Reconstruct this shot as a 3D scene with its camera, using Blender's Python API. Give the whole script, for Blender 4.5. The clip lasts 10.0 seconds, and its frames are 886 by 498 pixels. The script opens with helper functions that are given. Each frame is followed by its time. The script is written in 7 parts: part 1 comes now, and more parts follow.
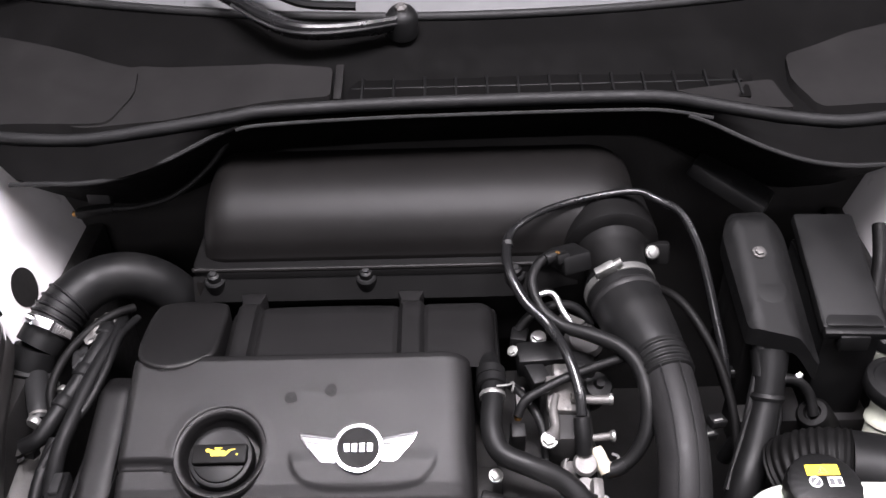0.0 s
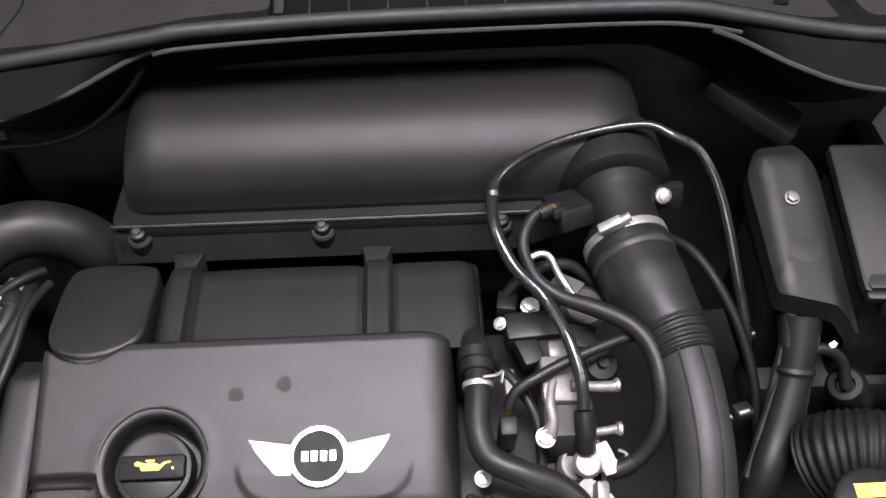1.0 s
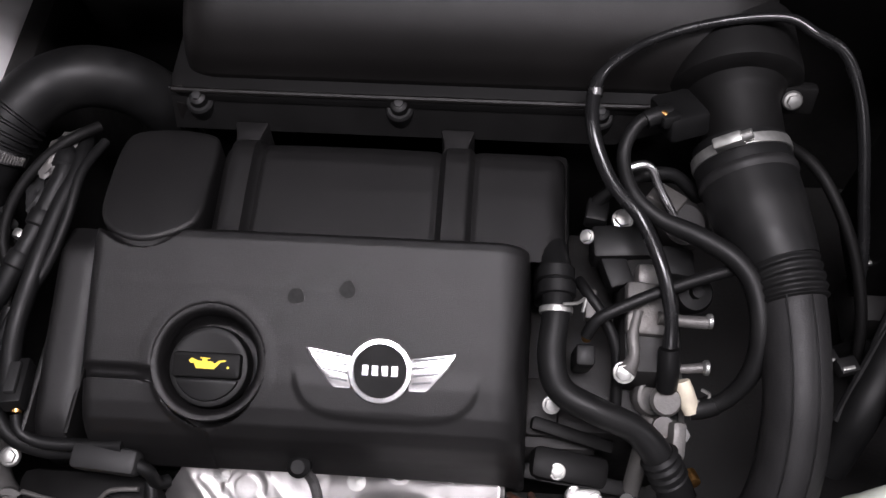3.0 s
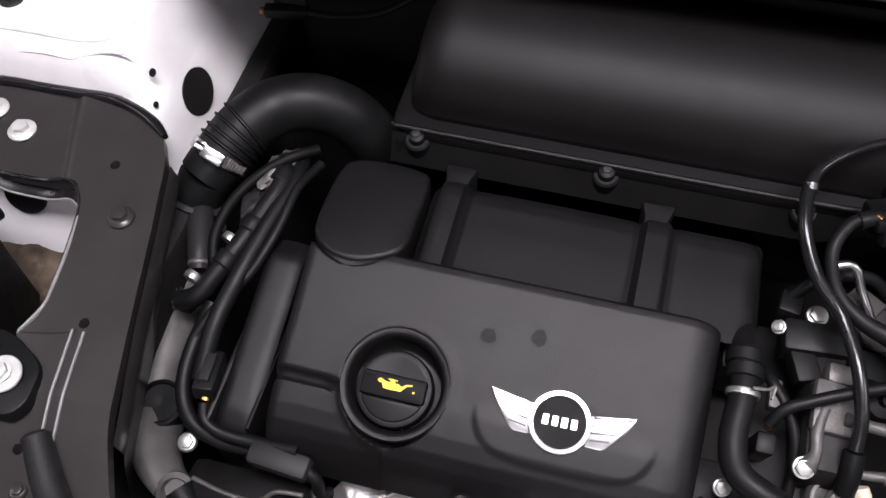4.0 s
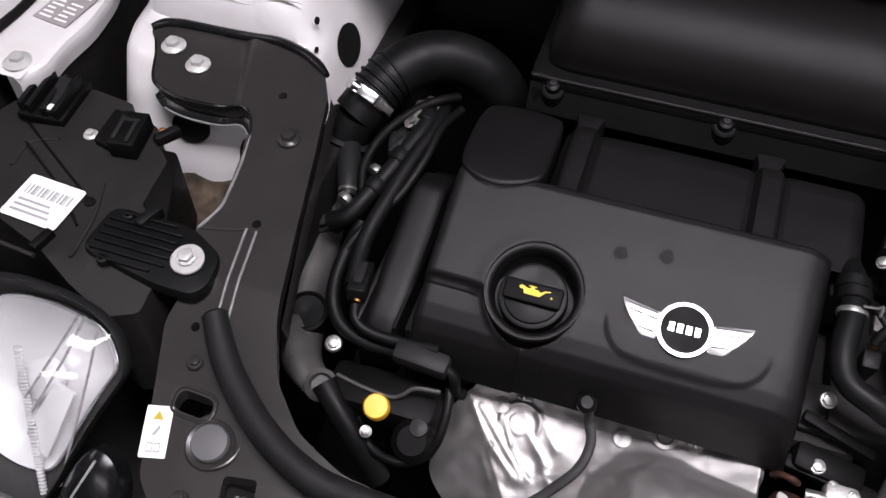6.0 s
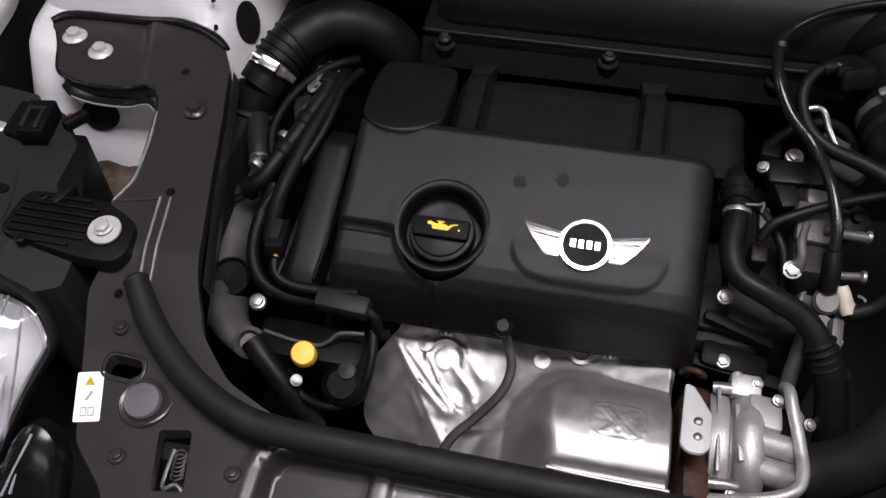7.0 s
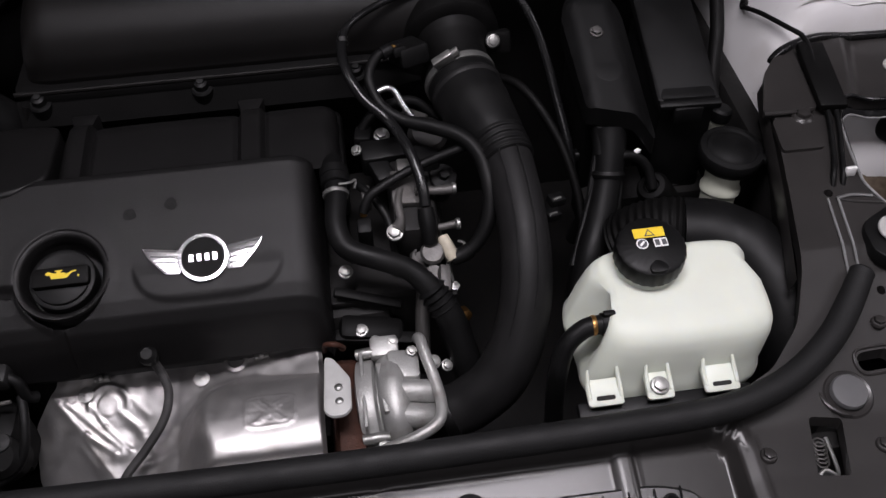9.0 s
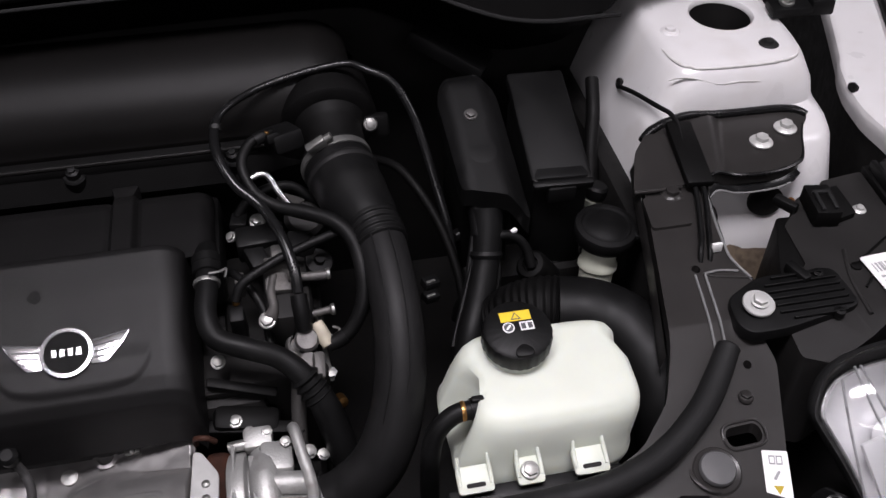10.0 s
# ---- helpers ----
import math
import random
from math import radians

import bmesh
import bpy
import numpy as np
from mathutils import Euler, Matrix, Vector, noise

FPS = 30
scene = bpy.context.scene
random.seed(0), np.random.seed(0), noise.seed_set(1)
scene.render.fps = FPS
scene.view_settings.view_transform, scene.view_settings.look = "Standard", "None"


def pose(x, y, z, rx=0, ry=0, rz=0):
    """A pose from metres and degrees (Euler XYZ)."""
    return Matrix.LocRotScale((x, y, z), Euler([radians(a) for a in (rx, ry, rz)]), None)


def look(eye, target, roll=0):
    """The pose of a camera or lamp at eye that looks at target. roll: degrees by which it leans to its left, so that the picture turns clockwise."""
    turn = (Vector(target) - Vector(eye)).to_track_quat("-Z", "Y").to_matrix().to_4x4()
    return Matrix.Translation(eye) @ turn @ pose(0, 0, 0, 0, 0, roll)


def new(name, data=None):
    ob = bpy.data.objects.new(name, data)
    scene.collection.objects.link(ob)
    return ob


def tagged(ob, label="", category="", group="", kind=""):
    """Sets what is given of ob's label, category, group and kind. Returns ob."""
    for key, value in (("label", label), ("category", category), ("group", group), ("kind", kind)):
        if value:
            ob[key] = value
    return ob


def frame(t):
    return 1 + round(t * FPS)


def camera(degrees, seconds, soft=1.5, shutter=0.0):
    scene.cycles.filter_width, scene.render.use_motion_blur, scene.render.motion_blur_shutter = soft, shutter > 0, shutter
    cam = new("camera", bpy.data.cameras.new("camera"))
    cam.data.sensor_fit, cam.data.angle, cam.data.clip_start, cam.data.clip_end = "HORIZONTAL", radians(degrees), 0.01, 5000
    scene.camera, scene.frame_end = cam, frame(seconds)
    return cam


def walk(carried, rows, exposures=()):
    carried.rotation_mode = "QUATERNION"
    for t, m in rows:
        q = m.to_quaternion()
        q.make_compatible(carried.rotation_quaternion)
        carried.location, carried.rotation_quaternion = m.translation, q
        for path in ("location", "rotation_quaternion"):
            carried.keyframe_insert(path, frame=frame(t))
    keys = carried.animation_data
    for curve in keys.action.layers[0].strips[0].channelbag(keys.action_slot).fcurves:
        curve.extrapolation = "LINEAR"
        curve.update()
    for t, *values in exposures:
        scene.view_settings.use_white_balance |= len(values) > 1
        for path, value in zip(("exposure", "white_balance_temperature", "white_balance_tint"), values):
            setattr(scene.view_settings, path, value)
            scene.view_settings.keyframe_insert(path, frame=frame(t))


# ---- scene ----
cam = camera(51.3, 10.0)
PATH = [
    (0, (-0.014, -0.292, 1.577), (-0.037, 1.304, 0.371), -1.8),
    (0.2, (-0.0123, -0.2537, 1.5488), (-0.0275, 1.344, 0.3459), -2.22),
    (0.5, (-0.02, -0.187, 1.532), (0.054, 1.37, 0.279), -0.6),
    (0.8, (-0.02, -0.1258, 1.532), (0.0589, 1.343, 0.1768), -0.66),
    (1, (-0.02, -0.079, 1.542), (0.023, 1.295, 0.089), -1.0),
    (1.2, (-0.0231, -0.0569, 1.539), (-0.0069, 1.2826, 0.0539), -1.42),
    (1.5, (-0.028, -0.011, 1.546), (-0.048, 1.208, -0.039), -1.4),
    (1.8, (-0.0272, 0.0262, 1.5448), (-0.0732, 1.1068, -0.1375), -1.58),
    (2, (-0.026, 0.052, 1.55), (-0.082, 1.048, -0.184), -1.6),
    (2.2, (-0.02, 0.07, 1.55), (-0.092, 1.01, -0.214), -2.3),
    (3.3, (-0.044, 0.054, 1.541), (-0.181, 1.092, -0.163), -1.8),
    (3.5, (-0.066, 0.041, 1.548), (-0.235, 1.129, -0.122), -0.5),
    (3.7, (-0.1001, 0.0262, 1.5501), (-0.3009, 1.1386, -0.0998), 0.94),
    (4, (-0.115, 0.017, 1.556), (-0.439, 1.103, -0.093), -2.1),
    (4.5, (-0.141, -0.01, 1.557), (-0.553, 1.073, -0.073), -2.4),
    (5, (-0.163, -0.055, 1.564), (-0.608, 1.054, -0.04), -1.6),
    (5.2, (-0.177, -0.08, 1.565), (-0.638, 1.053, -0.017), -0.8),
    (6.3, (-0.173, -0.195, 1.556), (-0.541, 0.985, -0.016), -0.7),
    (6.5, (-0.158, -0.212, 1.554), (-0.505, 0.985, -0.011), -0.9),
    (6.8, (-0.1419, -0.2316, 1.5501), (-0.4441, 0.9932, -0.0018), -0.81),
    (7, (-0.117, -0.24, 1.544), (-0.416, 0.983, -0.009), -2.3),
    (7.2, (-0.1026, -0.252, 1.5426), (-0.3637, 0.9696, -0.0194), -2.13),
    (7.5, (-0.066, -0.273, 1.542), (-0.282, 0.965, -0.014), -2.3),
    (8, (-0.015, -0.301, 1.539), (-0.114, 0.987, 0.011), -1.8),
    (8.5, (0.023, -0.311, 1.539), (0.074, 1.007, 0.035), -1.7),
    (9, (0.054, -0.317, 1.542), (0.209, 1.023, 0.065), -1.6),
    (9.2, (0.0648, -0.3169, 1.5456), (0.2622, 1.028, 0.0785), -0.89),
    (9.5, (0.09, -0.319, 1.549), (0.316, 1.052, 0.11), -0.2),
    (10, (0.129, -0.309, 1.558), (0.423, 1.102, 0.171), 0.6),
]
EXPOSURES = [(0.0, 1.8), (0.5, 2.0), (1.0, 2.15), (1.5, 1.8), (2.0, 0.95), (3.5, 0.7), (4.0, 0.8), (4.5, 0.85), (5.0, 0.65), (6.5, 0.25), (7.0, 0.1), (7.5, -0.05), (8.0, -0.2), (8.5, -0.3), (9.0, -0.3), (10.0, -0.1)]
walk(cam, [(t, look(eye, target, roll)) for t, eye, target, roll in PATH], EXPOSURES)

# ---- world and light ----
world = bpy.data.worlds.new("world")
scene.world = world
world.use_nodes = True
world.node_tree.nodes["Background"].inputs["Color"].default_value = (0.02, 0.02, 0.02, 1)
world.node_tree.nodes["Background"].inputs["Strength"].default_value = 0.2

LIGHT_W = 48.0
# first lamp placed from reflections; the other three are added, unseen fill
for lx, ly, lw, share in ((0.10, -0.08, 1.35, 1.6), (0.0, -2.6, 2.4, 0.7), (-3.0, 0.05, 1.2, 0.3), (2.8, 0.05, 1.2, 0.6)):
    lamp = bpy.data.lights.new("unseen_overhead_lamp", "AREA")
    lamp.shape, lamp.size, lamp.size_y = "RECTANGLE", lw, 0.55
    lamp.energy, lamp.color = LIGHT_W * share, (1.0, 0.94, 1.01)
    lo = new("unseen_overhead_lamp", lamp)
    lo.matrix_world = pose(lx, ly, 3.06)

# ---- materials ----


def material(name, color, rough=0.5, metal=0.0, grain=0.0, grain_scale=900.0, vary=0.15, vary_scale=14.0, rough_vary=0.08,
             coat=0.0, spec=0.32, second=None, second_amount=0.0, second_scale=30.0, sss=0.0, trans=0.0, island=False):
    m = bpy.data.materials.new(name)
    m.use_nodes = True
    nt = m.node_tree
    b = nt.nodes["Principled BSDF"]
    tc = nt.nodes.new("ShaderNodeTexCoord")
    big = nt.nodes.new("ShaderNodeTexNoise")
    big.inputs["Scale"].default_value, big.inputs["Detail"].default_value = vary_scale, 5.0
    nt.links.new(tc.outputs["Object"], big.inputs["Vector"])
    ramp = nt.nodes.new("ShaderNodeMapRange")
    ramp.inputs["From Min"].default_value, ramp.inputs["From Max"].default_value = 0.3, 0.7
    ramp.inputs["To Min"].default_value, ramp.inputs["To Max"].default_value = 1.0 - vary, 1.0 + vary
    nt.links.new(big.outputs["Fac"], ramp.inputs["Value"])
    mul = nt.nodes.new("ShaderNodeVectorMath")
    mul.operation = "SCALE"
    mul.inputs[0].default_value = color
    nt.links.new(ramp.outputs["Result"], mul.inputs["Scale"])
    out = mul.outputs["Vector"]
    if second:
        spot = nt.nodes.new("ShaderNodeTexNoise")
        spot.inputs["Scale"].default_value, spot.inputs["Detail"].default_value = second_scale, 8.0
        nt.links.new(tc.outputs["Object"], spot.inputs["Vector"])
        sr = nt.nodes.new("ShaderNodeMapRange")
        sr.inputs["From Min"].default_value, sr.inputs["From Max"].default_value = 0.52, 0.72
        sr.inputs["To Max"].default_value = second_amount
        nt.links.new(spot.outputs["Fac"], sr.inputs["Value"])
        mix = nt.nodes.new("ShaderNodeMix")
        mix.data_type = "RGBA"
        mix.inputs["B"].default_value = (*second, 1)
        for sock in mix.inputs:
            if sock.name == "A" and sock.type == "RGBA":
                nt.links.new(out, sock)
            if sock.name == "B" and sock.type == "RGBA":
                sock.default_value = (*second, 1)
        nt.links.new(sr.outputs["Result"], mix.inputs["Factor"])
        out = [s for s in mix.outputs if s.type == "RGBA"][0]
    nt.links.new(out, b.inputs["Base Color"])
    rr = nt.nodes.new("ShaderNodeMapRange")
    rr.inputs["From Min"].default_value, rr.inputs["From Max"].default_value = 0.3, 0.7
    rr.inputs["To Min"].default_value, rr.inputs["To Max"].default_value = max(rough - rough_vary, 0.02), min(rough + rough_vary, 1)
    mid = nt.nodes.new("ShaderNodeTexNoise")
    mid.inputs["Scale"].default_value, mid.inputs["Detail"].default_value = vary_scale * 4, 6.0
    nt.links.new(tc.outputs["Object"], mid.inputs["Vector"])
    nt.links.new(mid.outputs["Fac"], rr.inputs["Value"])
    nt.links.new(rr.outputs["Result"], b.inputs["Roughness"])
    b.inputs["Metallic"].default_value = metal
    b.inputs["Specular IOR Level"].default_value = spec
    b.inputs["Coat Weight"].default_value = coat
    b.inputs["Coat Roughness"].default_value = 0.12
    if sss:
        b.inputs["Subsurface Weight"].default_value = sss
        b.inputs["Subsurface Radius"].default_value = (0.02, 0.018, 0.014)
    if trans:
        b.inputs["Transmission Weight"].default_value = trans
    if grain:
        fine = nt.nodes.new("ShaderNodeTexNoise")
        fine.inputs["Scale"].default_value, fine.inputs["Detail"].default_value = grain_scale, 3.0
        nt.links.new(tc.outputs["Object"], fine.inputs["Vector"])
        bump = nt.nodes.new("ShaderNodeBump")
        bump.inputs["Strength"].default_value, bump.inputs["Distance"].default_value = grain, 0.001
        nt.links.new(fine.outputs["Fac"], bump.inputs["Height"])
        nt.links.new(bump.outputs["Normal"], b.inputs["Normal"])
    return m


COVER = material("grained_black_plastic", (0.0046, 0.0044, 0.0045), 0.42, spec=0.23, grain=0.35, grain_scale=1400, vary=0.12, second=(0.0090, 0.0086, 0.0084), second_amount=0.3, second_scale=9, rough_vary=0.025)
AIRBOX = material("satin_black_plastic", (0.0033, 0.0030, 0.0029), 0.48, spec=0.15, grain=0.2, grain_scale=1600, vary=0.1, second=(0.0065, 0.006, 0.0058), second_amount=0.3, second_scale=12, rough_vary=0.02)
PLASTIC = material("black_plastic", (0.0036, 0.0036, 0.0037), 0.48, spec=0.17, grain=0.15, grain_scale=1100, vary=0.2)
GREYPLASTIC = material("dark_grey_plastic", (0.0125, 0.0125, 0.0127), 0.5, spec=0.19, grain=0.15, vary=0.15)
RUBBER = material("black_rubber", (0.0040, 0.0040, 0.0041), 0.48, spec=0.155, grain=0.09, grain_scale=900, vary=0.2, second=(0.011, 0.0107, 0.0104), second_amount=0.4, second_scale=22)
SEAL = material("foam_rubber", (0.0075, 0.0075, 0.0077), 0.60, spec=0.22, grain=0.4, grain_scale=700, vary=0.15, second=(0.02, 0.02, 0.02), second_amount=0.3, second_scale=35)
PANEL = material("satin_black_paint", (0.0215, 0.0200, 0.0194), 0.32, coat=0.13, grain=0.002, grain_scale=120, vary=0.12, vary_scale=30, rough_vary=0.012, spec=0.31, second=(0.030, 0.027, 0.025), second_amount=0.2, second_scale=24)
# black metal; in gaps and holes its colour stands in for shade
DARK = material("black_metal_and_gap_shade", (0.0090, 0.0086, 0.0084), 0.6, spec=0.2, grain=0.3, grain_scale=200, vary=0.3)
WHITE = material("white_car_paint", (0.58, 0.57, 0.572), 0.34, grain=0.05, grain_scale=90, vary=0.05, vary_scale=6, coat=0.4, second=(0.42, 0.38, 0.34), second_amount=0.22, second_scale=17)
ALU = material("cast_aluminium", (0.36, 0.36, 0.35), 0.46, metal=0.65, grain=0.45, grain_scale=420, vary=0.22, second=(0.18, 0.16, 0.14), second_amount=0.5, second_scale=40)
BRIGHT = material("bright_zinc_plate", (0.50, 0.50, 0.485), 0.42, metal=0.45, vary=0.12, vary_scale=90)
FOIL = material("embossed_aluminium_sheet", (0.40, 0.39, 0.385), 0.45, metal=0.86, grain=0.25, grain_scale=160, vary=0.1, rough_vary=0.09, second=(0.35, 0.32, 0.28), second_amount=0.3, second_scale=25)
ZINC = material("zinc_plated_steel", (0.27, 0.27, 0.26), 0.40, metal=0.85, vary=0.18, vary_scale=120, rough_vary=0.08)
CHROME = material("chrome", (0.62, 0.61, 0.62), 0.24, metal=1.0, vary=0.03, rough_vary=0.03)
GLOSSBLACK = material("gloss_black", (0.006, 0.006, 0.0063), 0.24, vary=0.05)
TANK = material("milky_polypropylene", (0.58, 0.61, 0.54), 0.40, grain=0.08, grain_scale=60, vary=0.03, vary_scale=20, sss=0.25, second=(0.58, 0.63, 0.52), second_amount=0.2, second_scale=8)
IVORY = material("ivory_plastic", (0.42, 0.38, 0.30), 0.5, vary=0.2, vary_scale=60)
PAPER = material("white_label", (0.78, 0.78, 0.77), 0.4, vary=0.03)
PLATE = material("grey_foil_label", (0.27, 0.25, 0.255), 0.4, vary=0.08, vary_scale=60)
INK = material("label_ink", (0.07, 0.07, 0.075), 0.5, vary=0.1)
GREYINK = material("grey_label_ink", (0.3, 0.3, 0.31), 0.5, vary=0.1)
YELLOW = material("yellow_print", (0.66, 0.48, 0.03), 0.45, vary=0.05)
YELLOWCAP = material("yellow_plastic", (0.80, 0.42, 0.03), 0.4, vary=0.06)
OLIVE = material("dull_yellow_print", (0.42, 0.31, 0.02), 0.5, vary=0.08)
RUST = material("heat_stained_iron", (0.040, 0.015, 0.009), 0.65, metal=0.3, grain=0.8, grain_scale=260, vary=0.4, vary_scale=60, second=(0.03, 0.02, 0.018), second_amount=0.8, second_scale=50)
BRASS = material("brass", (0.42, 0.23, 0.08), 0.35, metal=1.0, vary=0.2, vary_scale=80)
WALL = material("plaster", (0.45, 0.445, 0.44), 0.8, grain=0.2, grain_scale=60, vary=0.05, vary_scale=2)
FLOOR = material("polished_concrete", (0.2, 0.2, 0.2), 0.35, grain=0.1, grain_scale=50, vary=0.15, vary_scale=3)
DARKWALL = material("dark_reflection_wall", (0.07, 0.068, 0.068), 0.8, grain=0.2, grain_scale=60, vary=0.08, vary_scale=2)
CEIL = material("ceiling_tiles", (0.30, 0.30, 0.30), 0.9, vary=0.05, vary_scale=2)
GLASSY = bpy.data.materials.new("clear_polycarbonate")
GLASSY.use_nodes = True
gn = GLASSY.node_tree
for n in list(gn.nodes):
    gn.nodes.remove(n)
g_out, g_mix = gn.nodes.new("ShaderNodeOutputMaterial"), gn.nodes.new("ShaderNodeMixShader")
g_clear, g_gloss, g_fres = gn.nodes.new("ShaderNodeBsdfTransparent"), gn.nodes.new("ShaderNodeBsdfGlossy"), gn.nodes.new("ShaderNodeFresnel")
g_clear.inputs["Color"].default_value = (0.94, 0.95, 0.95, 1)
g_gloss.inputs["Roughness"].default_value = 0.04
g_fres.inputs["IOR"].default_value = 1.55
gn.links.new(g_fres.outputs["Fac"], g_mix.inputs["Fac"])
gn.links.new(g_clear.outputs["BSDF"], g_mix.inputs[1])
gn.links.new(g_gloss.outputs["BSDF"], g_mix.inputs[2])
gn.links.new(g_mix.outputs["Shader"], g_out.inputs["Surface"])
HOSEGREY = material("dusty_black_rubber", (0.0092, 0.0090, 0.0092), 0.49, spec=0.16, grain=0.25, grain_scale=600, vary=0.18, vary_scale=25, second=(0.019, 0.0185, 0.018), second_amount=0.35, second_scale=30)
HOUSING = material("matt_black_plastic", (0.016, 0.0152, 0.015), 0.46, spec=0.20, grain=0.08, grain_scale=1400, vary=0.15, second=(0.018, 0.017, 0.016), second_amount=0.35, second_scale=25)
TAPE = material("grey_fabric_tape", (0.040, 0.039, 0.039), 0.65, spec=0.2, grain=0.6, grain_scale=420, vary=0.2, vary_scale=50)
SEALANTW = material("brushed_white_sealant", (0.54, 0.53, 0.52), 0.5, grain=0.6, grain_scale=160, vary=0.12, vary_scale=60)
DIRT = material("caked_road_dirt", (0.075, 0.058, 0.042), 0.85, grain=0.9, grain_scale=140, vary=0.4, vary_scale=40, second=(0.02, 0.016, 0.013), second_amount=0.8, second_scale=45, spec=0.1)
# grey of the seams and of the pale lines painted on lit edges
LINEGREY = material("grey_sealant_and_edge_line", (0.16, 0.16, 0.16), 0.5, vary=0.2, vary_scale=90)
PAD = material("grey_rubber", (0.085, 0.085, 0.087), 0.36, grain=0.2, vary=0.15)
SMUDGE = material("worn_plastic", (0.0050, 0.0048, 0.0047), 0.55, vary=0.35, vary_scale=300, spec=0.12)
COWL = material("faded_grey_plastic", (0.0074, 0.0070, 0.0070), 0.62, spec=0.11, grain=0.3, grain_scale=900, vary=0.15, second=(0.015, 0.0145, 0.0142), second_amount=0.3, second_scale=20)
WASHER = material("dull_zinc_washer", (0.42, 0.42, 0.41), 0.5, metal=0.2, vary=0.08, vary_scale=80)
AGED = material("aged_polypropylene", (0.36, 0.37, 0.31), 0.5, vary=0.15, vary_scale=40)
BEZEL = material("silver_grey_bezel", (0.42, 0.415, 0.42), 0.30, metal=0.35, vary=0.04, vary_scale=30)
SILVER = material("silvered_reflector", (0.80, 0.79, 0.80), 0.36, metal=0.35, vary=0.02, vary_scale=40)
TRIM = material("glossy_black_plastic", (0.0085, 0.0085, 0.0088), 0.34, vary=0.15, vary_scale=30, rough_vary=0.06, spec=0.5)
DECK = material("black_scuttle_plastic", (0.0020, 0.0019, 0.0019), 0.75, spec=0.04, grain=0.3, grain_scale=900, vary=0.2, second=(0.005, 0.0048, 0.0048), second_amount=0.4, second_scale=12)
FLAT = material("deep_black_plastic", (0.0026, 0.0025, 0.0025), 0.55, spec=0.12, grain=0.2, vary=0.2)
WEATHERED = material("weathered_aluminium", (0.085, 0.082, 0.079), 0.5, metal=0.5, grain=0.5, grain_scale=300, vary=0.25, vary_scale=30, second=(0.05, 0.045, 0.04), second_amount=0.7, second_scale=35)
MOUNTALU = material("dusty_cast_aluminium", (0.10, 0.097, 0.094), 0.5, metal=0.5, grain=0.4, grain_scale=300, vary=0.25, vary_scale=30, second=(0.06, 0.055, 0.05), second_amount=0.6, second_scale=35)
SCREEN = material("windscreen_edge_reflection", (0.075, 0.075, 0.077), 0.35, vary=0.04, vary_scale=20)

# ---- geometry helpers ----


def part(name, bm, mat, parent=None, label="", smooth=True, angle=38):
    me = bpy.data.meshes.new(name)
    bmesh.ops.recalc_face_normals(bm, faces=bm.faces)
    for f in bm.faces:
        f.smooth = smooth
    if smooth:
        lim = math.cos(radians(angle))
        for e in bm.edges:
            if len(e.link_faces) == 2 and e.link_faces[0].normal.dot(e.link_faces[1].normal) < lim:
                e.smooth = False
    bm.to_mesh(me)
    bm.free()
    me.materials.append(mat)
    ob = new(name, me)
    if parent:
        ob.parent = parent
    if label:
        ob["label"] = label
    return ob


def thing(name, label, category, group="", kind="", at=(0, 0, 0)):
    """An Empty at the foot of a thing; its parts are given in world places."""
    ob = new(name)
    ob.empty_display_size = 0.02
    return tagged(ob, label, category, group, kind)


def spline(pts, sub=6):
    P = [Vector(p) for p in pts]
    out = []
    for i in range(len(P) - 1):
        a, b, c, d = P[max(i - 1, 0)], P[i], P[i + 1], P[min(i + 2, len(P) - 1)]
        for k in range(sub):
            t = k / sub
            out.append(0.5 * ((2 * b) + (c - a) * t + (2 * a - 5 * b + 4 * c - d) * t * t + (3 * b - a - 3 * c + d) * t ** 3))
    out.append(P[-1])
    return out


def tube(pts, r, seg=14, sub=6, flat=1.0, ribs=None, bm=None):
    """A pipe along a smooth line. r: a radius, or one for each point. ribs: (from, to, count, height) as shares of the line."""
    line = spline(pts, sub) if not ribs else spline(pts, 24)
    n = len(line)
    rad = [r] * len(pts) if isinstance(r, (int, float)) else list(r)
    bm = bm or bmesh.new()
    rings = []
    up = None
    for i, p in enumerate(line):
        d = (line[min(i + 1, n - 1)] - line[max(i - 1, 0)]).normalized()
        if up is None:
            up = d.orthogonal().normalized()
        up = (up - d * up.dot(d)).normalized()
        side = d.cross(up)
        f = i / (n - 1) * (len(rad) - 1)
        k = min(int(f), len(rad) - 2)
        rr = rad[k] + (rad[k + 1] - rad[k]) * (f - k)
        if ribs:
            s = i / (n - 1)
            if ribs[0] <= s <= ribs[1]:
                rr += ribs[3] * (0.5 - 0.5 * math.cos(2 * math.pi * ribs[2] * (s - ribs[0]) / (ribs[1] - ribs[0])))
        rings.append([bm.verts.new(p + (up * math.cos(a) * flat + side * math.sin(a)) * rr) for a in (2 * math.pi * j / seg for j in range(seg))])
    for a, b in zip(rings, rings[1:]):
        for j in range(seg):
            bm.faces.new((a[j], a[(j + 1) % seg], b[(j + 1) % seg], b[j]))
    bm.faces.new(rings[0][::-1])
    bm.faces.new(rings[-1])
    return bm


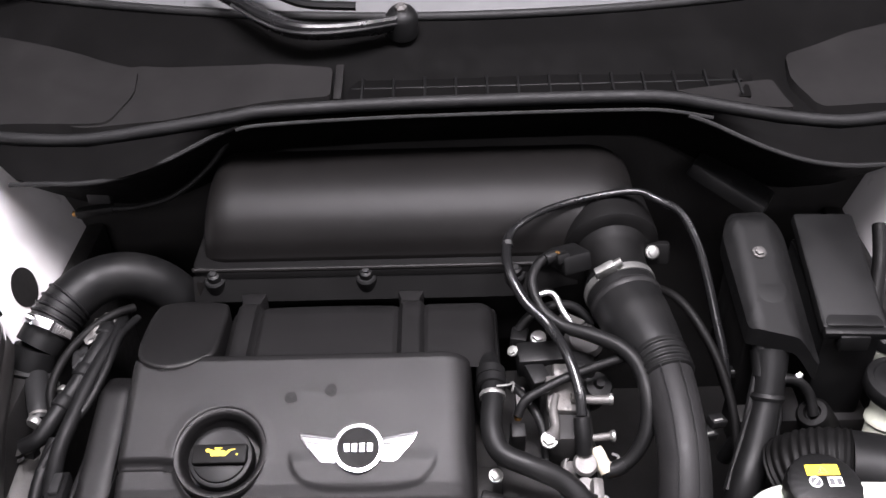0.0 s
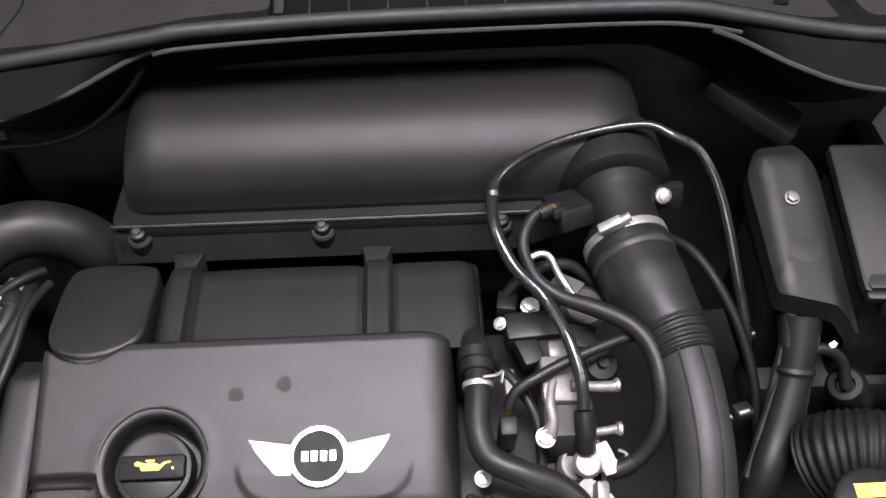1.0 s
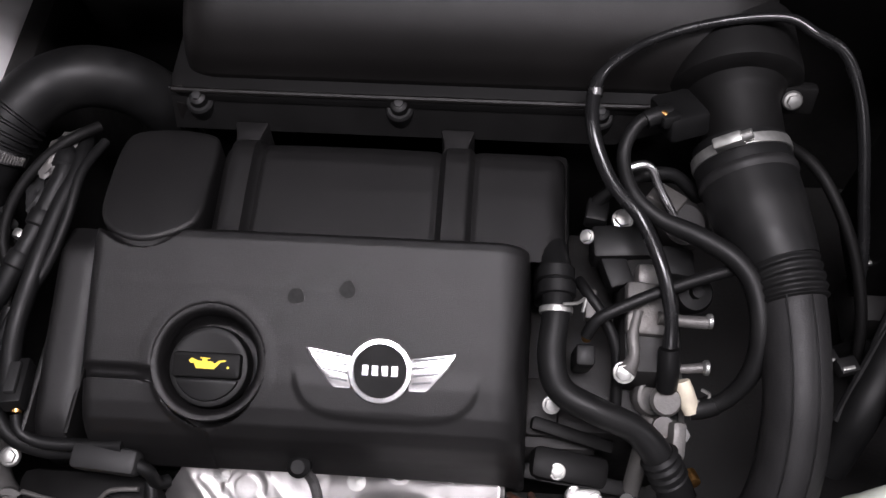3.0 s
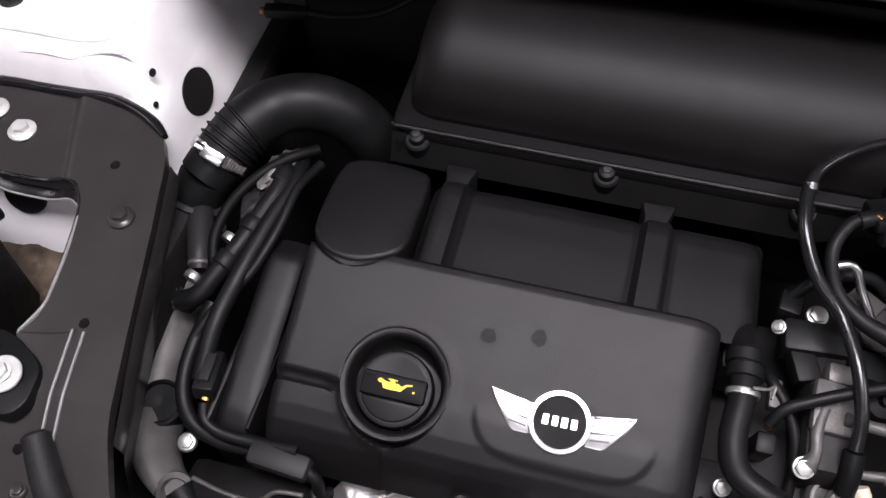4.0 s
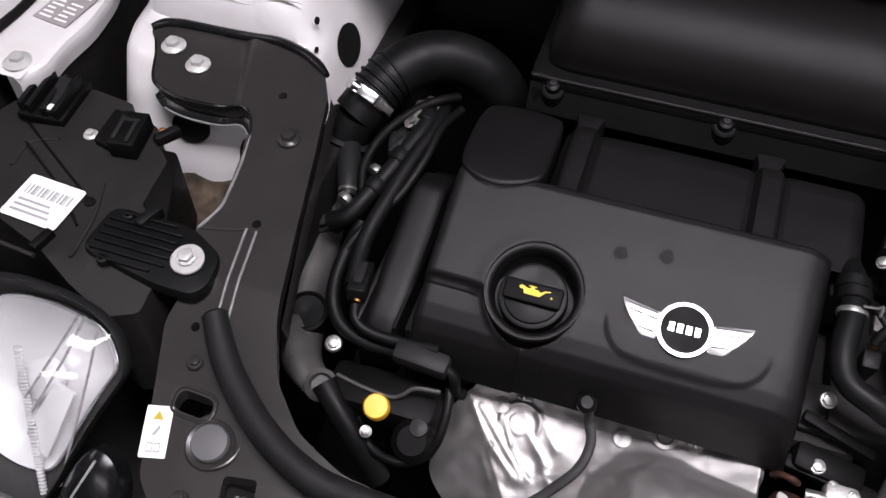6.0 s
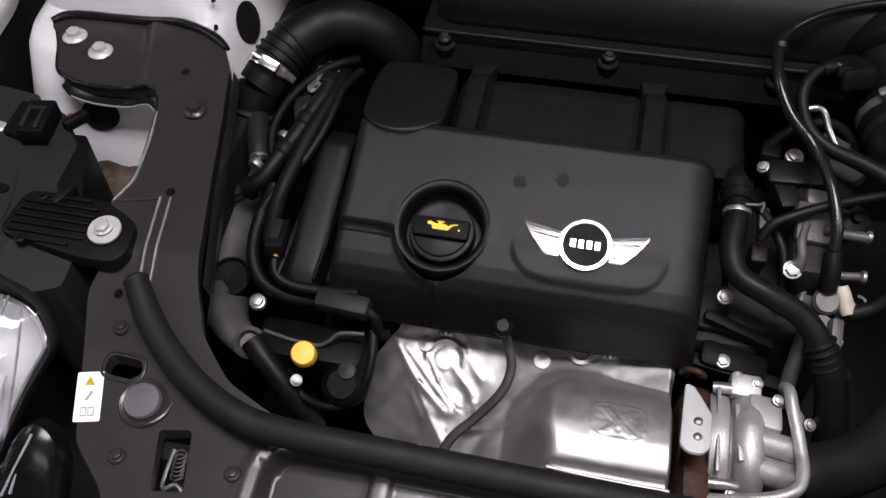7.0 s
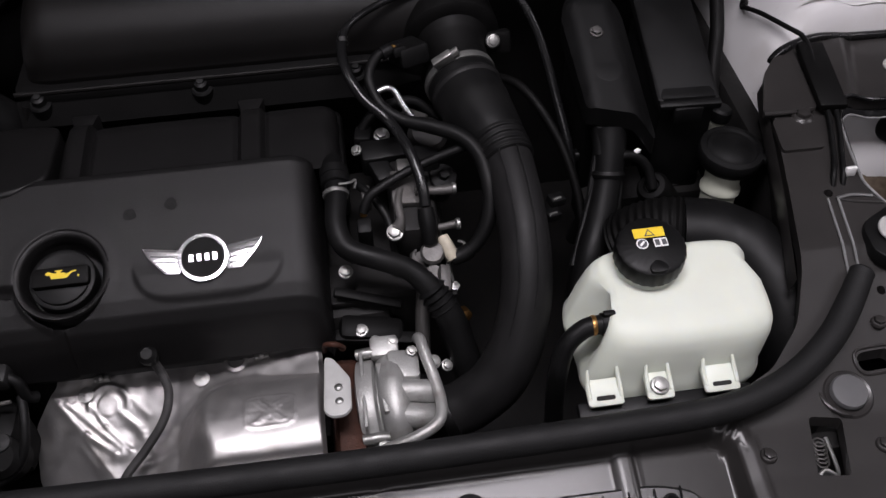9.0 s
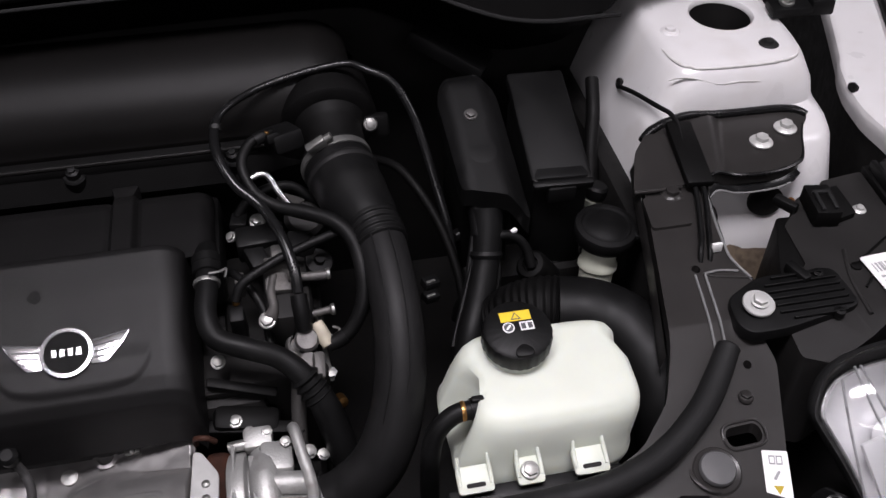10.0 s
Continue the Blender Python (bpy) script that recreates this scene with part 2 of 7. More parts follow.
def frame_of(at, axis, spin=0.0):
    z = Vector(axis).normalized()
    ref = Vector((1, 0, 0)) if abs(z.x) < 0.9 else Vector((0, 1, 0))
    x = (ref - z * ref.dot(z)).normalized()
    y = z.cross(x)
    m = Matrix((x, y, z)).transposed().to_4x4()
    return Matrix.Translation(at) @ m @ Matrix.Rotation(radians(spin), 4, "Z")


def lathe(profile, at=(0, 0, 0), axis=(0, 0, 1), seg=28, bm=None, wave=None, capped=True):
    """Turn a profile of (radius, height) round an axis. wave: (count, depth) scallops the wall."""
    m = frame_of(at, axis)
    bm = bm or bmesh.new()
    rings = []
    for r, h in profile:
        ring = []
        for j in range(seg):
            a = 2 * math.pi * j / seg
            q = r * (1 - (wave[1] * (0.5 + 0.5 * math.cos(wave[0] * a)) if wave else 0))
            ring.append(bm.verts.new(m @ Vector((q * math.cos(a), q * math.sin(a), h))))
        rings.append(ring)
    for a, b in zip(rings, rings[1:]):
        for j in range(seg):
            bm.faces.new((a[j], a[(j + 1) % seg], b[(j + 1) % seg], b[j]))
    if capped:
        bm.faces.new(rings[0][::-1])
        bm.faces.new(rings[-1])
    return bm


def box(size, at=(0, 0, 0), bevel=0.002, rot=(0, 0, 0), bm=None, taper=1.0, seg=2):
    b = bmesh.new()
    bmesh.ops.create_cube(b, size=1.0)
    for v in b.verts:
        k = taper if v.co.z > 0 else 1.0
        v.co = Vector((v.co.x * size[0] * k, v.co.y * size[1] * k, v.co.z * size[2]))
    if bevel:
        bmesh.ops.bevel(b, geom=b.edges[:], offset=bevel, segments=seg, profile=0.5, affect="EDGES")
    b.transform(pose(*at, *rot))
    return b if bm is None else merge(bm, b)


def merge(bm, other):
    me = bpy.data.meshes.new("joined")
    other.to_mesh(me)
    other.free()
    bm.from_mesh(me)
    bpy.data.meshes.remove(me)
    return bm


def smooth_outline(pts, sub=4):
    """A closed smooth outline through 2D points."""
    P = [Vector((p[0], p[1], 0)) for p in pts]
    n = len(P)
    out = []
    for i in range(n):
        a, b, c, d = P[i - 1], P[i], P[(i + 1) % n], P[(i + 2) % n]
        for k in range(sub):
            t = k / sub
            out.append(0.5 * ((2 * b) + (c - a) * t + (2 * a - 5 * b + 4 * c - d) * t * t + (3 * b - a - 3 * c + d) * t ** 3))
    return [(p.x, p.y) for p in out]


def rounded(pts, r, seg=5):
    """A closed outline with its corners rounded to radius r (one number, or one a corner)."""
    n = len(pts)
    rs = [r] * n if isinstance(r, (int, float)) else r
    out = []
    for i in range(n):
        p, a, b = (Vector((*q, 0)) for q in (pts[i], pts[i - 1], pts[(i + 1) % n]))
        da, db = (a - p), (b - p)
        k = min(rs[i], da.length * 0.48, db.length * 0.48)
        if k < 1e-5:
            out.append((p.x, p.y))
            continue
        s, e = p + da.normalized() * k, p + db.normalized() * k
        for j in range(seg + 1):
            t = j / seg
            q = s * (1 - t) ** 2 + p * 2 * t * (1 - t) + e * t * t
            out.append((q.x, q.y))
    return out


def prism(outline, z0, z1, m=None, bevel=0.0, bm=None, seg=2):
    """A slab of an outline between two heights, its upper rim bevelled."""
    b = bmesh.new()
    lo = [b.verts.new((x, y, z0)) for x, y in outline]
    hi = [b.verts.new((x, y, z1)) for x, y in outline]
    n = len(outline)
    top = b.faces.new(hi)
    b.faces.new(lo[::-1])
    for i in range(n):
        b.faces.new((lo[i], lo[(i + 1) % n], hi[(i + 1) % n], hi[i]))
    bmesh.ops.recalc_face_normals(b, faces=b.faces)
    if bevel:
        bmesh.ops.bevel(b, geom=list(top.edges), offset=bevel, segments=seg, profile=0.5, affect="EDGES", clamp_overlap=True)
    if m is not None:
        b.transform(m)
    return b if bm is None else merge(bm, b)


def plate(outline, holes, height, thick, step=0.02, skirt=0.0, box_xy=None):
    """A sheet of an outline with holes, laid on the surface z = height(x, y); skirt: how far its rim is turned down."""
    b = bmesh.new()
    edges = []
    loops = [outline, *holes]
    for loop in loops:
        vs = [b.verts.new((x, y, 0)) for x, y in loop]
        edges += [b.edges.new((vs[i], vs[(i + 1) % len(vs)])) for i in range(len(vs))]
    bmesh.ops.triangle_fill(b, use_beauty=True, use_dissolve=False, edges=edges)
    xs, ys = [p[0] for p in outline], [p[1] for p in outline]
    for axis, lo, hi in ((0, min(xs), max(xs)), (1, min(ys), max(ys))):
        k = lo + step
        while k < hi:
            co, no = [0, 0, 0], [0, 0, 0]
            co[axis], no[axis] = k, 1
            bmesh.ops.bisect_plane(b, geom=b.verts[:] + b.edges[:] + b.faces[:], plane_co=co, plane_no=no, dist=1e-5)
            k += step
    bmesh.ops.recalc_face_normals(b, faces=b.faces)
    if b.faces and sum(f.normal.z for f in b.faces) < 0:
        bmesh.ops.reverse_faces(b, faces=b.faces)
    rim = [e for e in b.edges if e.is_boundary]
    for v in b.verts:
        v.co.z = height(v.co.x, v.co.y)
    r = bmesh.ops.extrude_edge_only(b, edges=rim)
    for v in (g for g in r["geom"] if isinstance(g, bmesh.types.BMVert)):
        v.co.z -= max(thick, skirt)
    return b


def grid(fn, nu, nv, bm=None, close=False):
    """A surface fn(u, v) for u, v in 0..1."""
    bm = bm or bmesh.new()
    V = [[bm.verts.new(fn(i / nu, j / nv)) for j in range(nv + 1)] for i in range(nu + 1)]
    for i in range(nu):
        for j in range(nv):
            bm.faces.new((V[i][j], V[i + 1][j], V[i + 1][j + 1], V[i][j + 1]))
    return bm


def along(table, x):
    """Straight-line reading of a table of (x, value)."""
    if x <= table[0][0]:
        return table[0][1]
    for (a, va), (b, vb) in zip(table, table[1:]):
        if x <= b:
            return va + (vb - va) * (x - a) / (b - a)
    return table[-1][1]


def step01(a, b, x):
    t = min(max((x - a) / (b - a), 0), 1)
    return t * t * (3 - 2 * t)


def bolt(parent, at, axis=(0, 0, 1), size=0.007, mat=None, washer=1.7, label="", dish=True):
    """A hexagon head on a flange washer."""
    mat = mat or ZINC
    b = lathe([(size * washer, 0), (size * washer, size * 0.18), (size * 1.25, size * 0.5), (size * 1.05, size * 0.55)], at, axis, 20)
    m = frame_of(at, axis, 12)
    hexa = [(size * math.cos(radians(60 * k)), size * math.sin(radians(60 * k))) for k in range(6)]
    prism(hexa, size * 0.3, size * 1.15, m, size * 0.14, b)
    return part("bolt", b, mat, parent, label)


def clamp(parent, at, axis, r, width=0.009, mat=None, screw=None):
    """A band clamp with its worm-screw housing."""
    mat = mat or ZINC
    b = lathe([(r, -width / 2), (r + 0.0012, -width / 2), (r + 0.0016, 0), (r + 0.0012, width / 2), (r, width / 2)], at, axis, 36)
    if screw is not None:
        m = frame_of(at, axis, screw)
        h = box((0.013, 0.024, width * 1.1), (0, 0, 0), 0.002)
        h.transform(m @ Matrix.Translation((r + 0.005, 0, 0)))
        merge(b, h)
        s = lathe([(0.0045, -0.02), (0.0045, -0.011), (0.003, -0.011), (0.003, 0.012)], (0, 0, 0), (0, 1, 0), 12)
        s.transform(m @ Matrix.Translation((r + 0.0055, 0, 0)))
        merge(b, s)
    return part("hose_clamp", b, mat, parent, "bright metal band clamp with screw")

# ---- the room round the car, unseen, added to close in light and reflections ----


def slab(name, size, at, mat, label, category):
    return tagged(part(name, box(size, at, 0), mat, smooth=False), label, category, kind="structure")


slab("floor", (9.0, 9.0, 0.1), (0, 0, -0.05), FLOOR, "smooth grey concrete showroom floor", "floor")
slab("ceiling", (9.0, 9.0, 0.1), (0, 0, 3.15), CEIL, "plain light grey ceiling", "ceiling")
# north wall made dark so that cowl and filter box reflect less
slab("wall_north", (9.0, 0.1, 3.1), (0, 4.55, 1.55), DARKWALL, "unseen dark wall that cuts reflections in the cowl", "wall")
slab("wall_south", (9.0, 0.1, 3.1), (0, -4.55, 1.55), WALL, "plain light plaster wall", "wall")
slab("wall_west", (0.1, 9.2, 3.1), (-4.55, 0, 1.55), WALL, "plain light plaster wall", "wall")
slab("wall_east", (0.1, 9.2, 3.1), (4.55, 0, 1.55), WALL, "plain light plaster wall", "wall")

# ---- the bay's shell, all black so that gaps round the engine read as shade ----
shell = thing("bay_shell", "black sheet liner that keeps the engine bay's gaps dark", "engine bay", kind="structure")
part("support_wall", box((1.12, 0.02, 0.42), (0, 0.83, 0.21), 0.004), DARK, shell)
part("support_wall", box((1.12, 0.02, 0.42), (0, 0.09, 0.21), 0.004), DARK, shell)
part("firewall", box((1.5, 0.02, 0.62), (0, 0.83, 0.70), 0.004), DARK, shell)
part("undertray", box((1.16, 0.76, 0.02), (0, 0.46, 0.42), 0.004), DARK, shell)
part("front_bulkhead", box((1.0, 0.02, 0.34), (0, 0.092, 0.59), 0.004), DARK, shell)
for s in (-1, 1):
    part("support_wall", box((0.02, 0.76, 0.42), (s * 0.57, 0.46, 0.21), 0.004), DARK, shell)
    part("inner_rail", box((0.03, 0.62, 0.40), (s * 0.535, 0.50, 0.61), 0.01), DARK, shell)
    part("wheelhouse", box((0.02, 0.50, 0.5), (s * 0.93, 0.20, 0.62), 0.01), DARK, shell)
    part("wheelhouse", box((0.40, 0.02, 0.5), (s * 0.74, -0.12, 0.58), 0.01), DARK, shell)
    part("wheelhouse", box((0.42, 0.55, 0.02), (s * 0.74, 0.15, 0.52), 0.01), DARK, shell)


# ---- lock carrier: the black painted panel across the front, with an arm to each strut tower ----
PANEL_Z = [(-0.2, 0.755), (0.05, 0.778), (0.10, 0.785), (0.16, 0.802), (0.21, 0.822), (0.26, 0.842), (0.33, 0.853), (0.45, 0.868), (0.57, 0.880)]


def carrier_height(x, y):
    z = along(PANEL_Z, y)
    ax = abs(x)
    d = max(ax - 0.345, y - 0.078)
    if ax > 0.345 and y > 0.078:
        d = math.hypot(ax - 0.345, y - 0.078)
    sunk = 1 - step01(0.017, 0.028, d)
    z -= sunk * (0.021 - 0.11 * min(max(y - 0.05, -0.03), 0.05))
    z += 0.0022 * (step01(0.030, 0.034, d) - step01(0.040, 0.046, d)) * (1 if y > -0.02 else 0)
    # pressed rib between the middle and the outer fields of the tray
    z += sunk * 0.0042 * (step01(0.2535, 0.259, ax) - step01(0.272, 0.2775, ax)) - sunk * 0.03 * max(0.0, ax - 0.2775)
    # the bolted foot lies a little lower than the arm
    q = (ax - 0.638) - (y - 0.500) * 0.30
    z -= 0.0102 * step01(-0.008, 0.011, q) * step01(0.425, 0.45, y)
    return z


right_half = [(0.0, 0.122), (0.30, 0.122), (0.375, 0.130), (0.425, 0.152), (0.462, 0.19), (0.482, 0.24), (0.500, 0.33), (0.520, 0.43), (0.536, 0.50), (0.555, 0.536),
              (0.62, 0.558), (0.70, 0.563), (0.765, 0.559), (0.782, 0.546), (0.762, 0.527), (0.741, 0.478), (0.722, 0.467), (0.694, 0.461), (0.652, 0.463), (0.622, 0.463), (0.606, 0.452), (0.596, 0.425), (0.587, 0.36), (0.586, 0.33),
              (0.598, 0.304), (0.592, 0.288), (0.582, 0.235), (0.588, 0.212), (0.572, 0.15), (0.550, 0.075), (0.508, 0.036), (0.46, -0.06), (0.40, -0.16)]
outline = right_half + [(-x, y) for x, y in right_half[::-1]][:-1]


def circle(cx, cy, r, n=20, ry=None):
    return [(cx + r * math.cos(2 * math.pi * k / n), cy + (ry or r) * math.sin(2 * math.pi * k / n)) for k in range(n)]


holes = []
for s in (-1, 1):
    holes.append(rounded([(s * x, y) for x, y in ((0.511, 0.138), (0.548, 0.140), (0.547, 0.159), (0.510, 0.157))], 0.0095))
    holes.append(rounded([(s * x, y) for x, y in ((0.434, 0.048), (0.464, 0.044), (0.476, 0.099), (0.445, 0.104))], 0.005))
    holes.append(circle(s * 0.556, 0.213, 0.0045, 12))
    holes.append(circle(s * 0.541, 0.326, 0.005, 12))
    holes.append(circle(s * 0.583, 0.486, 0.005, 12))
carrier = thing("lock_carrier", "black painted metal lock carrier panel with bolts and openings", "car panel")
outline = rounded(outline, 0.010, 3)
panel = part("panel", plate(outline, holes, carrier_height, 0.003, 0.0048, 0.016), PANEL, carrier)
# shading normals that follow the pressed surface
loops = [None] * len(panel.data.loops)
for poly in panel.data.polygons:
    for li in poly.loop_indices:
        x, y, z = panel.data.vertices[panel.data.loops[li].vertex_index].co
        e = 0.002
        slope = Vector((carrier_height(x - e, y) - carrier_height(x + e, y), carrier_height(x, y - e) - carrier_height(x, y + e), 2 * e)).normalized()
        loops[li] = slope if abs(poly.normal.z) > 0.3 else poly.normal.copy()
panel.data.normals_split_custom_set(loops)
for s in (-1, 1):
    # rolled lip round the slot and the bump-stop seat
    lip = rounded([(s * x, y) for x, y in ((0.5075, 0.1345), (0.5515, 0.1365), (0.5505, 0.1625), (0.5065, 0.1605))], 0.013)
    part("slot_lip", tube([(x, y, carrier_height(x, y) + 0.0005) for x, y in lip + lip[:1]], 0.0016, 6, 1), PANEL, carrier)
    # folded seam along the arm
    for k in (0.0, 0.011):
        seam = [(s * (0.548 - k), 0.318, 0), (s * (0.544 - k), 0.28, 0), (s * (0.538 - k), 0.225, 0), (s * (0.532 - k * 0.6), 0.200, 0)]
        part("seam", tube([(x, y, carrier_height(x, y) + 0.0014) for x, y, z in spline(seam, 6)], 0.0014, 6, 1), LINEGREY, carrier)
    # side wall of the arm towards the engine
    edge = [(0.480, 0.235), (0.500, 0.33), (0.520, 0.43), (0.536, 0.50)]
    b = bmesh.new()
    inner = [[(s * (x - 0.004), y, carrier_height(x, y) - 0.004), (s * (x - 0.008), y, carrier_height(x, y) - 0.022), (s * (x + 0.004), y, carrier_height(x, y) - 0.06),
              (s * (x + 0.035), y, 0.66)] for x, y in edge]
    V = [[b.verts.new(p) for p in row] for row in inner]
    for i in range(len(V) - 1):
        for j in range(3):
            b.faces.new((V[i][j], V[i + 1][j], V[i + 1][j + 1], V[i][j + 1]))
    part("arm_side", b, PANEL, carrier)
    # front edge of the arm's foot, a turned-down rib
    rib = [(0.768, 0.535), (0.757, 0.514), (0.742, 0.479), (0.722, 0.466), (0.694, 0.460), (0.652, 0.462), (0.622, 0.462), (0.606, 0.451), (0.595, 0.425), (0.586, 0.36), (0.585, 0.33), (0.597, 0.304)]
    part("rolled_edge", tube([(s * x, y, carrier_height(s * x, y) - 0.002) for x, y in rib], 0.0024, 8, 5), GLOSSBLACK, carrier)
    # pale line painted along the arm's edge for its highlight and worn paint
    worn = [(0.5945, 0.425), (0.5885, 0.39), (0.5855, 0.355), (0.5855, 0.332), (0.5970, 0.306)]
    part("worn_lit_edge", tube([(s * (x - 0.0006), y, carrier_height(s * x, y) + 0.0006) for x, y in worn], [0.0008] + [0.0016] * 3 + [0.0012], 8, 6), LINEGREY, carrier, "grey line for the edge's highlight and worn paint")
    part("crease", tube([(s * x, y, carrier_height(s * x, y) + 0.0004) for x, y in ((0.594, 0.306), (0.578, 0.309), (0.560, 0.313), (0.546, 0.318))], 0.0014, 8, 5), PANEL, carrier)
    # lower lip of the foot's flange, turned out again
    lip = [(0.741, 0.476), (0.722, 0.462), (0.694, 0.456), (0.652, 0.456), (0.622, 0.455), (0.606, 0.443), (0.598, 0.418)]
    b = bmesh.new()
    V = [[b.verts.new((s * p.x, p.y + 0.004, p.z)), b.verts.new((s * p.x, p.y - 0.001, p.z - 0.003)), b.verts.new((s * (p.x + 0.002), p.y - 0.0055, p.z - 0.004)), b.verts.new((s * (p.x + 0.002), p.y - 0.006, p.z - 0.006))]
         for p in spline([(x, y + 0.004, carrier_height(s * x, y + 0.012) - 0.020) for x, y in lip], 5)]
    for i in range(len(V) - 1):
        for j in range(3):
            b.faces.new((V[i][j], V[i + 1][j], V[i + 1][j + 1], V[i][j + 1]))
    part("flange_lip", b, GLOSSBLACK, carrier)
    # pale line drawn on the flange lip, its highlight put into the colour
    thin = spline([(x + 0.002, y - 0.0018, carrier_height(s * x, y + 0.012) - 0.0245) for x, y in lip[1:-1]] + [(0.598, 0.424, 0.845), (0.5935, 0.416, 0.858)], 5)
    part("lip_edge", tube([(s * p.x, p.y, p.z) for p in thin], 0.0013, 8, 1), LINEGREY, carrier, "grey line for the edge's highlight and worn paint")
    b = bmesh.new()
    path = spline([(x, y, 0) for x, y in rib], 5)
    V = []
    for p in path:
        z = carrier_height(s * p.x, p.y)
        V.append([b.verts.new((s * p.x, p.y + 0.002, z - 0.001)), b.verts.new((s * p.x, p.y + 0.006, z - 0.014)), b.verts.new((s * (p.x + 0.001), p.y + 0.005, z - 0.022)), b.verts.new((s * (p.x + 0.001), p.y + 0.002, z - 0.025))])
    for i in range(len(V) - 1):
        for j in range(3):
            b.faces.new((V[i][j], V[i + 1][j], V[i + 1][j + 1], V[i][j + 1]))
    part("turned_flange", b, PANEL, carrier)
    edge_up = [(0.548, 0.528), (0.565, 0.541), (0.590, 0.553), (0.62, 0.560), (0.66, 0.565), (0.70, 0.566), (0.745, 0.565), (0.768, 0.560), (0.780, 0.549)]
    part("upper_rim", tube([(s * x, y - 0.001, carrier_height(s * x, y - 0.008) + 0.0015) for x, y in edge_up], [0.004] + [0.0072] * 7 + [0.0055], 12, 5, 0.8), GLOSSBLACK, carrier)
    for x, y in ((0.700, 0.509), (0.741, 0.528)):
        bolt(carrier, (s * x, y, carrier_height(s * x, y) + 0.001), (0, 0, 1), 0.0085, BRIGHT, 1.7, "bright zinc flange bolt")
    bolt(carrier, (s * 0.552, 0.432, 0.867), (0, 0, 1), 0.008, PANEL, 1.6, "black painted bolt")
    for x, y in ((0.505, 0.068), (0.395, 0.072), (0.543, 0.183)):
        bolt(carrier, (s * x, y, carrier_height(s * x, y)), (0, 0, 1), 0.0055, PANEL, 1.5, "black painted bolt")
    # latch with its coil spring in the square opening
    latch = part("latch", box((0.026, 0.052, 0.012), (s * 0.454, 0.072, 0.735), 0.002), DARK, carrier)
    pts = []
    for k in range(6 * 8 + 1):
        a = 2 * math.pi * k / 8
        pts.append((s * 0.456 + 0.006 * math.cos(a), 0.070 + 0.006 * math.sin(a) + 0.020 * k / 48, 0.752 + 0.012 * k / 48))
    part("spring", tube(pts, 0.0010, 6, 1), WEATHERED, latch, "dull coil spring")
    part("latch_hook", tube([(s * 0.438, 0.052, 0.758), (s * 0.450, 0.060, 0.762), (s * 0.462, 0.056, 0.760), (s * 0.4635, 0.092, 0.764)], 0.002, 8, 5), ZINC, latch, "bright bent wire hook")
    # bump stop
    bs = thing("bump_stop", "round grey rubber bonnet bump stop on panel", "bump stop", "bonnet bump stops")
    zz = carrier_height(s * 0.490, 0.116)
    bx = s * 0.4945 - 0.0045
    part("seat", lathe([(0.0245, -0.004), (0.0245, 0.0012), (0.0225, 0.003), (0.020, 0.002), (0.017, 0.001)], (bx, 0.120, zz), (0, -0.25, 1)), PANEL, bs)
    part("pad", lathe([(0.0160, 0.0), (0.0178, 0.002), (0.0180, 0.0055), (0.0165, 0.0078), (0.010, 0.0085), (0.0, 0.0087)], (bx, 0.121, zz), (0, -0.2, 1)), PAD, bs)
    arc = [(bx + s * 0.0262 * math.cos(radians(a)), 0.1235 + 0.0255 * math.sin(radians(a)), zz + 0.0005 + 0.006 * math.sin(radians(a)) * 0.25) for a in range(35, 261, 15)]
    part("seat_lip", tube(arc, [0.0014] + [0.0024] * (len(arc) - 2) + [0.0014], 8, 3), PANEL, bs)
    # warning label
    wl = thing("warning_label", "white warning sticker with yellow triangle and grey symbols", "label", "warning labels")
    lx, ly = (-0.5525, 0.116) if s < 0 else (0.5465, 0.106)
    m = Matrix.Translation((lx, ly, carrier_height(lx, ly) + 0.0012)) @ Euler((radians(15), 0, radians(s * -14))).to_matrix().to_4x4()
    part("sheet", prism(rounded([(-0.0125, -0.024), (0.0125, -0.024), (0.0125, 0.024), (-0.0125, 0.024)], 0.002), 0, 0.0006, m), PAPER, wl)
    q = m @ Matrix.Translation((0, 0, 0.0007)) @ Matrix.Rotation(0 if s < 0 else math.pi, 4, "Z")
    part("triangle", prism([(-0.005, 0.011), (0.005, 0.011), (0.0, 0.0195)], 0, 0.0003, q), OLIVE, wl, "yellow triangle")
    part("symbol", prism([(-0.0035, -0.003), (-0.001, -0.004), (0.004, 0.004), (0.002, 0.006)], 0, 0.0003, q), GREYINK, wl)
    for k in (-0.0035, 0.0035):
        b = prism([(k - 0.003, -0.019), (k + 0.003, -0.019), (k + 0.003, -0.010), (k - 0.003, -0.010)], 0, 0.0003, q)
        part("symbol", b, GREYINK, wl)
        part("symbol_inner", prism([(k - 0.002, -0.0175), (k + 0.002, -0.0175), (k + 0.002, -0.0115), (k - 0.002, -0.0115)], 0.0003, 0.0005, q), PAPER, wl)

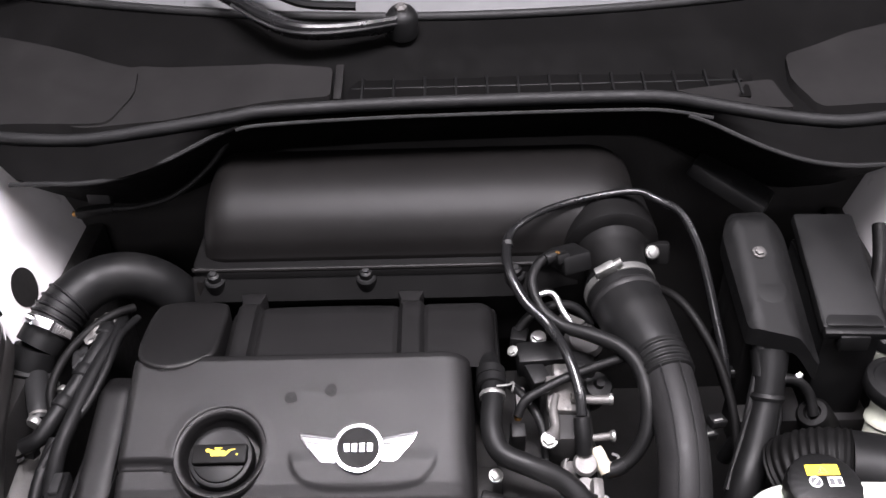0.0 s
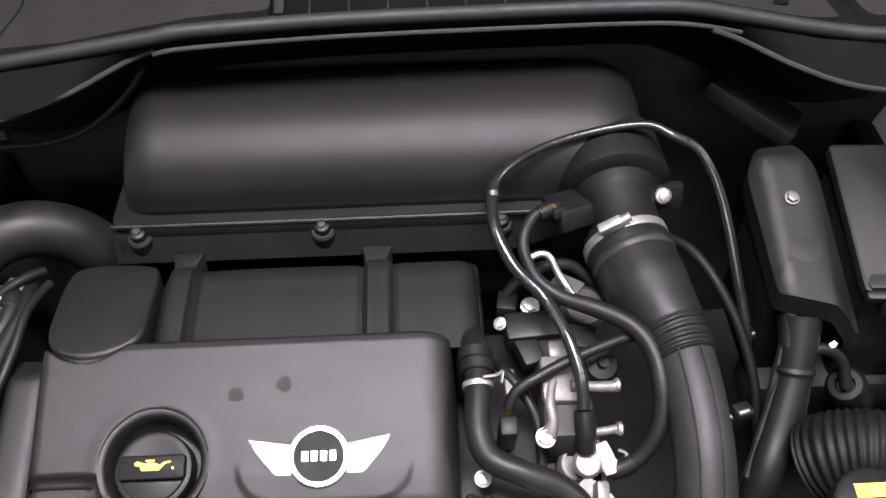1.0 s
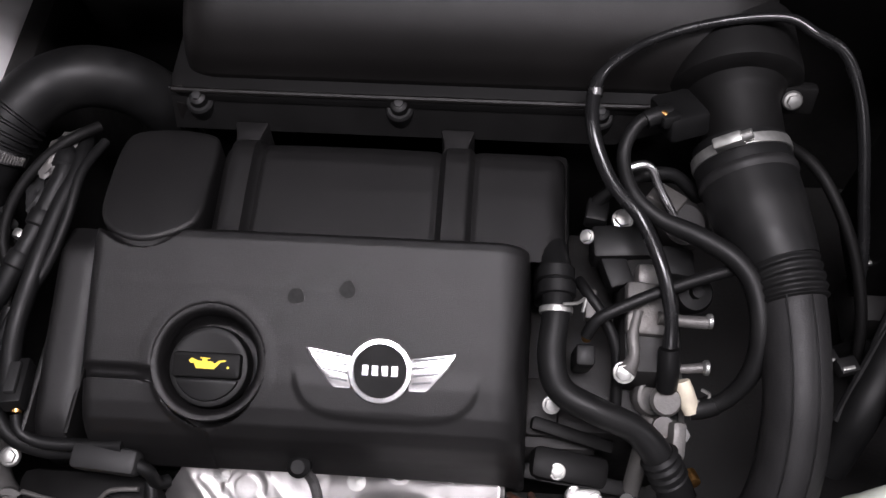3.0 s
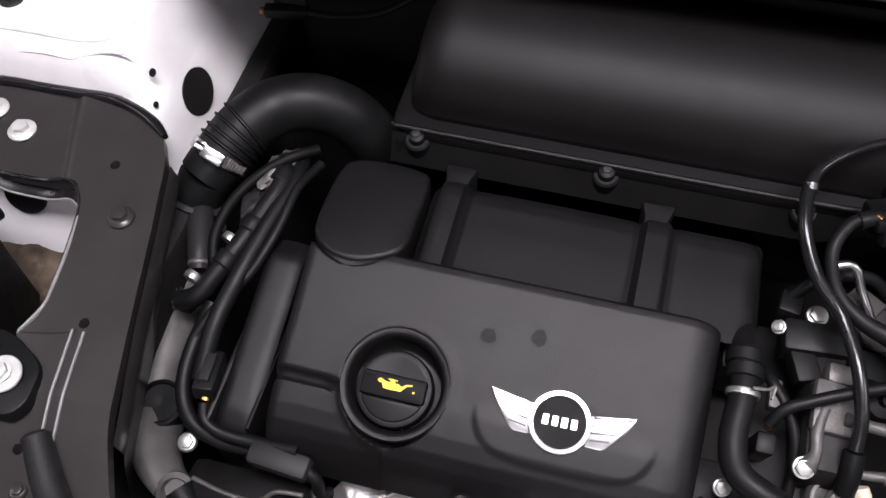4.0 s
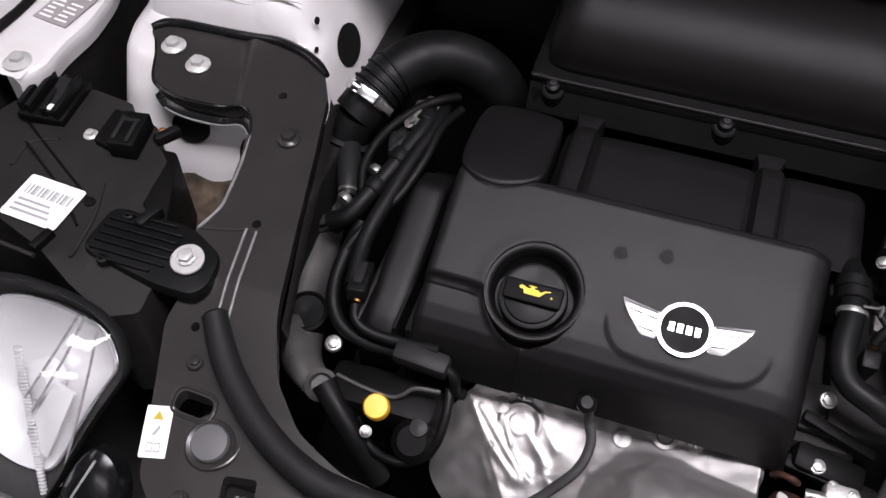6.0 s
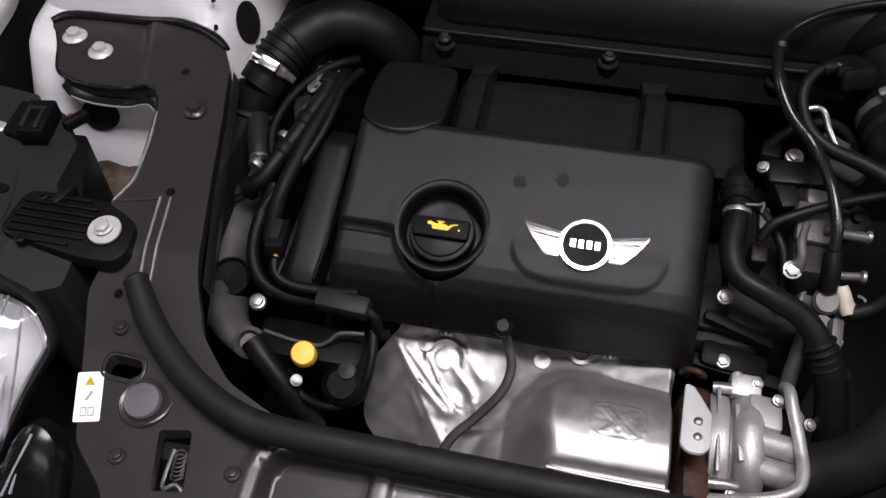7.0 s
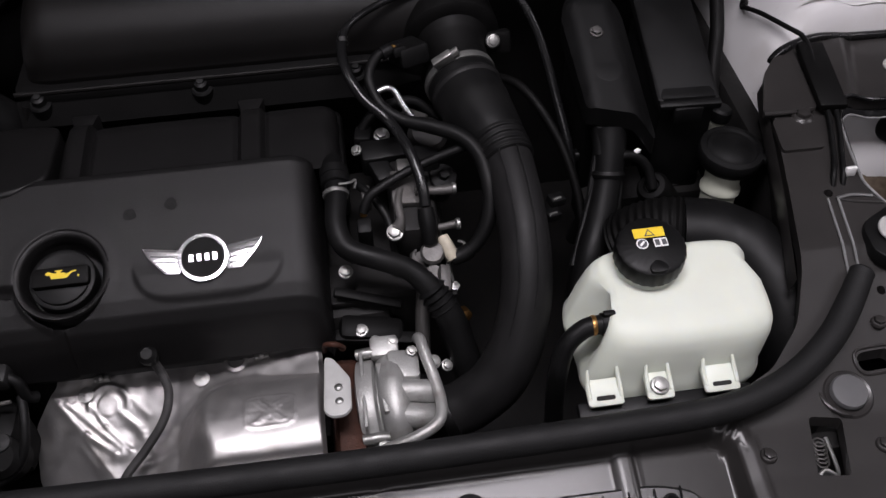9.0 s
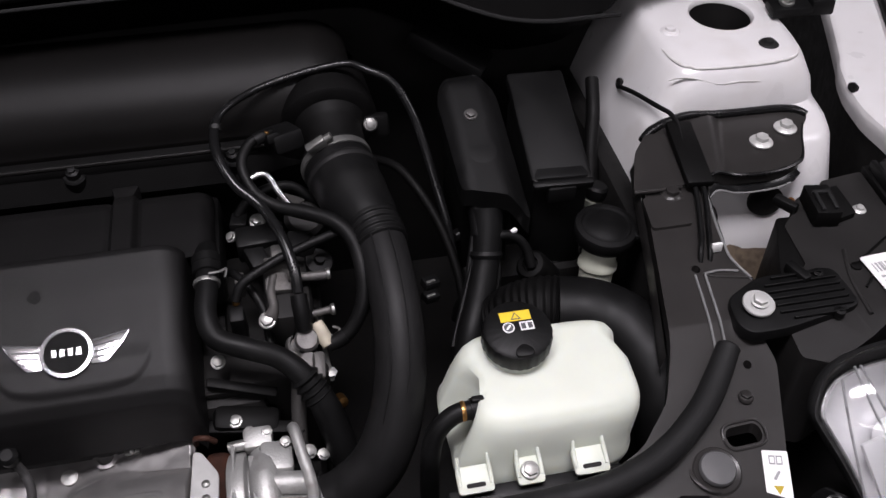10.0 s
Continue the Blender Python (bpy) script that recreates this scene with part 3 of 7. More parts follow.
# two plastic trim pieces, plugs and openings in the sunk middle of the carrier
for s in (-1, 1):
    trim = thing("front_trim_panel", "black plastic grille trim on the front panel", "trim panel", "front trim panels")
    edge = rounded([(s * x, y) for x, y in ((0.158, -0.10), (0.158, 0.034), (0.172, 0.058), (0.196, 0.0665), (0.290, 0.0655), (0.325, 0.056), (0.338, 0.030), (0.338, -0.10))], 0.012, 4)
    part("sheet", plate(edge, [], lambda x, y: carrier_height(0.21, y) + 0.0028, 0.003, 0.03, 0.0045), TRIM, trim)
    part("edge_gap", tube([(x, y + 0.0012, carrier_height(0.21, y) + 0.0020) for x, y in edge if y > -0.05], 0.0011, 6, 1), FLAT, trim)
    for x in (0.196, 0.216, 0.238, 0.262, 0.286, 0.310):
        part("rib", box((0.0014, 0.12, 0.0024), (s * x, 0.004, carrier_height(0.21, 0.004) + 0.0030), 0.0004, (14, 0, 0)), FLAT, trim)
    for x, y in ((0.188, 0.052), (0.300, 0.050)):
        part("screw", lathe([(0.0085, 0), (0.0085, 0.0012), (0.006, 0.002), (0.004, 0.0008), (0, 0.0008)], (s * x, y, carrier_height(0.21, y) + 0.003), (0, -0.4, 1), 18), FLAT, trim)
for x in (-0.121, 0.117):
    plug = thing("panel_plug", "round black plastic plug in the front panel", "plug", "panel plugs")
    zz = carrier_height(x, 0.067)
    part("collar", lathe([(0.0165, -0.001), (0.0160, 0.0022), (0.0130, 0.0034), (0.0100, 0.0030)], (x, 0.067, zz), (0, -0.25, 1), 28), FLAT, plug)
    part("head", lathe([(0.0098, 0.001), (0.0092, 0.0040), (0.0050, 0.0048), (0, 0.0048)], (x, 0.067, zz), (0, -0.25, 1), 24), PLASTIC, plug)
    if x > 0:
        part("pull_tab", box((0.013, 0.026, 0.003), (x - 0.001, 0.054, carrier_height(x, 0.054) + 0.003), 0.0012, (14, 0, 0)), FLAT, plug)
# lock opening with its turned lip; a black plate stands for its shade
lock = [(-0.021, 0.036), (0.047, 0.036), (0.049, 0.071), (-0.023, 0.071)]
part("lock_recess", prism(rounded(lock, 0.004), -0.0005, 0.0008, Matrix.Translation((0, 0.055, carrier_height(0, 0.055))) @ Matrix.Rotation(math.atan(0.25), 4, "X") @ Matrix.Translation((0, -0.055, 0))), FLAT, carrier)
rim = rounded([(x * 1.06 - 0.001, y + (0.0018 if y > 0.05 else -0.002)) for x, y in lock], 0.006)
part("lock_lip", tube([(x, y, carrier_height(x, y) + 0.0012) for x, y in rim + rim[:1]], 0.0020, 8, 1), PANEL, carrier)
part("lock_shelf", box((0.060, 0.0030, 0.0024), (0.013, 0.061, carrier_height(0.013, 0.061) + 0.001), 0.0008, (14, 0, 0)), PANEL, carrier)
# black plate for the shade in the upright slot
part("upright_slot", prism(rounded([(-0.0600, 0.030), (-0.0490, 0.030), (-0.0490, 0.0705), (-0.0600, 0.0705)], 0.0052), -0.0005, 0.0008, Matrix.Translation((0, 0.055, carrier_height(0, 0.055))) @ Matrix.Rotation(math.atan(0.25), 4, "X") @ Matrix.Translation((0, -0.055, 0))), FLAT, carrier)

# foam seal that lies along the carrier
seal = [(-0.537, 0.222, 0.838), (-0.513, 0.190, 0.826), (-0.486, 0.164, 0.820), (-0.450, 0.137, 0.816), (-0.408, 0.116, 0.814), (-0.362, 0.106, 0.813), (-0.25, 0.103, 0.813), (0, 0.100, 0.813),
        (0.25, 0.103, 0.813), (0.350, 0.107, 0.813), (0.405, 0.119, 0.814), (0.447, 0.139, 0.816), (0.486, 0.168, 0.820), (0.513, 0.196, 0.826), (0.537, 0.226, 0.838)]
fs = thing("front_seal", "soft black foam seal along the front panel", "weather seal")
part("bulb", tube(seal, [0.012] + [0.0135] * 13 + [0.012], 18, 8), SEAL, fs)
for a, c in ((seal[0], seal[1]), (seal[-1], seal[-2])):
    d = (Vector(a) - Vector(c)).normalized()
    part("end_plug", lathe([(0.0122, -0.004), (0.0126, 0.001), (0.010, 0.004), (0.004, 0.0035), (0, 0.002)], a, d, 18), SEAL, fs)

# ---- white strut towers and wings ----


def tower(s):
    t = thing("strut_tower", "white painted strut tower with round opening", "car body", "strut towers")
    cx, cy = 0.700, 0.690
    # height, then the extent in x and y
    faces = [(0.932, 0.619, 0.780, 0.602, 0.820), (0.929, 0.610, 0.789, 0.590, 0.832), (0.919, 0.602, 0.797, 0.579, 0.842), (0.895, 0.592, 0.806, 0.570, 0.850), (0.872, 0.580, 0.812, 0.566, 0.856),
             (0.864, 0.578, 0.814, 0.552, 0.858), (0.860, 0.576, 0.815, 0.520, 0.862), (0.850, 0.572, 0.817, 0.505, 0.866), (0.80, 0.556, 0.820, 0.480, 0.872), (0.74, 0.540, 0.822, 0.452, 0.876), (0.62, 0.525, 0.825, 0.44, 0.88)]
    levels = [(z, (x1 - x0) / 2, (y1 - y0) / 2, (x0 + x1) / 2 - cx, (y0 + y1) / 2 - cy) for z, x0, x1, y0, y1 in faces]
    b = bmesh.new()
    n = 56
    rings = []
    hole = [(0.0405, 0.927), (0.0405, 0.9305), (0.043, 0.9342), (0.048, 0.9350), (0.053, 0.9336), (0.064, 0.9330)]
    for r, z in hole:
        rings.append([b.verts.new((s * (0.714 + r * math.cos(2 * math.pi * k / n)), 0.700 + r * math.sin(2 * math.pi * k / n), z)) for k in range(n)])
    for z, ax, ay, dx, dy in levels:
        ring = []
        for k in range(n):
            a = 2 * math.pi * k / n
            c, q = math.cos(a), math.sin(a)
            p = 0.40 if z > 0.90 else 0.30
            x = cx + dx + ax * math.copysign(abs(c) ** p, c)
            y = cy + dy + ay * math.copysign(abs(q) ** p, q)
            ring.append(b.verts.new((s * x, y, z)))
        rings.append(ring)
    bead = [(s * rings[len(hole) + 1][k].co.x, rings[len(hole) + 1][k].co.y - 0.001, rings[len(hole) + 1][k].co.z - 0.001 + 0.002 * noise.noise((k * 0.8, s * 3.0, 1.0))) for k in range(30, 52)]
    for a, c in zip(rings, rings[1:]):
        for k in range(n):
            b.faces.new((a[k], a[(k + 1) % n], c[(k + 1) % n], c[k]))
    part("pressing", b, WHITE, t)
    # well lined in black to give the round opening its shade
    part("strut_well", lathe([(0.0412, 0.035), (0.0412, -0.03), (0.030, -0.034), (0.012, -0.022), (0, -0.018)], (s * 0.714, 0.700, 0.895), (0, 0, 1), 40, None, None, False), DARK, t)
    for x, y in ((0.632, 0.672), (0.745, 0.62), (0.765, 0.745)):
        part("stud_dimple", lathe([(0.013, 0), (0.011, 0.002), (0.007, 0.0025), (0.006, 0.006), (0, 0.007)], (s * x, y, 0.9325), (0, 0, 1)), GREYPLASTIC if x > 0.64 else WHITE, t)
    # openings in the inner and front faces, dark discs for the shade inside
    if s < 0:
        part("side_opening", lathe([(0.026, 0), (0.026, 0.0012), (0, 0.0012)], (s * 0.5655, 0.625, 0.838), (-s, -0.05, 0.25), 24), DARK, t)
    for hx, hy, hz, hr in () if s > 0 else ((0.5855, 0.590, 0.895, 0.0045), (0.5815, 0.572, 0.868, 0.0035)):
        part("small_hole", lathe([(hr, 0), (hr, 0.0012), (0, 0.0012)], (s * hx, hy, hz), (-s, -0.15, 0.2), 14), DARK, t)
    if s > 0:
        part("cable_grommet", lathe([(0.0075, -0.002), (0.0075, 0.002), (0.004, 0.003), (0, 0.001)], (0.5745, 0.674, 0.858), (-1, -0.05, 0.2), 18), DARK, t)
        part("wing_bracket", box((0.080, 0.034, 0.014), (0.815, 0.682, 0.944), 0.003, (0, -4, -8)), PLASTIC, t, "black bracket on the tower's corner")
        part("wing_bracket", box((0.030, 0.030, 0.022), (0.840, 0.676, 0.950), 0.003, (0, -4, -8)), PLASTIC, t)
        bolt(t, (0.796, 0.684, 0.951), (0, -0.2, 1), 0.008, None, 1.3)
    b = lathe([(0.024, -0.004), (0.024, 0.0016), (0, 0.0016)], (0, 0, 0), (0, 0, 1), 28)
    b.transform(frame_of((s * 0.708, 0.4755, 0.796), (0, -1, 0.47)) @ Matrix.Diagonal((1.0, 0.80, 1, 1)))
    part("front_opening", b, DARK, t)
    b = lathe([(0.017, -0.006), (0.017, 0.0016), (0, 0.0016)], (0, 0, 0), (0, 0, 1), 24)
    b.transform(frame_of((s * 0.634, 0.4735, 0.778), (s * -0.2, -1, 0.42)) @ Matrix.Diagonal((0.7, 1.25, 1, 1)))
    part("front_opening", b, DARK, t)
    # wheel arch liner below the white pressing
    part("arch_liner", grid(lambda u, v: (s * (0.575 + 0.21 * u), 0.462 - 0.115 * v + 0.012 * u + 0.006 * noise.noise((u * 5, v * 4, s)), 0.757 - 0.06 * v - 0.018 * u + 0.010 * noise.noise((u * 7, v * 6, s + 4))), 24, 14), DIRT, t, "dirt-brown wheel arch liner")
    lumps = [0.0024 + 0.0018 * abs(noise.noise((k * 0.9, s * 2.0, 5.0))) for k in range(len(bead))]
    part("sealant_bead", tube([Vector((s * x, y - 0.002, z - 0.002)) for x, y, z in bead], lumps, 10, 4, 0.8), SEALANTW, t, "brushed white seam sealant")
    flap = [(0.600, 0.592, 0.9205), (0.618, 0.588, 0.925), (0.64, 0.584, 0.9215), (0.665, 0.580, 0.9145), (0.69, 0.579, 0.9165), (0.72, 0.578, 0.9135)]
    part("sealant_smear", tube([(s * x, y - 0.003, z - 0.006) for x, y, z in flap], [0.001, 0.0024, 0.0020, 0.0026, 0.0022, 0.001], 10, 5, 0.5), SEALANTW, t)
    return t


def wing(s):
    w = thing("wing_flange", "white painted inner flange of the front wing", "car body", "front wings")
    inner = [(0.41, 0.852), (0.43, 0.847), (0.476, 0.849), (0.522, 0.843), (0.578, 0.848), (0.62, 0.860), (0.642, 0.872), (0.727, 0.904), (0.80, 0.930), (1.10, 1.00)]
    sec = [(0.004, -0.034), (-0.001, -0.010), (0.0005, -0.003), (0.005, 0.0), (0.013, 0.001), (0.070, 0.003), (0.080, -0.004), (0.092, -0.003), (0.100, 0.030), (0.128, 0.048), (0.17, 0.03), (0.20, -0.12)]

    def fn(u, v):
        y = 0.412 + 0.688 * v
        k = u * (len(sec) - 1)
        i = min(int(k), len(sec) - 2)
        x, z = (sec[i][n] + (sec[i + 1][n] - sec[i][n]) * (k - i) for n in (0, 1))
        nose = 0.016 * (1 - step01(0.0, 0.035, v)) * (1 if u < 0.3 else 0.2)
        return (s * (along(inner, y) + x + nose), y, 0.885 + z + 0.03 * max(0.0, y - 0.55) - 0.006 * (1 - step01(0.0, 0.03, v)))
    part("flange", grid(fn, (len(sec) - 1) * 2, 48), WHITE, w)
    part("rubber_edge", tube([Vector(fn(6.5 / 11, k / 12)) + Vector((0, 0, 0.002)) for k in range(13)], 0.0060, 8, 3), PLASTIC, w, "black rubber edge strip")
    # dark sheet added so the gap to the strut tower reads black
    part("gap_liner", grid(lambda u, v: Vector(fn(0.0, v)) + Vector((s * (0.004 + 0.02 * u), 0, 0.004 - 0.28 * u)), 3, 12), DARK, w)
    part("rubber_buffer", box((0.010, 0.014, 0.010), (s * 0.850, 0.568, 0.887), 0.003), PLASTIC, w)
    return w


for s in (-1, 1):
    tower(s)
    wing(s)
sticker = thing("data_plate", "pale printed data sticker on white wing flange", "label")
m = pose(-0.8745, 0.5447, 0.8875, 0, 0, -8.0)
bolt(bpy.data.objects["wing_flange"], (-0.878, 0.433, 0.884), (0, 0, 1), 0.0085, WASHER, 2.0, "white painted bolt")
part("hole", lathe([(0.008, 0), (0.008, 0.001), (0, 0.001)], (-0.9085, 0.482, 0.8865), (0.03, 0, 1), 18), DARK, bpy.data.objects["wing_flange"])
part("sheet", prism([(-0.024, -0.046), (0.024, -0.046), (0.024, 0.046), (-0.024, 0.046)], 0, 0.0012, m), PLATE, sticker)
for k in range(11):
    y0 = -0.040 + 0.0075 * k
    for x0, x1 in ((-0.020, -0.003 - 0.003 * (k % 3)), (0.002, 0.019 - 0.004 * (k % 2))):
        if k != 5:
            part("print_line", prism([(x0, y0), (x1, y0), (x1, y0 + 0.0028), (x0, y0 + 0.0028)], 0.0012, 0.0015, m), PAPER, sticker)

# ---- cowl, seal and foot of the windscreen ----
SEALC = [(-0.80, 0.80, 0.985), (-0.64, 0.725, 1.010), (-0.54, 0.690, 1.018), (-0.455, 0.681, 1.020), (-0.36, 0.680, 1.033), (-0.27, 0.680, 1.047), (-0.235, 0.681, 1.052), (-0.1, 0.690, 1.053), (0.06, 0.694, 1.053), (0.18, 0.695, 1.053),
         (0.245, 0.692, 1.052), (0.30, 0.690, 1.042), (0.38, 0.684, 1.028), (0.45, 0.682, 1.020), (0.51, 0.689, 1.020), (0.60, 0.725, 1.012), (0.80, 0.80, 0.99)]
cs = thing("cowl_seal", "black rubber bonnet seal along the cowl", "weather seal")
part("bulb", tube(SEALC, 0.0095, 12, 6, 0.8), SEAL, cs)
part("lower_lip", tube([(x, y - 0.008, z - 0.0135) for x, y, z in SEALC if abs(x) < 0.31], 0.0025, 8, 6), SEAL, cs)
cowl = thing("windscreen_cowl", "dark grey plastic cowl panel below the windscreen", "car panel")


def apron(u, v):
    pts = SEALC
    k = min(int(u * (len(pts) - 1)), len(pts) - 2)
    a, b, w = Vector(pts[k]), Vector(pts[k + 1]), u * (len(pts) - 1) - k
    p = a.lerp(b, w)
    side = step01(0.23, 0.42, abs(p.x))
    short = 1 - 0.75 * step01(0.52, 0.60, abs(p.x))
    hang = along([(0, 0.0), (0.2, 0.010), (0.5, 0.026), (0.6, 0.034), (1, 0.15)], v)
    y = p.y - 0.008 + side * short * along([(0, 0), (0.2, -0.018), (0.5, -0.040), (0.6, -0.036), (1, 0.10)], v) + (1 - side) * along([(0, 0), (0.5, 0.03), (1, 0.11)], v)
    return (p.x, y, p.z - 0.006 - hang * (0.7 + 0.3 * side) * short)


part("front_apron", grid(apron, 96, 24), DECK, cowl)


def deck(u, v):
    pts = SEALC
    k = min(int(u * (len(pts) - 1)), len(pts) - 2)
    a, b, w = Vector(pts[k]), Vector(pts[k + 1]), u * (len(pts) - 1) - k
    p = a.lerp(b, w)
    y = p.y + (0.835 + 0.30 * p.x ** 2 - p.y) * v
    z0 = p.z - 0.004
    z1 = 1.098
    dip = -0.018 * math.sin(math.pi * min(v * 1.6, 1)) * (1 if -0.14 < p.x < 0.36 else 0.2)
    return (p.x, y, z0 + (z1 - z0) * v ** 1.3 + dip)


part("deck", grid(deck, 80, 14), DECK, cowl)
def cover_over_deck(rise):
    return lambda x, y: along(sorted((p[0], p[2]) for p in SEALC), x) + rise + 0.26 * (y - 0.69)


for s in (-1, 1):
    part("end_cover", plate(rounded([(s * x, y) for x, y in ((0.432, 0.700), (0.408, 0.745), (0.412, 0.790), (0.50, 0.832), (0.62, 0.880), (0.74, 0.90), (0.76, 0.74), (0.60, 0.712))], 0.012), [], cover_over_deck(0.007), 0.004, 0.03, 0.014), COWL, cowl, "faded grey end cover")
left_cover = rounded([(-0.60, 0.860), (-0.58, 0.735), (-0.47, 0.700), (-0.36, 0.692), (-0.249, 0.695), (-0.158, 0.702), (-0.158, 0.752), (-0.26, 0.766), (-0.38, 0.790), (-0.48, 0.820)], 0.008)
part("cover_panel", plate(left_cover, [], cover_over_deck(0.004), 0.004, 0.02, 0.012), COWL, cowl)
part("cover_panel", plate(rounded([(0.255, 0.700), (0.362, 0.694), (0.402, 0.698), (0.392, 0.720), (0.385, 0.745), (0.352, 0.735)], 0.006), [], cover_over_deck(0.004), 0.004, 0.02, 0.012), COWL, cowl)
for s in (-1, 1):
    part("apron_lip", tube([(s * x, y, z) for x, y, z in ((0.545, 0.640, 0.984), (0.50, 0.635, 0.987), (0.45, 0.633, 0.988), (0.40, 0.639, 0.994), (0.35, 0.656, 1.006), (0.30, 0.676, 1.023), (0.27, 0.681, 1.033))], 0.003, 8, 6), SEAL, cowl)
# intake louvres
for k in range(13):
    part("louvre", box((0.003, 0.046, 0.010), (-0.122 + 0.0385 * k, 0.733, 1.047), 0.0008, (12, 0, 0)), PLASTIC, cowl)
for k in range(2):
    part("louvre", box((0.482, 0.0025, 0.006), (0.105, 0.722 + 0.018 * k, 1.043 + 0.004 * k), 0.0006, (20, 0, 0)), PLASTIC, cowl)
part("louvre_bed", plate(rounded([(-0.14, 0.705), (0.35, 0.705), (0.352, 0.728), (0.30, 0.752), (-0.14, 0.768)], 0.004), [], lambda x, y: 1.0435 + 0.15 * (y - 0.70), 0.003, 0.2, 0.01), DECK, cowl)
part("joint_strip", box((0.010, 0.066, 0.006), (-0.150, 0.735, 1.060), 0.001, (12, 0, 0)), COWL, cowl)

glass = thing("windscreen", "lower edge of the windscreen glass, its reflection painted grey", "windscreen")


def pane(u, v):
    x = -0.72 + 1.44 * u
    y0 = 0.838 + 0.30 * x ** 2 + 0.9 * max(0.0, -x - 0.45) ** 2
    return (x, y0 + 0.20 * v, 1.100 + 0.13 * v)


# flat grey colour stands in for the pale reflection on the glass
part("pane", grid(pane, 40, 6), SCREEN, glass)
part("rubber_edge", tube([(-0.72 + 0.144 * k, 0.834 + 0.30 * (-0.72 + 0.144 * k) ** 2, 1.101) for k in range(11)], 0.006, 10, 4), SEAL, glass)

wiper = thing("wiper_arm", "black wiper arm with round pivot cap", "wiper")
WP = [(-0.335, 0.868, 1.138), (-0.28, 0.828, 1.127), (-0.24, 0.794, 1.119), (-0.205, 0.774, 1.114), (-0.165, 0.770, 1.112), (-0.115, 0.780, 1.111), (-0.072, 0.796, 1.111)]
part("arm", tube(WP, [0.010, 0.013, 0.016, 0.016, 0.015, 0.015, 0.015], 14, 6, 0.6), GLOSSBLACK, wiper)
for dy, r in ((-0.0135, 0.0022), (0.0125, 0.0020)):
    part("pressed_edge", tube([(x + dy * 0.4, y + dy, z + 0.004) for x, y, z in WP[1:]], r, 8, 6), TRIM, wiper)
part("pivot_cap", lathe([(0.020, -0.02), (0.020, 0.006), (0.016, 0.013), (0.008, 0.017), (0, 0.018)], (-0.072, 0.800, 1.112), (0, -0.3, 1)), PLASTIC, wiper)
part("pivot_nut", lathe([(0.008, 0.016), (0.008, 0.021), (0.004, 0.024), (0, 0.024)], (-0.072, 0.800, 1.112), (0, -0.3, 1), 6), WEATHERED, wiper)
part("wiper_rib", tube([(-0.33, 0.914, 1.146), (-0.27, 0.867, 1.138), (-0.225, 0.834, 1.133), (-0.19, 0.818, 1.128), (-0.13, 0.818, 1.124)], 0.006, 8, 6), PLASTIC, wiper)
part("blade", tube([(-0.7, 0.917, 1.130), (-0.5, 0.925, 1.142), (-0.36, 0.910, 1.150)], 0.006, 8, 6), PLASTIC, wiper)

# ---- engine ----
block = thing("engine_block", "plain dark boxes for the engine block under the cover", "engine")
part("head", box((0.46, 0.22, 0.20), (-0.16, 0.42, 0.66), 0.012), DARK, block)
part("head_end", box((0.11, 0.20, 0.16), (0.085, 0.42, 0.70), 0.01), DARK, block)
part("crankcase", box((0.52, 0.30, 0.20), (-0.14, 0.40, 0.52), 0.02), DARK, block)
part("ledge", box((0.30, 0.012, 0.02), (-0.165, 0.300, 0.735), 0.003), GREYPLASTIC, block)

COVER_P = [(0.2785, 0.7555), (0.281, 0.766), (0.285, 0.788), (0.291, 0.805), (0.299, 0.8175), (0.311, 0.827), (0.330, 0.8372), (0.357, 0.8490), (0.40, 0.8665), (0.437, 0.8800), (0.444, 0.8805), (0.4475, 0.877), (0.449, 0.86)]
CAP = (-0.2595, 0.341)


def cover_height(x, y):
    z = along(COVER_P, y)
    # rounded flanks: a short one to the belt side, a broad one to the gearbox side
    dl, dr = x + 0.368, 0.002 - x
    for d, r, k in ((dl, 0.012, 0.012), (dr, 0.030, 0.022)):
        if d < r:
            z -= k * (1 - math.sqrt(max(1 - (1 - max(d, 0) / r) ** 2, 0)))
    # well for the filler cap, with a soft raised rim
    d = math.hypot(x - CAP[0], (y - CAP[1]) / 0.97)
    z += 0.0005 * (step01(0.060, 0.050, d)) * step01(0.30, 0.315, y)
    z -= 0.030 * step01(0.0475, 0.0420, d)
    # groove that runs from the flank into the well
    if x < -0.30:
        g = abs(y - (0.3325 - 0.10 * max(0, x + 0.325)))
        z -= 0.009 * step01(0.0055, 0.002, g)
    # lower field in front of the groove
    if x < CAP[0]:
        z -= 0.004 * step01(0.3325, 0.329, y) * step01(0.046, 0.052, d)
    # sunk field under the badge
    e = (abs(x + 0.112) / 0.076) ** 4 + (max(0.0, 0.362 - y) / 0.056) ** 4
    z += 0.0021 * step01(1.18, 0.86, e) * step01(0.346, 0.325, y)
    # scallop below the round lobe
    d2 = math.hypot(x + 0.328, (y - 0.482) * 0.95)
    z -= 0.012 * step01(0.052, 0.046, d2)
    return z


ys = []
for (a, _), (b_, _) in zip(COVER_P, COVER_P[1:]):
    n = max(1, round((b_ - a) / 0.0016))
    ys += [a + (b_ - a) * k / n for k in range(n)]
ys.append(COVER_P[-1][0])
xs = [-0.368 + 0.37 * k / 240 for k in range(241)]
cover = thing("engine_cover", "grained black plastic engine cover with oil cap well", "engine cover")
b = bmesh.new()
V = [[b.verts.new((x, y, cover_height(x, y))) for y in ys] for x in xs]
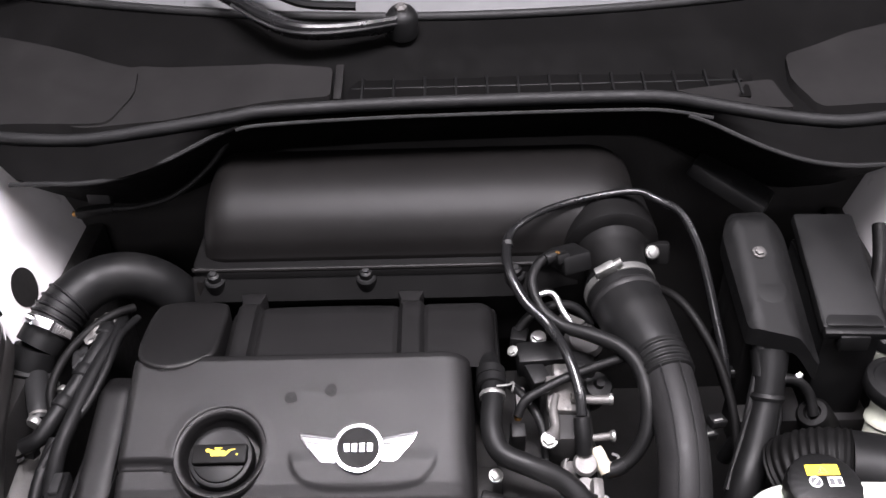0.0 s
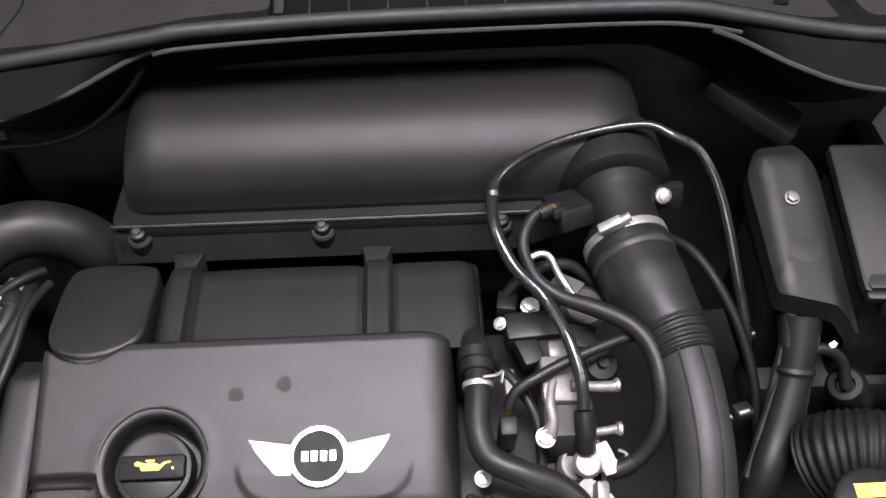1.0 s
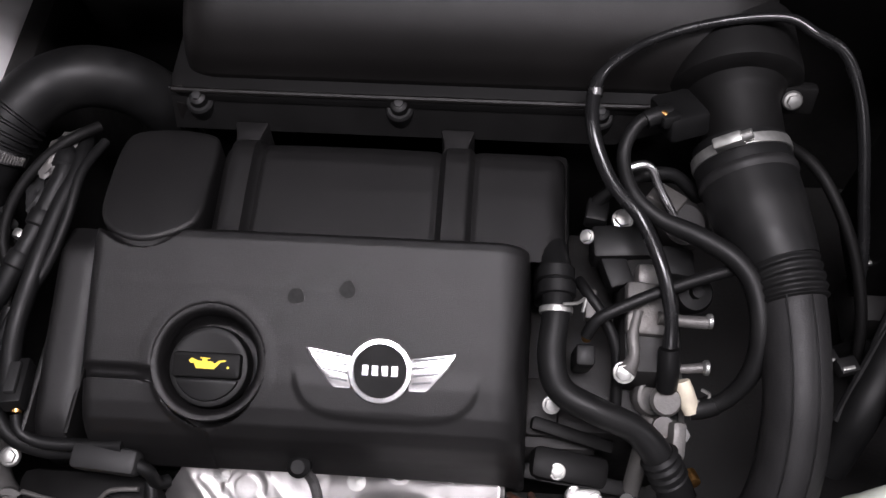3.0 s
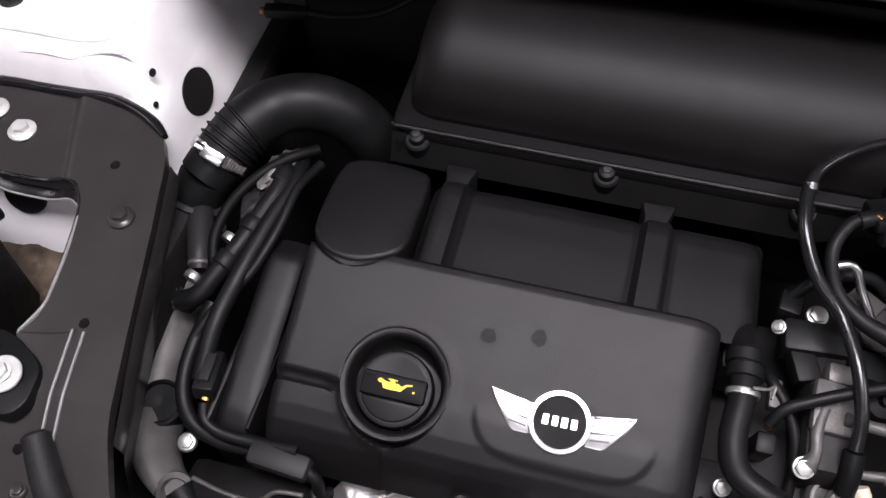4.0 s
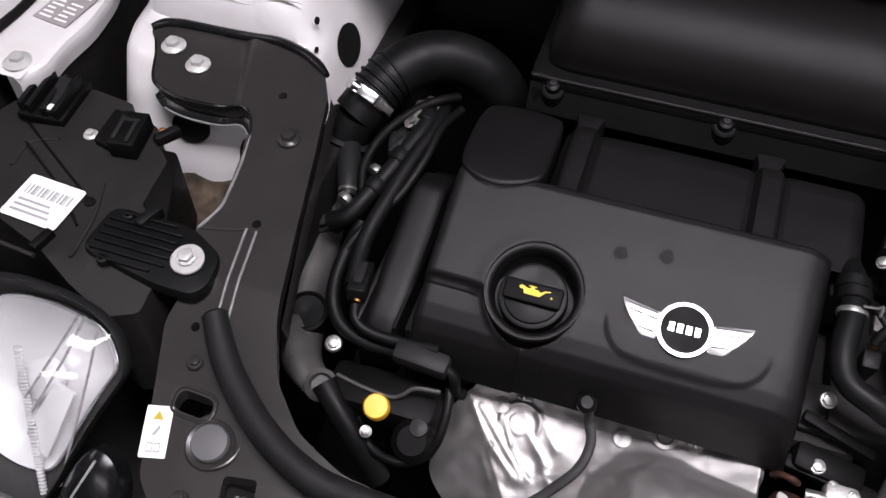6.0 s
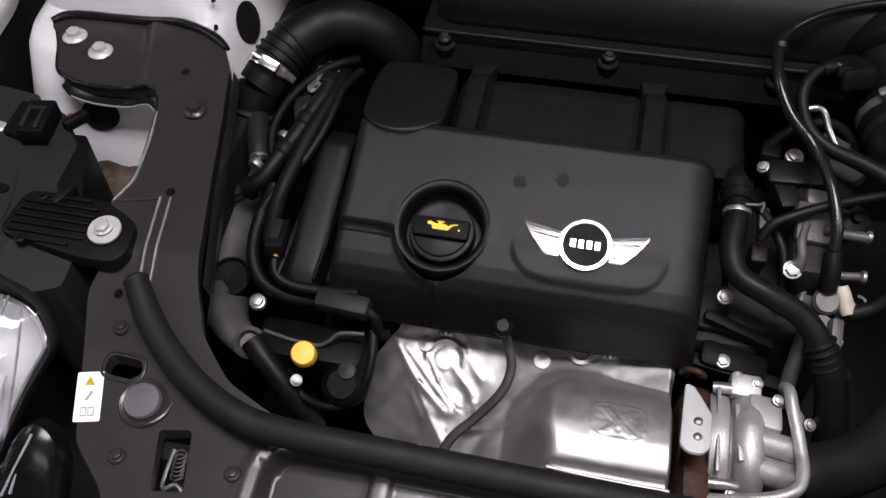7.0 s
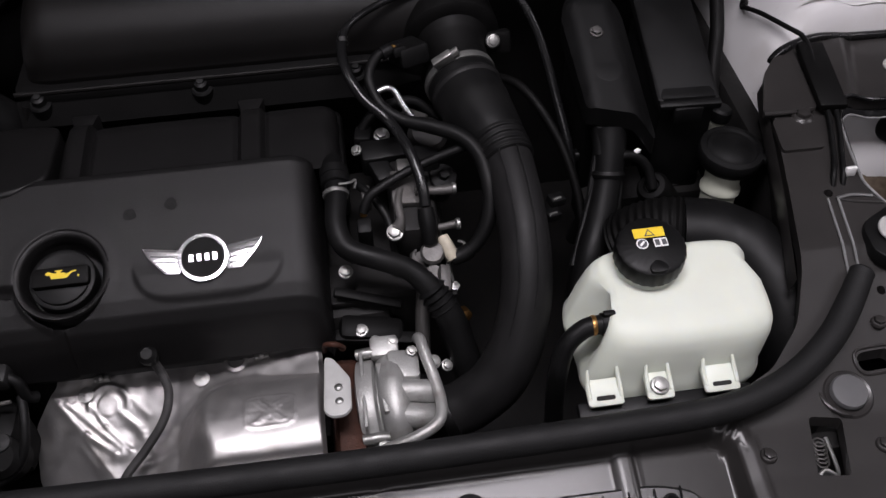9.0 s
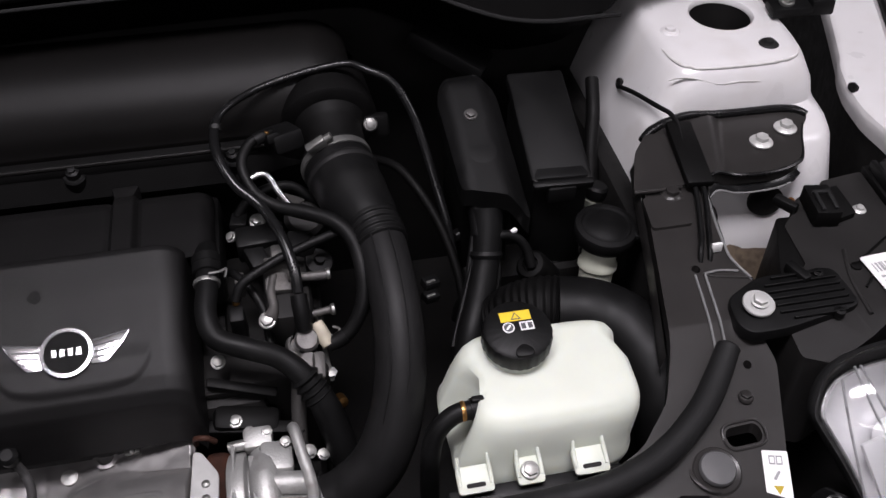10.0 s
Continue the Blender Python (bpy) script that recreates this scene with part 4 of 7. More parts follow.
for i in range(len(xs) - 1):
    for j in range(len(ys) - 1):
        b.faces.new((V[i][j], V[i + 1][j], V[i + 1][j + 1], V[i][j + 1]))
for row, dx in ((V[0], -0.003), (V[-1], 0.004)):
    lo = [b.verts.new((v.co.x + dx, v.co.y, max(min(v.co.z - 0.05, 0.80), 0.748))) for v in row]
    for j in range(len(row) - 1):
        b.faces.new((row[j], row[j + 1], lo[j + 1], lo[j]))
part("shell", b, COVER, cover, angle=50)


def rear_height(x, y):
    z = along([(0.44, 0.8605), (0.50, 0.8645), (0.530, 0.8655), (0.541, 0.8640), (0.550, 0.8590), (0.557, 0.8500), (0.563, 0.832), (0.566, 0.78)], y)
    z -= 0.0022 * abs((x + 0.162) / 0.085) ** 3 if abs(x + 0.162) < 0.085 else 0.0
    for c in (-0.2585, -0.0655):
        z += 0.0062 * step01(0.0155, 0.0100, abs(x - c)) - 0.002 * step01(0.0205, 0.016, abs(x - c)) * step01(0.012, 0.016, abs(x - c))
    d = min(x + 0.2795, 0.032 - x)
    if d < 0.02:
        z -= 0.018 * (1 - math.sqrt(max(1 - (1 - max(d, 0) / 0.02) ** 2, 0)))
    return z


part("manifold_top", grid(lambda u, v: (-0.2795 + 0.3115 * u, 0.44 + 0.126 * v, rear_height(-0.2795 + 0.3115 * u, 0.44 + 0.126 * v)), 160, 42), COVER, cover, "black plastic intake manifold top with two ribs", angle=50)
part("manifold_end", box((0.03, 0.14, 0.05), (0.022, 0.500, 0.812), 0.008), COVER, cover)
for c in (-0.257, -0.066):
    part("rib_post", prism(rounded([(c - 0.013, 0.535), (c + 0.009, 0.535), (c + 0.010, 0.558), (c + 0.015, 0.574), (c - 0.017, 0.574), (c - 0.013, 0.558)], 0.004), 0.81, 0.861, None, 0.006), COVER, cover)
# round lobe over the belt end
lobe = smooth_outline([(-0.374, 0.500), (-0.371, 0.464), (-0.355, 0.444), (-0.328, 0.4375), (-0.300, 0.447), (-0.284, 0.464), (-0.2825, 0.50), (-0.283, 0.545), (-0.293, 0.558), (-0.33, 0.562), (-0.362, 0.557), (-0.372, 0.540)], 4)
b = prism(lobe, 0.80, 0.872, None, 0.005, seg=3)
b.transform(Matrix.Translation((0, 0.44, 0.87)) @ Matrix.Rotation(radians(-4.5), 4, "X") @ Matrix.Translation((0, -0.44, -0.87)))
part("lobe", b, COVER, cover)
# belt guard beside the cover
b = grid(lambda u, v: (-0.425 + 0.041 * u, 0.285 + 0.19 * v, along([(0.285, 0.770), (0.305, 0.788), (0.35, 0.802), (0.45, 0.828), (0.475, 0.82)], 0.285 + 0.19 * v) - 0.016 * (2 * u - 1) ** 4 * (1 if u < 0.5 else 0.3)), 16, 24)
part("belt_guard", b, COVER, cover)
part("belt_guard_side", box((0.006, 0.185, 0.10), (-0.424, 0.380, 0.742), 0.002), COVER, cover)
part("belt_guard_front", box((0.040, 0.006, 0.06), (-0.4045, 0.287, 0.742), 0.002), COVER, cover)
# black wall added to darken the gap between guard and cover
part("belt_guard_gap_wall", box((0.004, 0.180, 0.08), (-0.3855, 0.380, 0.752), 0.001), FLAT, cover)
for x, y in ((-0.190, 0.395), (-0.148, 0.402)):
    n = Vector((0, -0.385, 1)).normalized()
    worn = [((0.0068 + 0.0022 * noise.noise((x * 90 + math.cos(0.35 * k), math.sin(0.35 * k), y * 40))) * math.cos(0.3491 * k), (0.0075 + 0.0025 * noise.noise((math.cos(0.35 * k), x * 70 + math.sin(0.35 * k), 3))) * math.sin(0.3491 * k)) for k in range(18)]
    part("worn_patch", prism(worn, 0, 0.0003, frame_of((x, y, cover_height(x, y) + 0.0001), n)), SMUDGE, cover)

# oil filler cap
wm = Vector((0, -0.395, 1)).normalized()
wc = Vector((CAP[0], CAP[1] + 0.001, 0.8425))
part("well_rim", lathe([(0.0385, -0.034), (0.0395, -0.008), (0.0408, -0.0060), (0.0416, -0.0034), (0.0430, -0.0014), (0.0452, -0.0003), (0.0478, -0.0002), (0.0492, -0.0030)], wc, wm, 72, None, None, False), COVER, cover)
cap = thing("oil_filler_cap", "black round oil filler cap with yellow oil-can sign", "cap")
CAPM = Matrix.Translation((CAP[0], CAP[1], 0.8335)) @ Matrix.Rotation(radians(20), 4, "X")
b = lathe([(0.0335, -0.012), (0.0335, 0.002), (0.0325, 0.0045), (0.0300, 0.0055), (0.027, 0.005), (0.0, 0.005)], (0, 0, 0), (0, 0, 1), 48)
b.transform(CAPM)
part("disc", b, PLASTIC, cap)
grip = rounded([(-0.0285, -0.0095), (0.0285, -0.0095), (0.0285, 0.0115), (-0.0285, 0.0115)], 0.004)
part("grip", prism(grip, 0.004, 0.0120, CAPM, 0.0026), FLAT, cap)
b = prism([(0.0285 * math.cos(math.pi * (1.12 + 0.76 * k / 16)), 0.0285 * math.sin(math.pi * (1.12 + 0.76 * k / 16))) for k in range(17)], 0.004, 0.0085, CAPM, 0.0022)
part("finger_rest", b, PLASTIC, cap)
CM = CAPM @ Matrix.Translation((0, 0.001, 0.0121))
can = prism([(-0.008, -0.003), (0.007, -0.003), (0.012, 0.0025), (0.0165, 0.0035), (0.0163, 0.0047), (0.011, 0.0040), (0.007, 0.0012), (0.0045, 0.003), (-0.006, 0.003), (-0.012, 0.0052), (-0.0145, 0.003), (-0.0125, 0.001), (-0.010, 0.0015)], 0, 0.0004, CM)
prism([(-0.003, 0.003), (0.001, 0.003), (0.001, 0.005), (0.003, 0.005), (0.003, 0.006), (-0.005, 0.006), (-0.005, 0.005), (-0.003, 0.005)], 0, 0.0004, CM, 0, can)
prism(circle(0.0185, -0.0015, 0.0011, 8), 0, 0.0004, CM, 0, can)
part("oil_can_sign", can, YELLOW, cap, "yellow oil-can sign")

# badge
badge = thing("winged_badge", "bright metal winged badge with black disc", "badge")
BM = Matrix.Translation((-0.1165, 0.3400, 0.8420)) @ Matrix.Rotation(radians(22.5), 4, "X")
part("disc", lathe([(0.0222, 0.0), (0.0222, 0.003), (0.0, 0.0034)], (0, 0.002, 0), (0, 0, 1), 40), FLAT, badge, "gloss black disc").matrix_world = BM
b = lathe([(0.0213, 0.001), (0.0215, 0.0042), (0.0222, 0.0048), (0.0256, 0.0046), (0.0264, 0.0038), (0.0266, 0.0008)], (0, 0.002, 0), (0, 0, 1), 48)
b.transform(BM)
part("ring", b, CHROME, badge)
for s in (-1, 1):
    w = [(0.0235, 0.0125), (0.0612, 0.0188), (0.0595, 0.0140), (0.055, 0.006), (0.047, -0.003), (0.0405, -0.0105), (0.037, -0.0130), (0.0235, -0.0130)]
    part("wing", prism(rounded([(s * x, y) for x, y in w], 0.0012, 3), 0.0, 0.0030, BM, 0.0008), CHROME, badge)
    for k in range(4):
        y0 = 0.0115 - 0.0062 * k
        x1 = 0.0585 - 0.0055 * k
        bar = prism([(s * 0.0265, y0 - 0.0009), (s * x1, y0 + 0.0038 - 0.0008 * k), (s * x1, y0 + 0.0050 - 0.0008 * k), (s * 0.0265, y0 + 0.0009)], 0.0028, 0.0034, BM)
        part("feather_line", bar, INK, badge)
for x, w in ((-0.0120, 0.0024), (-0.0040, 0.0024), (0.0040, 0.0024), (0.0120, 0.0024)):
    part("bar", prism([(x - w, -0.0018), (x + w, -0.0018), (x + w, 0.0062), (x - w, 0.0062)], 0.0030, 0.0040, BM), CHROME, badge)

# ---- air filter box ----
airbox = thing("air_filter_box", "satin black plastic air filter box behind the engine", "air filter box")
PROF = [(0.612, 0.80), (0.606, 0.868), (0.603, 0.889), (0.604, 0.897), (0.609, 0.918), (0.622, 0.940), (0.645, 0.958), (0.672, 0.968), (0.700, 0.971), (0.730, 0.966), (0.755, 0.950), (0.770, 0.92), (0.775, 0.85)]
X0, X1 = -0.322, 0.213


PROFS = [(p.x, p.y) for p in spline([(y, z, 0) for y, z in PROF], 8)]


def lid(u, v):
    x = X0 + (X1 - X0) * u
    k = v * (len(PROFS) - 1)
    i = min(int(k), len(PROFS) - 2)
    y = PROFS[i][0] + (PROFS[i + 1][0] - PROFS[i][0]) * (k - i)
    z = PROFS[i][1] + (PROFS[i + 1][1] - PROFS[i][1]) * (k - i)
    d = min(x - X0, (X1 - x) * 0.6)
    q = 0.0 if d > 0.035 else (1 - math.sqrt(max(1 - (1 - d / 0.035) ** 2, 0)))
    y = 0.70 + (y - 0.70) * (1 - 0.20 * q)
    if z > 0.87:
        z = 0.87 + (z - 0.87) * (1 - 0.42 * q)
    return (x, y, z)


b = grid(lambda u, v: lid(0.5 - 0.5 * math.cos(math.pi * u), v), 60, 96)
part("lid", b, AIRBOX, airbox, angle=60)
for x, s in ((X0 + 0.001, -1), (X1 - 0.001, 1)):
    side = [(p[0], p[1]) for p in (lid(0 if s < 0 else 1, k / 24)[1:] for k in range(25))]
    b = bmesh.new()
    b.faces.new([b.verts.new((x, y, z)) for y, z in side])
    part("end_wall", b, AIRBOX, airbox)
# skirt, flange and lower shell use blacker plastic for the shade below the lid
part("front_skirt", grid(lambda u, v: (-0.332 + 0.47 * u, 0.586 - 0.014 * v + 0.02 * step01(0.85, 1.0, u), 0.880 - 0.030 * v), 30, 4), FLAT, airbox)
rim = rounded([(-0.334, 0.588), (-0.30, 0.583), (0.06, 0.583), (0.20, 0.60), (0.225, 0.63), (0.225, 0.78), (-0.334, 0.78)], 0.018)
part("flange", prism(rim, 0.878, 0.887, None, 0.002), FLAT, airbox)
part("lower_shell", prism(rounded([(-0.325, 0.594), (0.215, 0.594), (0.215, 0.775), (-0.325, 0.775)], 0.015), 0.76, 0.878), FLAT, airbox)
part("flange_lip", tube([(-0.320, 0.590, 0.8870), (-0.30, 0.586, 0.8885), (0.06, 0.586, 0.8885), (0.11, 0.590, 0.8870)], 0.0028, 8, 4), AIRBOX, airbox)
for x in (-0.306, -0.121, 0.06):
    c = part("screw_lug", lathe([(0.013, -0.020), (0.013, -0.004), (0.011, -0.002), (0.0085, -0.002), (0.0075, 0.005), (0.004, 0.007), (0, 0.007)], (x, 0.583, 0.880), (0, -0.25, 1), 20), PLASTIC, airbox)
    part("screw", lathe([(0.0045, 0), (0.0045, 0.0025), (0, 0.003)], (x, 0.5815, 0.8865), (0, -0.25, 1), 6), GREYPLASTIC, c)
part("foot", tube([(-0.322, 0.588, 0.872), (-0.326, 0.582, 0.85), (-0.322, 0.578, 0.82)], 0.008, 8, 4), AIRBOX, airbox)

# outlet: collar plate, neck and the black intake hose with its clamp
outlet = thing("air_outlet", "black plastic air outlet collar on the filter box", "air duct")
AX = Vector((0.06, -0.90, -0.12)).normalized()
part("collar", lathe([(0.058, -0.060), (0.060, -0.010), (0.059, -0.003), (0.055, 0.000), (0.0445, 0.002), (0.0400, 0.008), (0.0365, 0.014), (0.0365, 0.070), (0.0, 0.070)], (0.178, 0.606, 0.890), AX, 48), FLAT, outlet)
part("collar_ear", box((0.05, 0.014, 0.03), (0.225, 0.606, 0.885), 0.005, (-15, 0, 0)), FLAT, outlet)
bolt(outlet, (0.2265, 0.597, 0.893), (0, -0.8, 0.6), 0.006, None, 1.5, "bright bolt")
part("sensor_plug", box((0.036, 0.045, 0.024), (0.121, 0.556, 0.918), 0.005, (-20, 0, 20)), PLASTIC, outlet)
part("sensor_clip", box((0.016, 0.022, 0.012), (0.108, 0.545, 0.930), 0.003, (-20, 0, 20)), PLASTIC, outlet)
part("wire_tip", box((0.009, 0.004, 0.004), (0.103, 0.543, 0.937), 0.001, (0, 0, -35)), BRASS, outlet, "orange wire tip")
part("sensor_bead", lathe([(0.003, -0.003), (0.0035, 0), (0.0, 0.003)], (0.112, 0.538, 0.924), (0, -0.5, 1), 10), ZINC, outlet)

hose = thing("intake_hose", "thick black rubber intake hose with bellows", "hose")
big = [(0.178, 0.548, 0.888), (0.181, 0.526, 0.884), (0.191, 0.486, 0.880), (0.205, 0.440, 0.874), (0.2105, 0.415, 0.871), (0.2135, 0.370, 0.860), (0.2135, 0.320, 0.840), (0.208, 0.276, 0.808), (0.194, 0.244, 0.77), (0.172, 0.224, 0.735), (0.142, 0.216, 0.710), (0.118, 0.213, 0.700)]
part("pipe", tube(big[3:], [0.0290, 0.0270, 0.0262, 0.0262, 0.027, 0.028, 0.029, 0.029, 0.028], 28, 6), HOSEGREY, hose)
part("sleeve", tube(big[:4], [0.040, 0.0415, 0.0395, 0.0318], 32, 8), RUBBER, hose)
part("sleeve_bead", lathe([(0.0405, -0.005), (0.0424, -0.0015), (0.0424, 0.0015), (0.0405, 0.005)], (0.1835, 0.516, 0.8832), (0.20, -0.93, -0.10), 36, None, None, False), HOSEGREY, hose)
part("bellows", tube([(0.2045, 0.441, 0.8745), (0.2085, 0.424, 0.8725), (0.2115, 0.408, 0.8695)], [0.0298, 0.0288, 0.0276], 32, 12, 1.0, (0.0, 1.0, 5, 0.0024)), RUBBER, hose)
# thin ridges added in place of the highlight streaks along the pipe
for k, a in enumerate((-0.5, 0.35)):
    line = []
    for p in big[4:9]:
        p = Vector(p)
        line.append(p + Vector((0.024 * math.sin(a), -0.012, 0.0285 * math.cos(a))))
    part("pipe_streak", tube(line, 0.0008, 6, 6), HOSEGREY, hose)
clamp(hose, (0.1785, 0.537, 0.8865), (0.20, -0.93, -0.18), 0.0412, 0.009, None, 118)
part("turbo_clamp", lathe([(0.030, -0.006), (0.0315, -0.006), (0.032, 0), (0.0315, 0.006), (0.030, 0.006)], (0.117, 0.2135, 0.7005), (-1, -0.12, -0.35), 32), CHROME, hose, "bright metal band clamp")

# ---- hoses and wires over the gearbox end ----


def simple_hose(name, label, pts, r, mat=None, seg=12, ribs=None, flat=1.0):
    return tagged(part(name, tube(pts, r, seg, 6, flat, ribs), mat or RUBBER), label, "hose" if "hose" in name else "pipe" if "pipe" in name else "cable")


simple_hose("vacuum_hose", "thin glossy black vacuum hose arching over the outlet", [(0.304, 0.47, 0.78), (0.300, 0.492, 0.815), (0.292, 0.520, 0.85), (0.283, 0.555, 0.89), (0.273, 0.582, 0.920), (0.256, 0.605, 0.945), (0.229, 0.616, 0.957), (0.204, 0.629, 0.961), (0.15, 0.627, 0.955), (0.095, 0.609, 0.95), (0.060, 0.584, 0.945), (0.048, 0.562, 0.938), (0.048, 0.526, 0.928), (0.064, 0.491, 0.91), (0.089, 0.467, 0.895), (0.106, 0.429, 0.885), (0.115, 0.394, 0.868), (0.116, 0.372, 0.852)], [0.0055] * 4 + [0.005] * 3 + [0.0042] * 4 + [0.0062] + [0.006] * 6, GLOSSBLACK)
part("hose_joint", lathe([(0.0066, -0.003), (0.0066, 0.003)], (0.0485, 0.560, 0.9375), (0, 0.9, 0.3), 12), CHROME, bpy.data.objects["vacuum_hose"], "bright joint ring")
simple_hose("breather_hose", "black rubber breather hose curving round the throttle", [(0.103, 0.545, 0.932), (0.084, 0.536, 0.930), (0.073, 0.512, 0.92), (0.082, 0.488, 0.902), (0.104, 0.470, 0.892), (0.134, 0.456, 0.89), (0.163, 0.438, 0.888), (0.180, 0.416, 0.88), (0.186, 0.384, 0.865), (0.182, 0.358, 0.84), (0.165, 0.343, 0.815), (0.145, 0.339, 0.805)], [0.0058] * 4 + [0.0068, 0.0085, 0.0085, 0.0085, 0.0085, 0.0082, 0.0075, 0.007])
bh = bpy.data.objects["breather_hose"]
part("end_sleeve", tube([(0.160, 0.3415, 0.811), (0.150, 0.339, 0.806), (0.140, 0.3385, 0.8035)], 0.0088, 14, 4), PLASTIC, bh)
part("elbow", tube([(0.110, 0.549, 0.930), (0.100, 0.544, 0.932), (0.090, 0.539, 0.931)], 0.0075, 14, 4), PLASTIC, bh)
simple_hose("thin_cable", "thin black cable with connector", [(0.050, 0.383, 0.842), (0.058, 0.392, 0.855), (0.075, 0.400, 0.862), (0.11, 0.414, 0.870), (0.16, 0.432, 0.874), (0.19, 0.440, 0.87)], 0.0052, PLASTIC)
part("cable_plug", box((0.016, 0.018, 0.05), (0.050, 0.374, 0.815), 0.003, (15, 0, 0)), PLASTIC, bpy.data.objects["thin_cable"])
part("cable_seal", lathe([(0.004, 0), (0.004, 0.003)], (0.0505, 0.3815, 0.839), (0, 0.3, 1), 10), BRASS, bpy.data.objects["thin_cable"], "orange wire seal")

cool = thing("coolant_hose", "black rubber coolant hose with clips beside the cover", "hose")
CP = [(0.020, 0.462, 0.846), (0.024, 0.430, 0.858), (0.024, 0.397, 0.860), (0.021, 0.358, 0.852), (0.030, 0.334, 0.842), (0.060, 0.320, 0.836), (0.091, 0.311, 0.824), (0.112, 0.295, 0.806), (0.130, 0.276, 0.775), (0.142, 0.253, 0.73), (0.152, 0.243, 0.68)]
part("pipe", tube(CP, [0.0135, 0.0135, 0.0115, 0.0115, 0.0115, 0.0115, 0.0115, 0.013, 0.0155, 0.0165, 0.0165], 18, 7), RUBBER, cool)
for p, a, r in (((0.0242, 0.415, 0.8600), (0, 1, 0.15), 0.0145), ((0.0235, 0.430, 0.8580), (0, 1, 0.15), 0.0145)):
    part("collar", lathe([(r, -0.006), (r + 0.0015, -0.005), (r + 0.0015, 0.005), (r, 0.006)], p, a, 24), PLASTIC, cool)
clamp(cool, (0.0237, 0.396, 0.860), (0, 1, 0.25), 0.0125, 0.005, None, None)
part("clip_ears", tube([(0.028, 0.394, 0.877), (0.040, 0.396, 0.876), (0.046, 0.401, 0.874), (0.044, 0.390, 0.872)], 0.0014, 6, 5), ZINC, cool)
for k in range(4):
    part("ring", lathe([(0.0135, -0.003), (0.0165, 0), (0.0135, 0.003)], Vector((0.112, 0.2955, 0.8065)).lerp(Vector((0.123, 0.284, 0.788)), k / 3), (0.5, -0.5, -0.7), 20), RUBBER, cool)

throttle = thing("throttle_housing", "cast aluminium thermostat and throttle housing with pipes", "engine part")
part("casting", box((0.05, 0.115, 0.06), (0.105, 0.415, 0.812), 0.010, (6, 0, 0)), DARK, throttle)
part("flange", box((0.036, 0.045, 0.012), (0.100, 0.408, 0.846), 0.004, (12, 5, 0)), WEATHERED, throttle, "bright cast flange")
part("flange_back", box((0.022, 0.018, 0.02), (0.102, 0.438, 0.848), 0.004, (12, 5, 0)), WEATHERED, throttle)
part("arm", tube([(0.092, 0.405, 0.848), (0.088, 0.385, 0.845), (0.089, 0.368, 0.840), (0.083, 0.356, 0.836)], [0.006, 0.005, 0.005, 0.009], 12, 5), WEATHERED, throttle)
part("stub", tube([(0.108, 0.398, 0.852), (0.128, 0.397, 0.850), (0.148, 0.397, 0.849)], [0.0055, 0.0050, 0.0056], 16, 4), WEATHERED, throttle)
part("stub", tube([(0.112, 0.366, 0.826), (0.130, 0.365, 0.826), (0.148, 0.367, 0.826)], [0.0042, 0.0038, 0.0044], 14, 4), WEATHERED, throttle)
part("hose_end", tube([(0.116, 0.372, 0.850), (0.117, 0.360, 0.838), (0.118, 0.350, 0.820)], [0.0085, 0.0092, 0.0088], 18, 4), PLASTIC, throttle)
part("union", lathe([(0.013, -0.004), (0.0135, 0), (0.011, 0.004)], (0.119, 0.342, 0.812), (0, -0.5, 1), 20), WEATHERED, throttle)
part("union", lathe([(0.008, -0.012), (0.009, -0.005), (0.009, 0.012)], (0.118, 0.328, 0.79), (0, -0.5, 1), 16), WEATHERED, throttle)
part("spring_tip", lathe([(0.0065, -0.014), (0.0075, -0.006), (0.0078, 0.006), (0.0065, 0.014)], (0.136, 0.346, 0.812), (0.35, -0.8, -0.5), 16), IVORY, throttle, "ivory plastic hose end")
part("drop_pipe", tube([(0.110, 0.335, 0.79), (0.104, 0.312, 0.775), (0.100, 0.292, 0.748), (0.098, 0.276, 0.72)], 0.008, 14, 6), WEATHERED, throttle)
part("bracket", box((0.012, 0.03, 0.05), (0.125, 0.318, 0.785), 0.003, (20, 10, 0)), WEATHERED, throttle)
bolt(throttle, (0.0815, 0.356, 0.834), (-0.1, -0.5, 1), 0.0072, None, 1.3, "bright hexagon bolt")
bolt(throttle, (0.0805, 0.488, 0.856), (0, -0.3, 1), 0.0072, None, 1.3, "bright hexagon bolt")
part("valve", box((0.055, 0.03, 0.03), (0.082, 0.470, 0.842), 0.004, (8, 0, 4)), PLASTIC, throttle)
bolt(throttle, (0.051, 0.472, 0.852), (-0.5, -0.4, 1), 0.005, None, 1.3)
part("sensor", box((0.03, 0.028, 0.04), (0.122, 0.450, 0.838), 0.004, (0, 15, 0)), PLASTIC, throttle)
part("motor", lathe([(0.022, -0.03), (0.023, 0.01), (0.018, 0.016), (0, 0.017)], (0.132, 0.492, 0.842), (0.1, -0.4, 1), 24), DARK, throttle)
part("motor_cap", box((0.03, 0.024, 0.01), (0.118, 0.507, 0.862), 0.003, (-10, 0, -35)), WEATHERED, throttle)
simple_hose("bent_pipe", "bright bent metal coolant pipe", [(0.080, 0.512, 0.900), (0.092, 0.515, 0.902), (0.100, 0.513, 0.898), (0.108, 0.503, 0.885), (0.122, 0.487, 0.868)], 0.004, CHROME)
bolt(throttle, (0.0250, 0.336, 0.803), (0, -0.5, 1), 0.006, None, 1.3)
part("black_bracket", box((0.075, 0.012, 0.008), (0.045, 0.320, 0.775), 0.003, (10, 15, -10)), FLAT, throttle)
